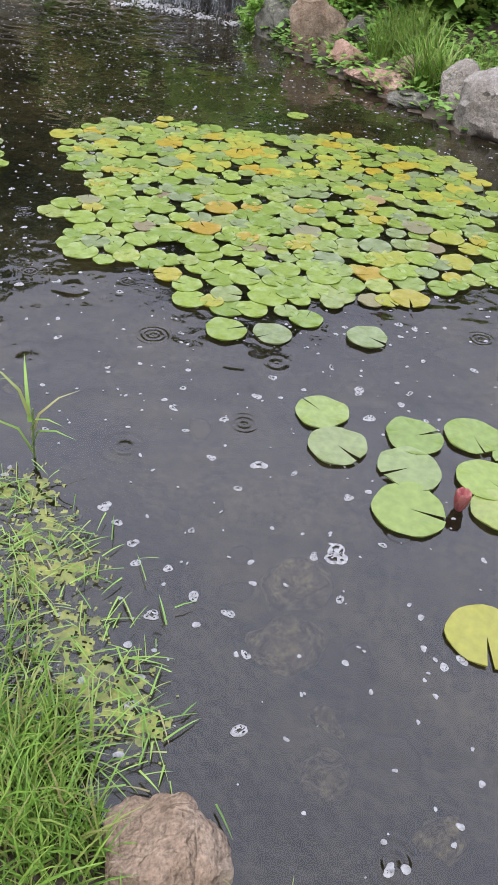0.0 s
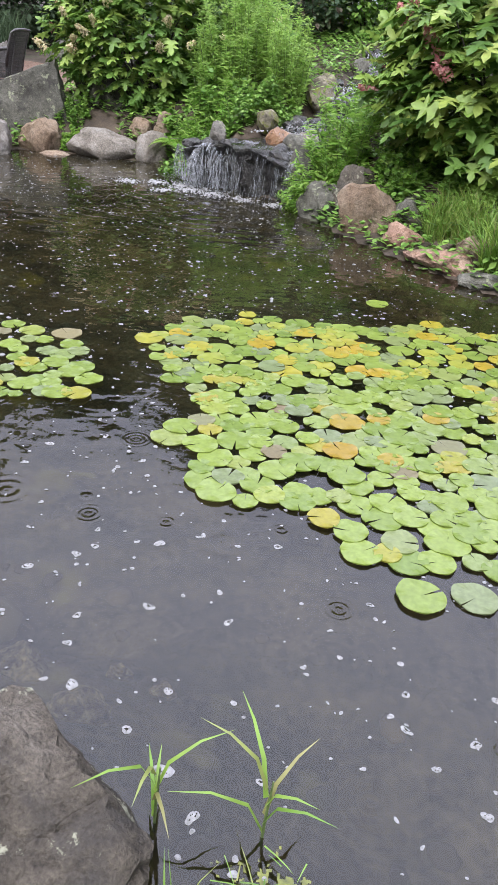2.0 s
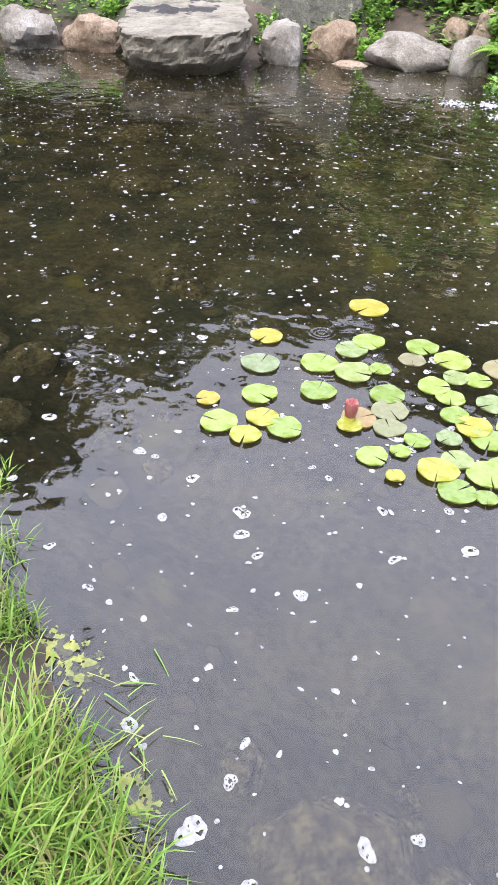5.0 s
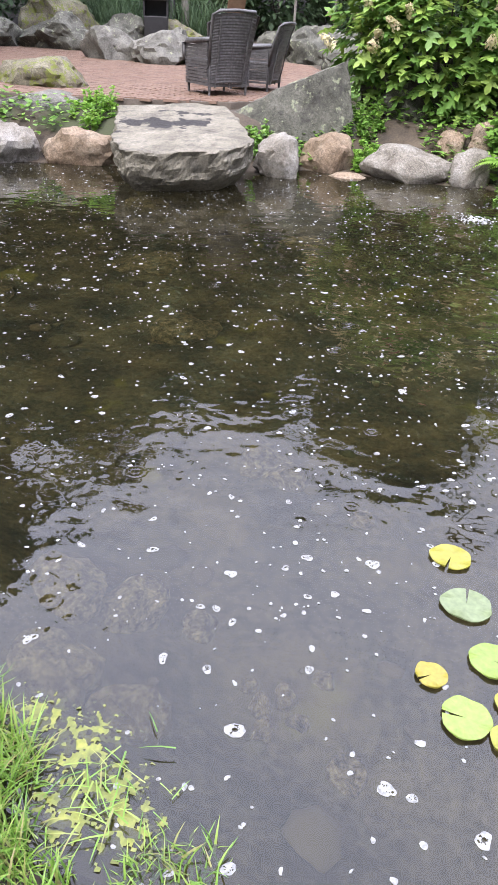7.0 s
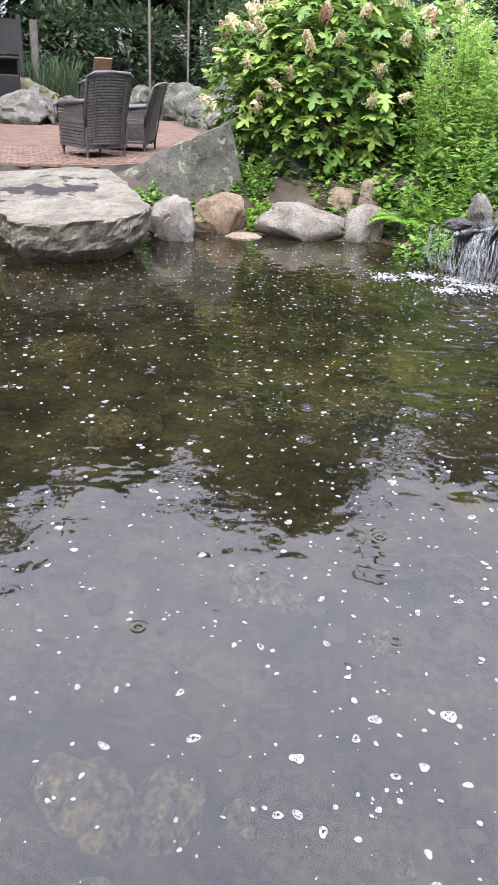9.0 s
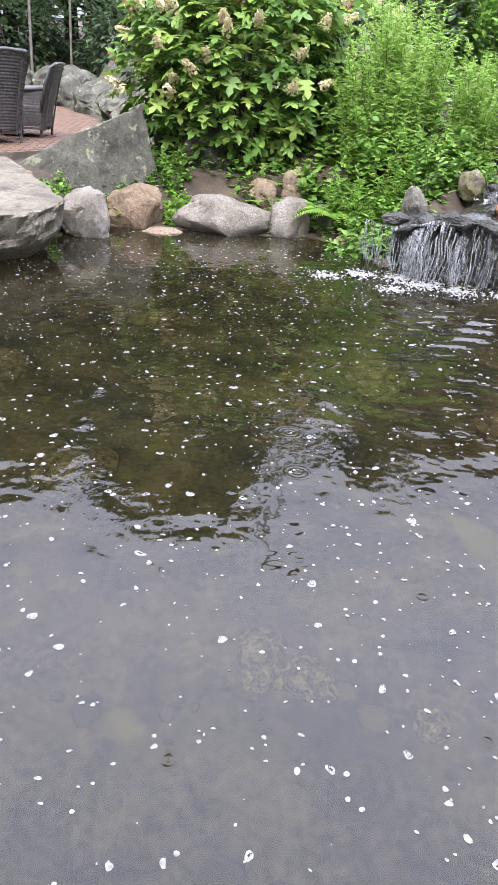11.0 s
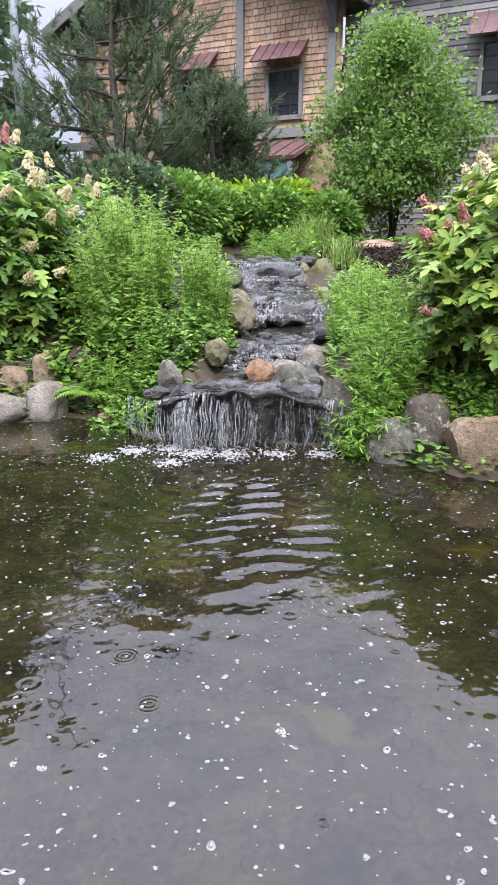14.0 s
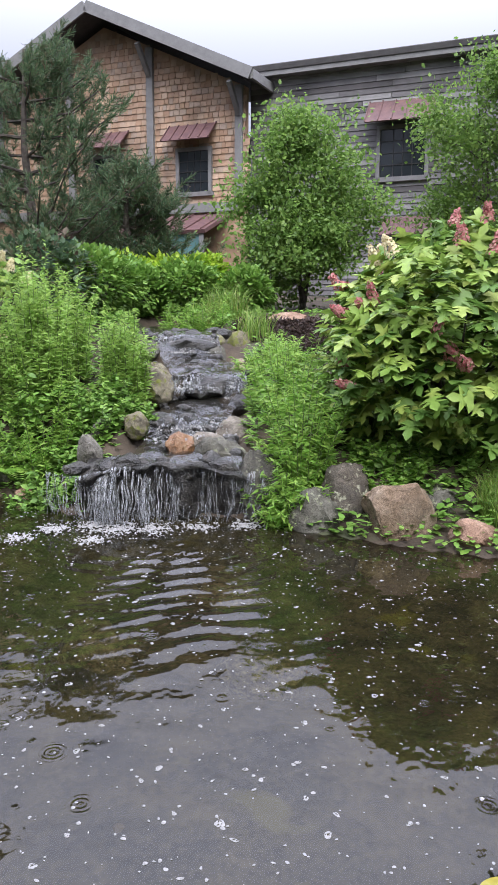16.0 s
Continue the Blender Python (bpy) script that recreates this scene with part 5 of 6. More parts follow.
weeds("broadleaf_clump", "leafy weeds hanging among the bank rocks", 4.4, 6.95, 0.3, 50, 0.12, 0.38, 0.1, 26, M_LANCE, 27, OVAL_V, OVAL_F, 0.4, 0.2)
weeds("broadleaf_clump", "leafy weeds between the stones beside the fall", 2.62, 9.35, 0.36, 70, 0.15, 0.5, 0.11, 28, M_COVER, 28, OVAL_V, OVAL_F, 0.4, 0.1)
weeds("broadleaf_clump", "dark leafy weeds behind the stream stones", 3.15, 9.35, 0.22, 40, 0.12, 0.35, 0.1, 26, M_COVER, 29, OVAL_V, OVAL_F, 0.4, 0.1)
weeds("goldenrod_clump", "leafy green plants in front of the tall weeds", 2.25, 9.65, 0.36, 50, 0.35, 0.75, 0.14, 40, M_LANCE, 30, spread=0.3)
weeds("goldenrod_clump", "green weeds at the head of the cascade", 5.4, 12.1, 0.5, 50, 0.3, 0.65, 0.14, 50, M_LANCE, 19)
weeds("broadleaf_clump", "low leafy weeds under the hydrangea", 4.72, 6.75, 0.36, 50, 0.15, 0.42, 0.09, 30, M_COVER, 20, OVAL_V, OVAL_F)
weeds("broadleaf_clump", "low leafy weeds beside the wedge rock", 0.22, 10.35, 0.22, 30, 0.15, 0.42, 0.09, 26, M_COVER, 21, OVAL_V, OVAL_F)
weeds("broadleaf_clump", "low weeds in front of the wedge rock", -0.75, 9.75, 0.3, 30, 0.08, 0.25, 0.08, 22, M_COVER, 22, OVAL_V, OVAL_F)
weeds("broadleaf_clump", "low green plants between the shore rocks", 0.35, 9.95, 0.22, 26, 0.08, 0.25, 0.09, 20, M_LANCE, 23, OVAL_V, OVAL_F)
weeds("broadleaf_clump", "green weeds beside the stone slab", -2.75, 9.55, 0.26, 30, 0.1, 0.34, 0.09, 22, M_LANCE, 24, OVAL_V, OVAL_F)


def fern(x, y, z, size, seed):
    rng = np.random.default_rng(seed)
    thing = tagged(new("fern"), "bright green fern hanging over the pond edge", "fern")
    thing.location = (x, y, z)
    for f in range(9):
        a, n = rng.uniform(0, 6.28), 16
        t = np.linspace(0.12, 1, n)
        L = size * rng.uniform(0.7, 1.1)
        px = np.stack([np.cos(a) * L * t, np.sin(a) * L * t, L * (0.75 * t - 0.85 * t * t)], -1)
        side = np.array((-math.sin(a), math.cos(a), 0))
        fw = np.array((math.cos(a), math.sin(a), -0.1))
        P, A = np.concatenate([px, px]), np.concatenate([np.tile(side + 0.35 * fw, (n, 1)), np.tile(-side + 0.35 * fw, (n, 1))])
        S = np.tile(L * 0.34 * np.sin(np.pi * (0.15 + 0.83 * t)), 2)
        leaf_object("frond", LANCE_V, LANCE_F, P, A, np.tile((0, 0, 1.0), (2 * n, 1)), S, M_LANCE, thing)


fern(1.88, 9.55, 0.22, 0.42, 1)
fern(1.72, 9.75, 0.25, 0.34, 2)
fern(2.15, 9.6, 0.3, 0.34, 3)


def cover(name, label, n, where, leaf, mat, seed, high=0.08, tv=OVAL_V, tf=OVAL_F):
    """Low leaves strewn over the ground where where() says so."""
    rng = np.random.default_rng(seed)
    x, y = rng.uniform(-5, 9, n * 5), rng.uniform(3.5, 14, n * 5)
    ok = where(x, y, rng)
    x, y = x[ok][:n], y[ok][:n]
    z = land(x, y) + rng.random(len(x)) * high
    a = rng.uniform(0, 6.28, len(x))
    ahead = np.stack([np.cos(a), np.sin(a), rng.uniform(-0.1, 0.7, len(x))], -1)
    return tagged(leaf_object(name, tv, tf, np.stack([x, y, z], -1), ahead, None, leaf * rng.uniform(0.5, 1.2, len(x)), mat), label, "plants", kind="stuff")


def bank_cover(x, y, rng):
    d = -pond_depth(x, y)
    patch = np.array([noise.noise((a * 0.9, b * 0.9, 2)) for a, b in zip(x, y)])
    sd, _ = stream_near(x, y)
    patio = (x < -0.6 - 0.08 * (y - 11)) & (y > 9.9)
    return (d > 0.03) & (d < 6) & ((patch > -0.12) | ((x > 1.6) & (patch > -0.45))) & (sd > 0.6) & ~patio & ~((x > -4.1) & (x < -0.5) & (y > 7.8) & (y < 10.8) & ~((x < -2.45) & (y < 9.5))) & (((x - 6.35) / 1.0) ** 2 + ((y - 10.6) / 1.3) ** 2 > 1)


cover("ground_cover", "low green leafy ground cover between rocks and shrubs", 30000, bank_cover, 0.085, M_COVER, 31, 0.14)


def blades(name, label, spots, mat, seed, tv=BLADE_V, kind="stuff", water=None, category="grass"):
    """Grass: spots of x, y, radius, how many, shortest, longest, lean."""
    rng = np.random.default_rng(seed)
    P, A, U, S = [], [], [], []
    for x, y, rad, n, lo, hi, lean in spots:
        a, k = rng.uniform(0, 6.28, n), np.sqrt(rng.random(n)) * rad
        bx, by = x + np.cos(a) * k, y + np.sin(a) * k
        bz = np.maximum(land(bx, by), -0.03) - 0.01
        P.append(np.stack([bx, by, bz], -1))
        b = rng.uniform(0, 6.28, n)
        A.append(np.stack([np.cos(b) * lean * rng.random(n), np.sin(b) * lean * rng.random(n), np.ones(n)], -1))
        U.append(np.stack([np.cos(b), np.sin(b), 0.2 * np.ones(n)], -1) * -1)
        h = rng.uniform(lo, hi, n)
        S.append(np.stack([rng.uniform(0.0035, 0.0075, n), h, h * 1.3], -1))
    return tagged(leaf_object(name, tv, BLADE_F, np.concatenate(P), np.concatenate(A), np.concatenate(U), np.concatenate(S), mat), label, category, kind=kind)


blades("bank_grass", "tall green grass on the near bank of the pond", [
    (3.76, -0.42, 0.13, 220, 0.08, 0.2, 0.7), (3.96, -0.58, 0.13, 460, 0.08, 0.22, 0.6), (4.1, -0.68, 0.1, 300, 0.08, 0.2, 0.7), (3.5, -0.2, 0.2, 300, 0.06, 0.18, 0.8), (3.38, -0.06, 0.13, 160, 0.06, 0.16, 0.7),
    (3.5, 0.16, 0.06, 40, 0.08, 0.2, 0.6), (3.28, -0.06, 0.12, 160, 0.08, 0.16, 0.7), (4.25, -0.98, 0.2, 500, 0.06, 0.2, 0.8), (4.7, -1.15, 0.25, 300, 0.05, 0.16, 0.8), (2.8, -0.2, 0.25, 600, 0.05, 0.18, 0.8), (2.4, 0.2, 0.2, 300, 0.05, 0.16, 0.8),
    (1.66, 1.08, 0.11, 260, 0.08, 0.22, 0.7), (1.8, 0.98, 0.12, 300, 0.07, 0.2, 0.8), (1.5, 1.22, 0.09, 110, 0.05, 0.15, 0.8), (3.82, -0.14, 0.1, 60, 0.05, 0.15, 0.9), (4.06, -0.5, 0.08, 130, 0.06, 0.2, 0.9), (4.56, -0.74, 0.05, 22, 0.08, 0.18, 0.8),
    (0.4, 2.04, 0.12, 560, 0.06, 0.15, 0.8), (0.5, 1.88, 0.1, 260, 0.05, 0.12, 0.8), (0.28, 2.14, 0.1, 260, 0.06, 0.15, 0.8), (0.15, 1.9, 0.2, 400, 0.04, 0.12, 0.8), (0.64, 1.82, 0.08, 140, 0.04, 0.1, 0.9),
    (1.78, 1.08, 0.1, 240, 0.05, 0.15, 0.8), (1.92, 0.94, 0.1, 260, 0.05, 0.15, 0.8), (1.62, 1.2, 0.08, 140, 0.05, 0.15, 0.8), (1.9, 0.86, 0.09, 320, 0.05, 0.17, 0.7), (2.04, 0.72, 0.09, 320, 0.05, 0.15, 0.7), (2.2, 0.58, 0.08, 240, 0.05, 0.14, 0.8), (1.3, 1.44, 0.11, 300, 0.05, 0.13, 0.8), (1.1, 1.66, 0.12, 300, 0.05, 0.12, 0.8), (0.9, 1.9, 0.12, 260, 0.04, 0.1, 0.8), (1.2, 1.36, 0.14, 300, 0.05, 0.14, 0.8), (3.58, 0.0, 0.09, 70, 0.03, 0.1, 0.9), (3.86, -0.34, 0.09, 110, 0.05, 0.16, 0.9), (3.98, -0.42, 0.08, 120, 0.05, 0.18, 0.9)], M_GRASS, 41)
rng = np.random.default_rng(46)
x, y = rng.uniform(-1.5, 6.0, 90000), rng.uniform(-2.2, 4.0, 90000)
d = -pond_depth(x, y)
ok = (d > 0.03) & (d < 0.75) & (y < 3.4 - 0.9 * x + 0.55) & (rng.random(90000) < 1.1 - d)
x, y = x[ok][:22000], y[ok][:22000]
n = len(x)
b = rng.uniform(0, 6.28, n)
h = rng.uniform(0.025, 0.085, n)
tagged(leaf_object("short_grass", BLADE_V, BLADE_F, np.stack([x, y, np.maximum(land(x, y), -0.02) - 0.01], -1), np.stack([np.cos(b) * 0.8, np.sin(b) * 0.8, np.ones(n)], -1), -np.stack([np.cos(b), np.sin(b), 0 * b], -1), np.stack([rng.uniform(0.003, 0.007, n), h, h * 1.2], -1), M_GRASS), "short green grass along the near bank", "grass", kind="stuff")
blades("iris_clump", "spiky green sedge tuft on the far bank", [(5.08, 5.3, 0.1, 150, 0.25, 0.5, 0.9), (5.2, 5.15, 0.08, 90, 0.2, 0.45, 0.9)], M_GRASS, 42, [(v[0] * 2.2, v[1], v[2]) for v in BLADE_V], "", category="sedge")
blades("bank_grass", "fresh green grass on the far bank", [(4.82, 6.02, 0.22, 1100, 0.12, 0.34, 0.6), (5.0, 5.8, 0.2, 700, 0.1, 0.3, 0.6), (5.4, 5.35, 0.25, 700, 0.08, 0.26, 0.8), (5.7, 5.1, 0.3, 700, 0.06, 0.24, 0.8)], M_GRASS, 43)
blades("tall_grass", "tall pale grass beside the mulch bed", [(5.5, 10.7, 0.25, 220, 0.25, 0.5, 0.5), (5.9, 12.3, 0.4, 400, 0.4, 0.7, 0.5), (9.4, 10.6, 0.6, 1200, 0.6, 1.3, 0.4), (10.3, 10.4, 0.6, 1000, 0.6, 1.3, 0.4)], M_GRASS, 44, [(v[0] * 1.8, v[1], v[2]) for v in BLADE_V])
blades("tall_grass", "clump of tall grass behind the patio", [(-7.4, 21.6, 0.8, 700, 0.7, 1.5, 0.5), (-5.6, 22.4, 0.7, 500, 0.6, 1.4, 0.5)], M_FAR, 45, [(v[0] * 5, v[1], v[2]) for v in BLADE_V])


def reed(x, y, seed, label):
    """A young reed with a few arching leaves."""
    rng = np.random.default_rng(seed)
    n = 6
    b = rng.uniform(0, 6.28, n)
    h = rng.uniform(0.12, 0.24, n)
    z = np.linspace(0.02, 0.16, n)
    A = np.stack([np.cos(b) * 0.8, np.sin(b) * 0.8, np.ones(n)], -1)
    thing = tagged(new("reed"), label, "reed")
    thing.location = (x, y, 0)
    bm = bmesh.new()
    tube(bm, [(0, 0, -0.05), (0.005, 0, 0.08), (0.012, 0.004, 0.18)], [0.004, 0.0035, 0.002], 5)
    part("stem", bm, M_STEM, thing)
    leaf_object("foliage", BLADE_V, BLADE_F, np.stack([np.zeros(n), np.zeros(n), z], -1), A, -np.stack([np.cos(b), np.sin(b), np.zeros(n)], -1), np.stack([np.full(n, 0.012), h, h * 2.2], -1), M_GRASS, thing)


reed(3.68, 0.4, 1, "young bright green reed standing at the water's edge")
reed(3.44, 0.4, 2, "young bright green reed beside the grey boulder")

# algae and drowned grass along the near bank
r = random.Random(21)
lace("algae_mat", "yellow-green algae floating in the shallows", "algae", [(3.72, 0.25, 0.16), (3.93, 0.01, 0.15), (3.85, -0.02, 0.2), (4.14, -0.33, 0.16), (4.2, -0.4, 0.12), (4.06, -0.3, 0.18), (3.98, -0.18, 0.18), (3.66, 0.23, 0.16), (3.8, 0.12, 0.2), (3.6, 0.14, 0.16), (0.46, 2.2, 0.14), (0.58, 2.16, 0.18), (0.69, 2.07, 0.17), (0.76, 2.0, 0.15), (0.62, 2.0, 0.15), (1.46, 1.46, 0.12), (1.54, 1.44, 0.1), (1.8, 1.2, 0.12), (2.0, 1.0, 0.1)], 0.006, 0.62, M_ALGAE, 0.0005, 44, 0.008)
rng = np.random.default_rng(8)
n = 420
c = np.array([(3.8, 0.08), (4.05, -0.25), (3.9, -0.05), (0.7, 2.04), (1.66, 1.28), (4.16, -0.4), (3.66, 0.2)])[rng.integers(0, 7, n)]
p = np.concatenate([c + rng.normal(size=(n, 2)) * 0.085, rng.uniform(0.004, 0.025, (n, 1))], 1)
a = rng.uniform(0, 6.28, n)
L = rng.uniform(0.04, 0.11, n)
tagged(leaf_object("floating_grass", BLADE_V, BLADE_F, p, np.stack([np.cos(a), np.sin(a), rng.uniform(-0.02, 0.06, n)], -1), None, np.stack([rng.uniform(0.002, 0.005, n), L, L * 0.5], -1), M_GRASS), "bent grass blades lying on the shallow water", "grass", kind="stuff")

# stones under water
r = random.Random(31)
for i, (x, y, s) in enumerate([(4.52, 0.4, 0.26), (4.5, 0.16, 0.28), (4.64, -0.1, 0.12), (4.63, -0.3, 0.17), (4.9, -0.4, 0.15), (2.2, 1.28, 0.42), (1.94, 1.42, 0.15), (2.36, 1.52, 0.09), (2.29, 1.5, 0.06), (2.42, 1.42, 0.08), (2.48, 1.3, 0.09), (2.34, 1.37, 0.07),
                               (2.32, 1.6, 0.08), (2.74, 0.9, 0.26), (2.88, 1.04, 0.2), (3.12, 0.86, 0.2), (3.33, 1.06, 0.09), (3.18, 1.1, 0.08), (2.45, 1.38, 0.22), (0.2, 2.82, 0.36), (0.4, 2.88, 0.32), (0.91, 2.69, 0.1), (0.97, 2.75, 0.09), (1.03, 2.67, 0.08), (0.93, 2.6, 0.09), (0.85, 2.76, 0.07),
                               (0.62, 2.96, 0.14), (0.57, 2.42, 0.26), (0.33, 2.46, 0.3), (1.2, 2.54, 0.15), (1.08, 2.86, 0.08), (0.6, 4.0, 0.28), (0.74, 3.9, 0.2), (1.1, 3.7, 0.14),
                               (-1.5, 8.0, 0.5), (0.4, 8.9, 0.5), (-2.6, 7.9, 0.5), (3.6, 6.2, 0.4), (1.5, 6.4, 0.7), (2.2, 5.6, 0.6), (4.3, 5.2, 0.4), (-0.2, 5.2, 0.5), (-0.8, 6.3, 0.6), (-1.6, 5.2, 0.5), (0.2, 7.3, 0.5), (4.6, 4.5, 0.4), (2.6, 6.6, 0.6), (-2.4, 6.6, 0.5)]):
    z = ground_z(x, y)
    rock("sunken_stone", "algae-stained brown stone under the water", x, y, s, s * 0.8, min(0.07 + 0.25 * s, -0.08 - z), M_SUNK, 300 + i, r.uniform(0, 360), z, 0.5, sub=3, blocky=0.3, rough=0.26, group="stones under the water")


n = 420
rng = np.random.default_rng(12)
x, y = rng.uniform(-4.3, 7.0, n * 3), rng.uniform(-1, 9.5, n * 3)
d = pond_depth(x, y)
patch = np.array([noise.noise((a * 0.8, b * 0.8, 6)) for a, b in zip(x, y)])
ok = (d > 0.1) & (patch + 0.5 * (d < 1.2) > 0.05)
x, y = x[ok][:n], y[ok][:n]
PEB_V = [(math.cos(a) * c, math.sin(a) * c, z) for z, c in ((-0.3, 0.8), (0.25, 1.0), (0.6, 0.6)) for a in [k * math.pi / 3.5 for k in range(7)]] + [(0, 0, 0.75)]
PEB_F = [(q * 7 + k, q * 7 + (k + 1) % 7, q * 7 + 7 + (k + 1) % 7, q * 7 + 7 + k) for q in (0, 1) for k in range(7)] + [(14 + k, 14 + (k + 1) % 7, 21) for k in range(7)]
a = rng.uniform(0, 6.28, len(x))
s = rng.gamma(2.0, 0.014, len(x)) + 0.014
peb = leaf_object("pebbles", PEB_V, PEB_F, np.stack([x, y, land(x, y)], -1), np.stack([np.cos(a), np.sin(a), 0 * a], -1), None, np.stack([s, s * rng.uniform(0.6, 1, len(x)), s * 0.7], -1), M_PEBBLE)
tagged(peb, "brown and olive pebbles on the pond bottom", "pebbles", kind="stuff")


# ---- trees ----
def tree(name, label, x, y, foot, height, crown_r, crown_low, leaves, leaf, mat, seed, trunks=1, tv=QUAD_V, tf=QUAD_F):
    rng = np.random.default_rng(seed)
    t = tagged(new(name), label, "tree")
    t.location = (x, y, foot)
    bm = bmesh.new()
    tips = []
    for k in range(trunks):
        a = rng.uniform(0, 6.28)
        lean = 0.0 if trunks == 1 else crown_r * 0.35
        top = np.array((math.cos(a) * lean, math.sin(a) * lean, height * 0.9))
        w = height * (0.022 if trunks == 1 else 0.008)
        pts = [tuple(top * f + np.append(rng.normal(size=2) * height * 0.008, -0.1 if f == 0 else 0)) for f in (0, 0.25, 0.5, 0.75, 1)]
        tube(bm, pts, [w, w * 0.8, w * 0.6, w * 0.35, w * 0.1], 7)
        for _ in range(14 if trunks == 1 else 7):
            f = rng.uniform(crown_low / height, 0.92)
            b = rng.uniform(0, 6.28)
            reach = crown_r * rng.uniform(0.55, 1.0) * math.sin(math.pi * min(1, 0.25 + 0.7 * (f - crown_low / height) / (1 - crown_low / height)))
            s = top * f
            e = s + (math.cos(b) * reach, math.sin(b) * reach, height * rng.uniform(0.03, 0.14))
            m = (s + e) / 2 + (0, 0, height * 0.02)
            tube(bm, [tuple(s), tuple(m), tuple(e)], [w * 0.35, w * 0.2, w * 0.06], 5)
            tips += [e, m * 0.4 + e * 0.6, m]
        tips.append(top)
    part("trunk", bm, M_BARK, t)
    tips = np.array(tips)
    c = tips[rng.integers(0, len(tips), leaves // 30)] + rng.normal(size=(leaves // 30, 3)) * crown_r * 0.16
    p = np.repeat(c, 30, 0) + rng.normal(size=(len(c) * 30, 3)) * crown_r * np.array((0.13, 0.13, 0.08))
    ahead = rng.normal(size=p.shape)
    leaf_object("crown", tv, tf, p, ahead, rng.normal(size=p.shape) * 0.6 + (0, 0, 1), leaf * rng.uniform(0.6, 1.3, len(p)), mat, t)
    return t


tree("small_tree", "bushy bright green tree in front of the building", 8.5, 13.6, 1.75, 3.5, 1.35, 0.25, 24000, 0.085, M_TREE, 1, 6, OVAL_V, OVAL_F)
tree("small_tree", "tall green tree beside the clapboard wing", 13.5, 13.4, 2.0, 5.2, 1.6, 0.5, 20000, 0.09, M_TREE, 2, 4, OVAL_V, OVAL_F)


def pine(x, y, foot, height, seed):
    """A scraggy pine: whorled limbs that turn up, with tufts of needles."""
    rng = np.random.default_rng(seed)
    t = tagged(new("pine_tree"), "dark scraggy pine with brown dead needles inside", "tree")
    t.location = (x, y, foot)
    bm = bmesh.new()
    tube(bm, [(0, 0, -0.2), (0.05, 0, height * 0.3), (-0.05, 0.05, height * 0.65), (0, 0, height)], [0.13, 0.1, 0.06, 0.02], 8)
    C, D = [], []
    for f in np.linspace(0.1, 0.97, 14):
        for _ in range(4):
            a = rng.uniform(0, 6.28)
            L = (1.85 * math.sin(math.pi * (0.18 + 0.8 * f)) ** 0.8 * rng.uniform(0.55, 1.15) + 0.15) * height / 4.6
            s = np.array((0, 0, height * f * 0.97))
            e = s + (math.cos(a) * L, math.sin(a) * L, 0.34 * L)
            m = s + (math.cos(a) * L * 0.55, math.sin(a) * L * 0.55, 0.06 * L)
            tube(bm, [tuple(s), tuple(m), tuple(e)], [0.03, 0.02, 0.008], 5)
            for k in np.linspace(0.2, 1, 6):
                for _ in range(2):
                    C.append(s + (m - s) * k / 0.5 + rng.normal(size=3) * 0.07 if k < 0.5 else m + (e - m) * (k - 0.5) / 0.5 + rng.normal(size=3) * 0.12)
                    D.append((math.cos(a) * 0.45 + rng.normal() * 0.4, math.sin(a) * 0.45 + rng.normal() * 0.4, 0.85))
    part("trunk", bm, M_BARK, t)
    C, D = np.array(C), np.array(D)
    per = 62
    P = np.repeat(C, per, 0) + np.repeat(D, per, 0) * rng.uniform(-0.04, 0.3, (len(C) * per, 1))
    A = np.repeat(D, per, 0) * 0.75 + rng.normal(size=P.shape) * 0.5
    n = len(P)
    S = np.stack([rng.uniform(0.008, 0.014, n), rng.uniform(0.08, 0.16, n), np.full(n, 0.05)], -1)
    leaf_object("needles", QUAD_V, QUAD_F, P, A, rng.normal(size=P.shape), S, M_PINE, t)


pine(4.2, 15.9, 1.6, 4.5, 4)
pine(5.9, 15.5, 1.7, 2.5, 9)

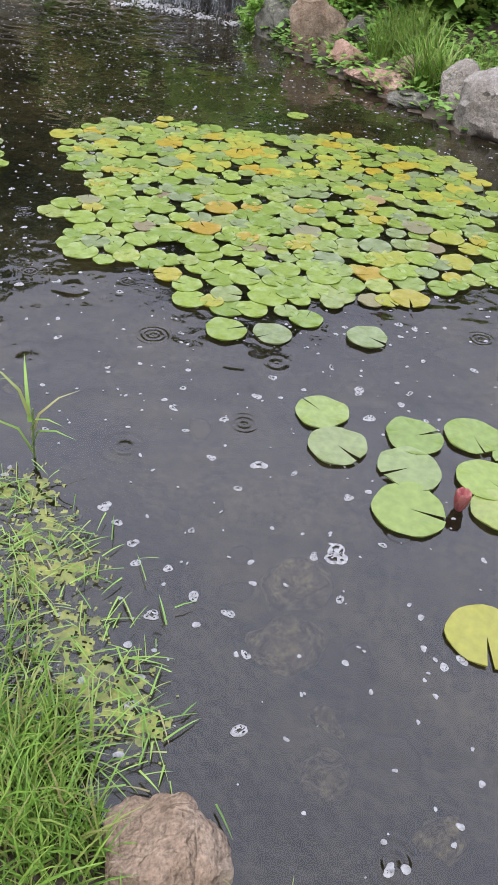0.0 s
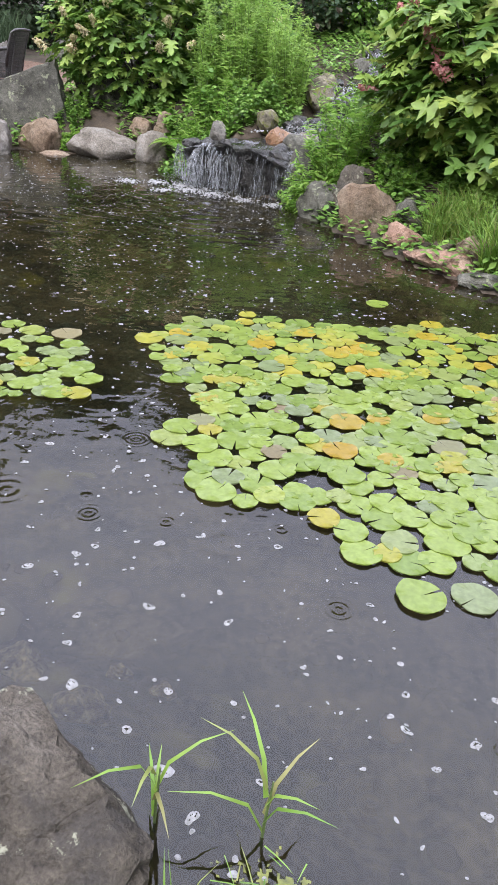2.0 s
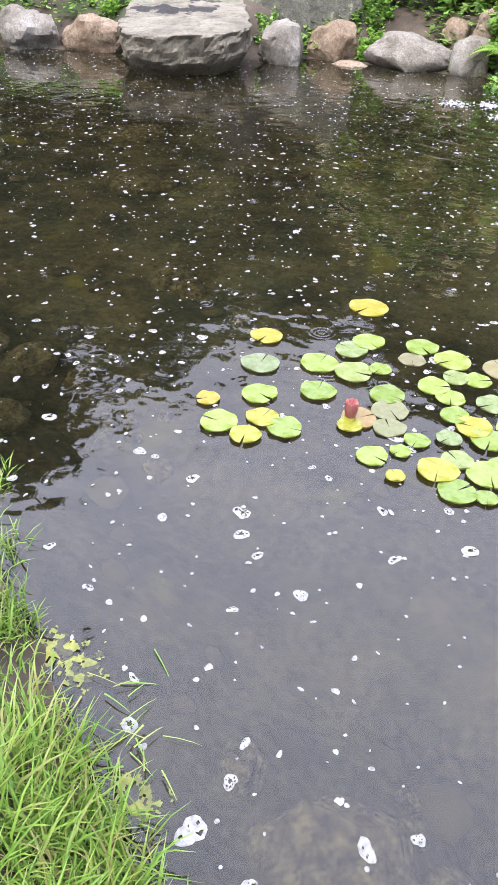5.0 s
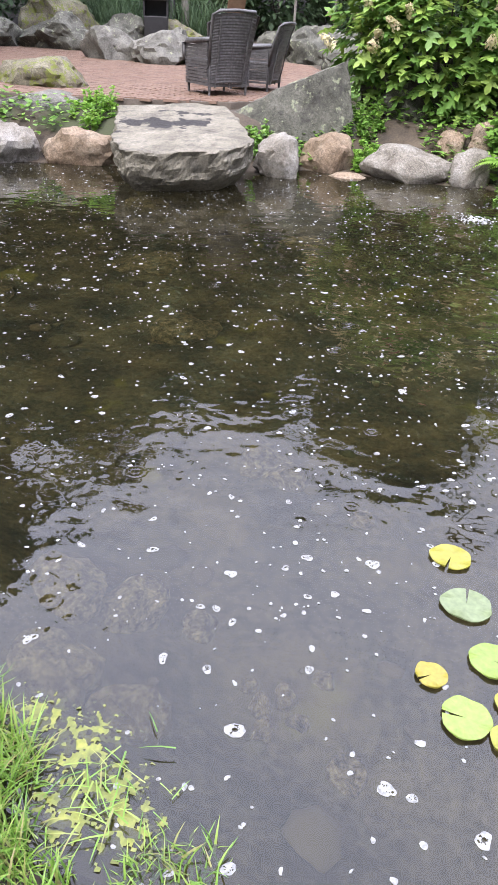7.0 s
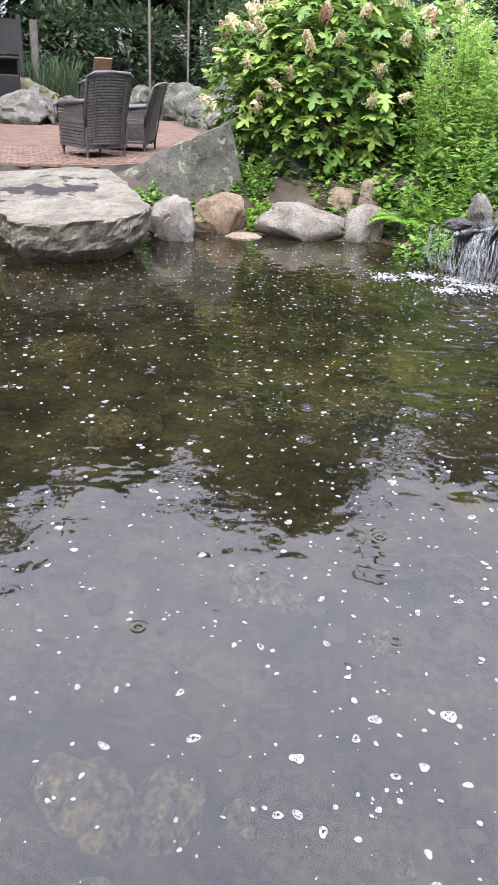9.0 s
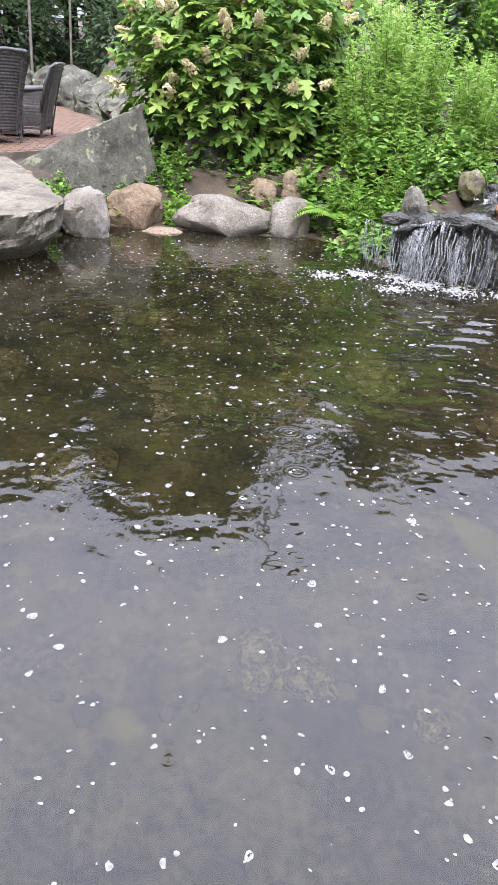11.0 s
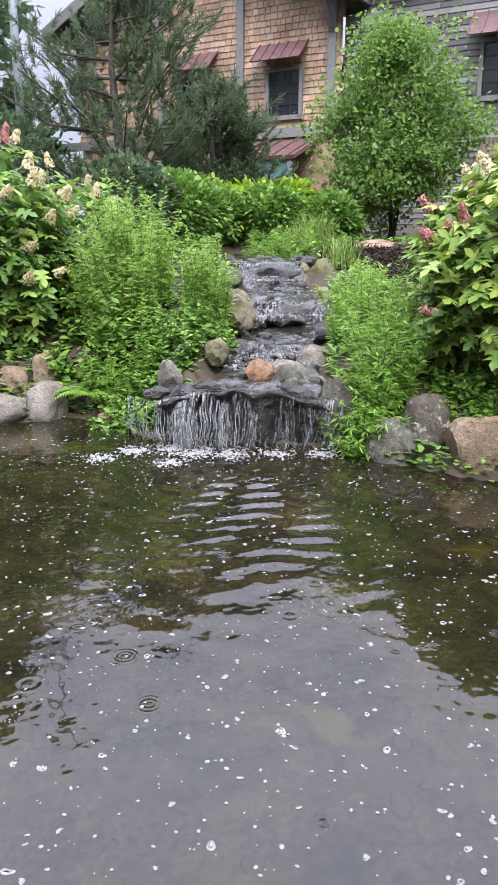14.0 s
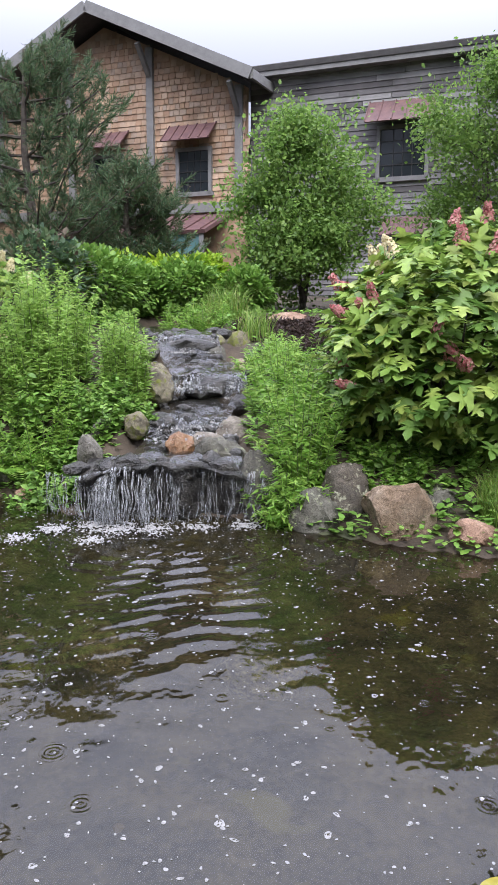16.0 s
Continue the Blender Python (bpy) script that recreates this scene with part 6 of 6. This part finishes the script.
# hedge of pale green shrubs at the head of the stream
for i, (x, y, rx, rz, m) in enumerate([(5.1, 13.6, 0.6, 0.42, M_COVER), (5.9, 13.3, 0.6, 0.45, M_COVER), (6.6, 13.9, 0.5, 0.5, M_HEDGE), (5.2, 14.3, 0.6, 0.5, M_HEDGE), (5.9, 14.4, 0.8, 0.5, M_HEDGE), (6.6, 12.6, 0.45, 0.4, M_COVER), (4.2, 13.0, 0.7, 0.55, M_COVER), (3.4, 12.8, 0.7, 0.65, M_PINE), (6.6, 15.0, 0.8, 0.5, M_HEDGE), (9.1, 12.6, 0.5, 0.22, M_COVER), (10.0, 12.2, 0.7, 0.3, M_COVER)]):
    rng = np.random.default_rng(60 + i)
    foot = ground_z(x, y)
    t = tagged(new("hedge_shrub"), "bright yellow-green leafy hedge shrub" if m is M_HEDGE else "dense green leafy shrub above the cascade", "shrub", "hedge above the cascade")
    t.location = (x, y, foot)
    bm = bmesh.new()
    for _ in range(9):
        a = rng.uniform(0, 6.28)
        tube(bm, [(0, 0, -0.1), (math.cos(a) * rx * 0.4, math.sin(a) * rx * 0.4, rz * 0.8), (math.cos(a) * rx * 0.7, math.sin(a) * rx * 0.7, rz * 1.4)], [0.015, 0.01, 0.004], 5)
    part("stalk", bm, M_BARK, t)["kind"] = "stuff"
    p, d = shell_points(rng, 2600, (rx, rx * 0.8, rz), -0.95, 0.4)
    leaf_object("foliage", OVAL_V, OVAL_F, p + (0, 0, rz * 0.95), d + rng.normal(size=p.shape) * 0.5, d * 0.4 + (0, 0, 1), rng.uniform(0.06, 0.13, len(p)), m, t)

# wood behind the patio and round the garden
kinds = [tree("woodland_tree", "tall dark green tree in the wood behind the garden", *p, 0.6, h, cr, lo, 7000, 0.42, M_FAR, 100 + i) for i, (p, h, cr, lo) in enumerate([((-4.5, 33), 15, 4.2, 3.0), ((-10.5, 26), 16, 4.2, 2.2), ((1.3, 31), 16.5, 4.6, 2.0)])]
for i, (x, y, s) in enumerate([(-8, 36, 1.05), (-13.5, 31, 1.0), (-0.6, 37, 1.1), (-2.2, 30.0, 0.7), (-15, 24, 0.95), (-12, 17, 0.9), (-15.5, 11, 1.05), (-12.5, 5, 0.95), (-17, 37, 1.2), (-3.0, 42, 1.0), (-6.5, 40, 1.0), (-9.5, 42, 1.1), (-3.6, 36, 0.9), (2.8, 26, 0.6),
                                    (-6.2, 29.5, 0.8), (-20, 28, 1.1), (-11, -3, 0.9), (13, -8, 0.9), (17, 3, 1.0), (16, 8, 0.9), (2, -13, 0.8), (-5, -12, 0.9), (-16, -8, 1.0)]):
    copy_thing(kinds[i % 3], pose(x, y, ground_z(x, y) - 0.1, 0, 0, i * 77) @ Matrix.Diagonal((s, s, s, 1)))
for i, (x, y, s) in enumerate([(-4.2, 26.5, 1.5), (-0.5, 24.2, 1.6), (-7.5, 27.5, 1.3), (1.8, 22.0, 1.5), (-10.0, 23.5, 1.6), (-2.2, 29.0, 1.8), (2.8, 18.5, 1.4), (-12.0, 21.0, 1.6), (1.2, 17.0, 1.0), (-9.0, 25.5, 1.8), (-6.0, 25.0, 1.5)]):
    rng = np.random.default_rng(160 + i)
    t = tagged(new("understory_bush"), "dark green bush at the edge of the wood", "shrub", "bushes at the wood's edge")
    t.location = (x, y, ground_z(x, y))
    bm = bmesh.new()
    for _ in range(7):
        a = rng.uniform(0, 6.28)
        tube(bm, [(0, 0, -0.2), (math.cos(a) * s * 0.3, math.sin(a) * s * 0.3, s * 0.6), (math.cos(a) * s * 0.6, math.sin(a) * s * 0.6, s * 1.2)], [0.03, 0.02, 0.008], 5)
    part("stalk", bm, M_BARK, t)["kind"] = "stuff"
    p, d = shell_points(rng, 2200, (s, s, s * 0.85), -0.95, 0.4)
    leaf_object("foliage", OVAL_V, OVAL_F, p + (0, 0, s * 0.8), d + rng.normal(size=p.shape) * 0.5, None, rng.uniform(0.12, 0.26, len(p)), M_FAR, t)


# ---- the brick patio and what stands on it ----
def wicker_chair(label):
    """A high-backed woven armchair, facing +y, its back to -y."""
    c = tagged(new("wicker_armchair"), label, "chair", "chairs on the patio")
    bm = bmesh.new()
    box(bm, 0, 0.02, 0.4, 0.56, 0.54, 0.09, bevel=0.02)
    part("seat", bm, M_WICKER, c)
    bm = bmesh.new()
    rows, cols = 48, 14
    grid = []
    for j in range(rows + 1):
        h = j / rows
        row = []
        for i in range(cols + 1):
            s = 2 * i / cols - 1
            w = 0.26 + 0.05 * h
            y = -0.25 - 0.17 * h ** 1.4 + 0.05 * (1 - s * s) * -1
            row.append((s * w, y + 0.0025 * (-1) ** j, 0.16 + 0.86 * h - 0.03 * abs(s) ** 3))
        grid.append(row)
    front = [[bm.verts.new(p) for p in row] for row in grid]
    rear = [[bm.verts.new((p[0], p[1] - 0.03, p[2])) for p in row] for row in grid]
    for j in range(rows):
        for i in range(cols):
            bm.faces.new((front[j][i], front[j][i + 1], front[j + 1][i + 1], front[j + 1][i]))
            bm.faces.new((rear[j][i + 1], rear[j][i], rear[j + 1][i], rear[j + 1][i + 1]))
    for a in (0, rows):
        for i in range(cols):
            bm.faces.new((front[a][i], rear[a][i], rear[a][i + 1], front[a][i + 1]) if a == 0 else (front[a][i + 1], rear[a][i + 1], rear[a][i], front[a][i]))
    part("backrest", bm, M_WICKER, c, "woven dark resin back")
    bm = bmesh.new()
    pts = [(-0.27, -0.26, 0.3), (-0.3, -0.36, 0.75), (-0.32, -0.44, 0.99), (-0.25, -0.48, 1.04), (0, -0.5, 1.05), (0.25, -0.48, 1.04), (0.32, -0.44, 0.99), (0.3, -0.36, 0.75), (0.27, -0.26, 0.3)]
    tube(bm, pts, [0.022] * len(pts), 8)
    part("back_rim", bm, M_WICKER, c, smooth=True)
    bm = bmesh.new()
    for k in (-0.2, 0.0, 0.2):
        tube(bm, [(k, -0.3, 0.1), (k, -0.37, 0.5), (k * 1.1, -0.47, 1.02)], [0.01] * 3, 6)
    part("back_ribs", bm, M_WICKER, c)
    for sx in (-1, 1):
        bm = bmesh.new()
        tube(bm, [(sx * 0.29, -0.34, 0.7), (sx * 0.32, -0.1, 0.68), (sx * 0.33, 0.2, 0.66), (sx * 0.33, 0.31, 0.62), (sx * 0.32, 0.32, 0.4)], [0.03, 0.034, 0.036, 0.032, 0.022], 8)
        arm = part("armrest", bm, M_WICKER, c, smooth=True)
        bm = bmesh.new()
        for k in range(13):
            box(bm, sx * 0.305, 0.0, 0.14 + 0.042 * k, 0.02, 0.58, 0.034)
        part("side_weave", bm, M_WICKER, arm)
    for name, cy, sy in (("front_apron", 0.3, 0.02), ("rear_apron", -0.29, 0.02)):
        bm = bmesh.new()
        for k in range(5):
            box(bm, 0, cy, 0.13 + 0.05 * k, 0.56, sy, 0.036)
        part(name, bm, M_WICKER, c)
    for x in (-0.27, 0.27):
        for y in (-0.28, 0.28):
            bm = bmesh.new()
            tube(bm, [(x, y, 0), (x, y, 0.12), (x, y, 0.42)], [0.016, 0.02, 0.022], 7)
            part("leg", bm, M_WICKER, c)
    return c


PZ = 0.575
chair = wicker_chair("dark woven resin armchair standing on the brick patio")
chair.matrix_world = pose(-1.77, 11.17, PZ, 0, 0, 46) @ Matrix.Diagonal((0.96, 0.96, 0.88, 1))
for x, y, rz in ((-1.5, 12.1, 84), (-2.05, 12.35, 30)):
    copy_thing(chair, pose(x, y, PZ, 0, 0, rz) @ Matrix.Diagonal((0.96, 0.96, 0.88, 1)))
bm = bmesh.new()
box(bm, 0, 0, 0, 0.26, 0.025, 0.24, rx=0.5, rz=0.5, bevel=0.008)
o = part("wooden_board", bm, M_WARMWOOD, None)
o.location = (-2.1, 13.2, PZ + 0.98)
tagged(o, "pinkish wooden chair back beyond the armchairs", "chair back")


def bin_thing():
    b = tagged(new("litter_bin"), "dark brown square litter bin with a hooded top", "litter bin")
    b.matrix_world = pose(-6.1, 20.6, ground_z(-6.1, 20.6), 0, 0, 18) @ Matrix.Diagonal((0.8, 0.8, 0.86, 1))
    bm = bmesh.new()
    box(bm, 0, 0, 0.45, 0.72, 0.72, 0.9, bevel=0.03)
    part("body", bm, M_DARKMETAL, b)
    bm = bmesh.new()
    box(bm, 0, 0, 1.3, 0.78, 0.78, 0.07, bevel=0.02)
    box(bm, 0, 0.33, 1.08, 0.74, 0.05, 0.4)
    part("hood", bm, M_DARKMETAL, b)
    for x in (-0.34, 0.34):
        bm = bmesh.new()
        box(bm, x, 0, 1.08, 0.05, 0.7, 0.38)
        part("hood_side", bm, M_DARKMETAL, b)


bin_thing()
bm = bmesh.new()
for x in (-0.55, 0.55):
    box(bm, x, 0, 1.0, 0.1, 0.1, 2.0)
box(bm, 0, 0, 1.5, 1.0, 0.03, 0.8)
o = part("notice_board", bm, M_ROOFDARK, None)
o.location = (-7.0, 22.8, ground_z(-7, 22.8))
tagged(o, "grey board on two posts behind the patio", "sign")
bm = bmesh.new()
tube(bm, [(0, 0, -0.1), (0, 0, 1.0), (0.01, 0, 1.9)], [0.11, 0.1, 0.1], 9)
o = part("wooden_post", bm, M_WOOD, None)
o.location = (-5.9, 22.2, ground_z(-5.9, 22.2))
tagged(o, "short weathered wooden post behind the patio", "post")
for x, y, h in ((-2.9, 21.5, 4.5), (-2.3, 24.0, 5.0)):
    bm = bmesh.new()
    tube(bm, [(0, 0, -0.2), (0.02, 0, h * 0.5), (0.05, 0.02, h)], [0.035, 0.03, 0.028], 8)
    o = part("metal_pole", bm, M_WOOD, None)
    o.location = (x, y, ground_z(x, y))
    tagged(o, "thin pale grey pole at the edge of the wood", "pole")

# ---- street lamp ----
lamp = tagged(new("street_lamp"), "tall galvanised lamp post behind the pines", "lamp post")
lamp.location = (3.02, 18.4, ground_z(3.02, 18.4))
bm = bmesh.new()
tube(bm, [(0, 0, -0.3), (0, 0, 4), (0, 0, 8.5)], [0.09, 0.08, 0.07], 10)
part("pole", bm, M_LAMP, lamp, smooth=True)
bm = bmesh.new()
box(bm, 0.4, 0, 8.55, 1.0, 0.3, 0.12, bevel=0.03)
part("lamp_head", bm, M_LAMP, lamp)


# ---- the building above the garden ----
def building():
    """A shingled gable and a clapboard wing in one line; local x runs along the front, y away from the viewer."""
    b = tagged(new("barn_building"), "shingled gable building with a grey clapboard wing and rusty awnings", "building")
    b.matrix_world = pose(10.36, 23.2, 0, 0, 0, math.degrees(math.atan2(-0.835, 0.55)))
    apex_x, apex_z, eave, slope = -1.79, 10.14, 4.88, 0.455
    base = 1.2
    # gable wall with its thickness
    left, right = apex_x - eave + 0.35, 2.75
    bm = bmesh.new()
    outline = [(left, base), (right, base), (right, apex_z - (right - apex_x) * slope - 0.25), (apex_x, apex_z - 0.25), (left, apex_z - (apex_x - left) * slope - 0.25)]
    f0 = [bm.verts.new((x, 0.0, z)) for x, z in outline]
    f1 = [bm.verts.new((x, 0.3, z)) for x, z in outline]
    bm.faces.new(f0)
    bm.faces.new(f1[::-1])
    for i in range(5):
        bm.faces.new((f0[i], f0[(i + 1) % 5], f1[(i + 1) % 5], f1[i])[::-1])
    part("gable_wall", bm, M_SHINGLE, b)
    # shingles, each its own wedge
    r = random.Random(4)
    verts, faces = [], []
    z = 4.75
    while z < apex_z - 0.35:
        half = min((apex_z - 0.3 - z - 0.17) / slope, 9)
        x = max(left, apex_x - half) + r.uniform(-0.1, 0)
        end = min(right, apex_x + half)
        while x < end:
            w = r.uniform(0.11, 0.24)
            k = len(verts)
            dz = r.uniform(-0.008, 0.008)
            for px, py, pz in ((x, -0.034, z + dz), (x + w - 0.008, -0.034, z + dz), (x + w - 0.008, -0.006, z + 0.19), (x, -0.006, z + 0.19), (x, 0.0, z + dz), (x + w - 0.008, 0.0, z + dz)):
                verts.append((px, py, pz))
            faces += [(k, k + 1, k + 2, k + 3), (k + 4, k + 5, k + 1, k), (k, k + 3, k + 4), (k + 1, k + 5, k + 2)]
            x += w
        z += 0.165
    o = obj("shingles", mesh_from("shingles", verts, faces, M_SHINGLE), b, label="orange-brown cedar shingles")
    o["kind"] = "stuff"
    # the wing: clapboards
    bm = bmesh.new()
    box(bm, 9.3, 0.75, 4.7, 13.2, 0.3, 7.0)
    part("wing_wall", bm, M_CLAP, b)
    r = random.Random(9)
    z = 2.0
    while z < 8.05:
        x = 2.7
        while x < 15.5:
            w = r.uniform(2.5, 4.5)
            bm = bmesh.new()
            box(bm, x + w / 2, 0.572, z + 0.08, w - 0.012, 0.02, 0.17, rx=-0.14)
            part("clapboard", bm, M_CLAP, b)
            x += w
        z += 0.15
    bm = bmesh.new()
    box(bm, 9.3, 0.5, 8.22, 13.4, 0.5, 0.3)
    part("fascia", bm, M_TRIM, b)
    bm = bmesh.new()
    box(bm, 9.3, 3.5, 8.6, 13.6, 6.6, 0.14, rx=0.1)
    part("wing_roof", bm, M_ROOFDARK, b)
    # gable roof planes and barge boards
    for sgn in (-1, 1):
        L = eave + 0.25
        run = L / math.cos(math.atan(slope))
        bm = bmesh.new()
        box(bm, apex_x + sgn * L / 2, 3.4, apex_z - L / 2 * slope + 0.05, run, 8.6, 0.16, ry=sgn * math.atan(slope))
        part("roof", bm, M_ROOFDARK, b)
        bm = bmesh.new()
        box(bm, apex_x + sgn * L / 2, -0.93, apex_z - L / 2 * slope + 0.03, run, 0.06, 0.3, ry=sgn * math.atan(slope))
        part("barge_board", bm, M_TRIM, b)
        bm = bmesh.new()
        box(bm, apex_x + sgn * (L + 0.02), 3.3, apex_z - L * slope + 0.02, 0.08, 8.4, 0.24)
        part("gutter", bm, M_TRIM, b)
    for x in (-5.8, -3.05, -0.22, 2.62):
        top = apex_z - abs(x - apex_x) * slope - 0.3
        bm = bmesh.new()
        box(bm, x, -0.05, (top + 4.5) / 2, 0.22, 0.13, top - 4.5)
        post = part("post", bm, M_TRIM, b)
        bm = bmesh.new()
        box(bm, x, -0.42, top - 0.42, 0.12, 0.95, 0.12, rx=-0.85)
        part("bracket", bm, M_TRIM, post)
    bm = bmesh.new()
    box(bm, -2.4, -0.04, 4.62, 10.2, 0.12, 0.26)
    part("belt_board", bm, M_TRIM, b)

    def awning(cx, front, top_z, wide, deep, drop):
        bm = bmesh.new()
        a = math.atan2(drop, deep)
        box(bm, cx, front - deep / 2, top_z - drop / 2, wide, math.hypot(deep, drop), 0.03, rx=a)
        sheet = part("awning", bm, M_RUST, b, "rusty brown metal awning")
        for k in range(6):
            bm = bmesh.new()
            box(bm, cx + wide * (k / 5 - 0.5), front - deep / 2, top_z - drop / 2 + 0.03, 0.03, math.hypot(deep, drop), 0.04, rx=a)
            part("rib", bm, M_RUST, sheet)

    def window(cx, front, z0, z1, wide):
        bm = bmesh.new()
        box(bm, cx, front - 0.01, (z0 + z1) / 2, wide - 0.16, 0.03, z1 - z0 - 0.16)
        pane = part("window", bm, M_GLASS, b, "dark window panes")
        for name, x, z, sx, sz in (("frame_side", cx - wide / 2 + 0.05, (z0 + z1) / 2, 0.1, z1 - z0), ("frame_side", cx + wide / 2 - 0.05, (z0 + z1) / 2, 0.1, z1 - z0), ("frame_head", cx, z1 - 0.05, wide - 0.2, 0.1), ("sill", cx, z0 + 0.03, wide + 0.1, 0.12)):
            bm = bmesh.new()
            box(bm, x, front - 0.03, z, sx, 0.12, sz)
            part(name, bm, M_TRIM, pane)
        for k in (-1, 0, 1):
            bm = bmesh.new()
            box(bm, cx + k * wide / 5.5, front - 0.03, (z0 + z1) / 2, 0.022, 0.025, z1 - z0 - 0.2)
            part("glazing_bar", bm, M_DARKMETAL, pane)
        for k in (-1, 0, 1):
            bm = bmesh.new()
            box(bm, cx, front - 0.034, (z0 + z1) / 2 + k * (z1 - z0) / 4.6, wide - 0.2, 0.025, 0.022)
            part("glazing_bar", bm, M_DARKMETAL, pane)

    window(1.2, -0.03, 4.98, 6.3, 1.15)
    awning(1.15, -0.03, 6.92, 1.5, 0.55, 0.5)
    window(-1.75, -0.03, 4.98, 6.3, 1.15)
    awning(-1.75, -0.03, 6.92, 1.5, 0.55, 0.5)
    window(7.1, 0.56, 5.15, 6.55, 1.4)
    awning(7.05, 0.56, 7.16, 1.75, 0.55, 0.6)
    window(7.5, 0.56, 2.4, 3.6, 1.2)
    awning(7.45, 0.56, 4.2, 1.6, 0.55, 0.5)
    # lean-to below the gable
    bm = bmesh.new()
    box(bm, -1.0, -0.75, 4.12, 6.6, 1.75, 0.1, rx=0.36)
    sheet = part("lean_to_roof", bm, M_RUST, b, "rusty red metal lean-to roof")
    for k in range(14):
        bm = bmesh.new()
        box(bm, -4.2 + k * 0.49, -0.75, 4.19, 0.03, 1.75, 0.05, rx=0.36)
        part("rib", bm, M_RUST, sheet)
    bm = bmesh.new()
    box(bm, -1.0, -1.4, 2.5, 6.3, 0.12, 2.5)
    part("lean_to_wall", bm, M_TEAL, b, "teal painted boards")
    for x in (-4.1, 0.2, 2.15):
        bm = bmesh.new()
        box(bm, x, -1.48, 2.5, 0.14, 0.05, 2.6)
        part("corner_board", bm, M_TRIM, b)
    # back and sides close it
    bm = bmesh.new()
    box(bm, 4.0, 7.6, 4.5, 24.0, 0.3, 7.4)
    part("rear_wall", bm, M_CLAP, b)
    bm = bmesh.new()
    box(bm, left + 0.15, 4.0, 4.3, 0.3, 7.2, 6.4)
    part("side_wall", bm, M_SHINGLE, b)


building()

# mulch bed with a flat stone
rng = np.random.default_rng(77)
n = 5000
a, k = rng.uniform(0, 6.28, n), np.sqrt(rng.random(n))
x, y = 6.35 + np.cos(a) * k * 0.95, 10.6 + np.sin(a) * k * 1.25
z = land(x, y) + 0.02 + rng.random(n) * 0.03
ah = rng.normal(size=(n, 3)) * (1, 1, 0.35)
tagged(leaf_object("mulch_chips", [(-0.2, 0, 0), (0.2, 0, 0), (0.16, 1, 0.05), (-0.16, 1, 0.05), (0, 0.5, -0.2)], [(0, 1, 2, 3), (0, 4, 1), (1, 4, 2), (2, 4, 3), (3, 4, 0)], np.stack([x, y, z], -1), ah, None, rng.uniform(0.03, 0.09, n), M_MULCH), "dark brown bark mulch chips on the sloping bed", "mulch", kind="stuff")
rock("flat_stone", "flat pinkish stone at the top of the mulch bed", 6.6, 11.45, 0.75, 0.5, 0.14, M_PINK, 95, 10, None, 0.4, blocky=0.5)

# bricks of the patio, last: the nearest as single pieces, the rest joined
patio = tagged(new("patio_floor"), "red brick patio in running bond, wet with rain", "floor", kind="structure")
bm = bmesh.new()
edge = [(-9.5, 9.6), (-3.3, 9.65), (-2.6, 9.85), (-1.35, 10.35), (-0.7, 11.2), (-0.5, 12.6), (-1.0, 15.5), (-2.0, 18.5), (-4.0, 20.5), (-7.0, 20.0), (-10.5, 18.2), (-12.0, 13.0)]
lo = [bm.verts.new((x, y, PZ - 0.4)) for x, y in edge]
hi = [bm.verts.new((x, y, PZ - 0.012)) for x, y in edge]
bm.faces.new(hi)
bm.faces.new(lo[::-1])
for i in range(len(edge)):
    j = (i + 1) % len(edge)
    bm.faces.new((lo[i], lo[j], hi[j], hi[i]))
part("bedding", bm, M_JOINT, patio)
BV = [(-0.5, -0.5, -1), (0.5, -0.5, -1), (0.5, 0.5, -1), (-0.5, 0.5, -1), (-0.46, -0.44, 0), (0.46, -0.44, 0), (0.46, 0.44, 0), (-0.46, 0.44, 0)]
BF = [(4, 5, 6, 7), (0, 1, 5, 4), (1, 2, 6, 5), (2, 3, 7, 6), (3, 0, 4, 7)]
brick_me = mesh_from("brick", [(x * 0.196, y * 0.096, z * 0.03) for x, y, z in BV], BF, M_BRICK)
spots = []
row, y = 0, 9.6
while y < 20.5:
    x = -11.5 + (row % 2) * 0.1
    while x < -0.4:
        if in_poly(x, y, edge):
            spots.append((x, y))
        x += 0.2
    y += 0.1
    row += 1
spots.sort(key=lambda p: (p[0] + 2.2) ** 2 + ((p[1] - 10.6) * 1.6) ** 2)
br = random.Random(6)
for x, y in spots[:300]:
    o = new("brick", brick_me)
    o.parent = patio
    o.location = (x, y, PZ + br.uniform(-0.002, 0.002))
    o.rotation_euler = (br.gauss(0, 0.006), br.gauss(0, 0.006), br.gauss(0, 0.008))
rest = np.array(spots[300:])
rng = np.random.default_rng(9)
n = len(rest)
o = obj("bricks", scatter_mesh("bricks", BV, BF, np.column_stack([rest, PZ + rng.uniform(-0.002, 0.002, n)]), np.tile(np.eye(3), (n, 1, 1)), np.tile((0.196, 0.096, 0.03), (n, 1)), M_BRICK), patio)
o["kind"] = "stuff"
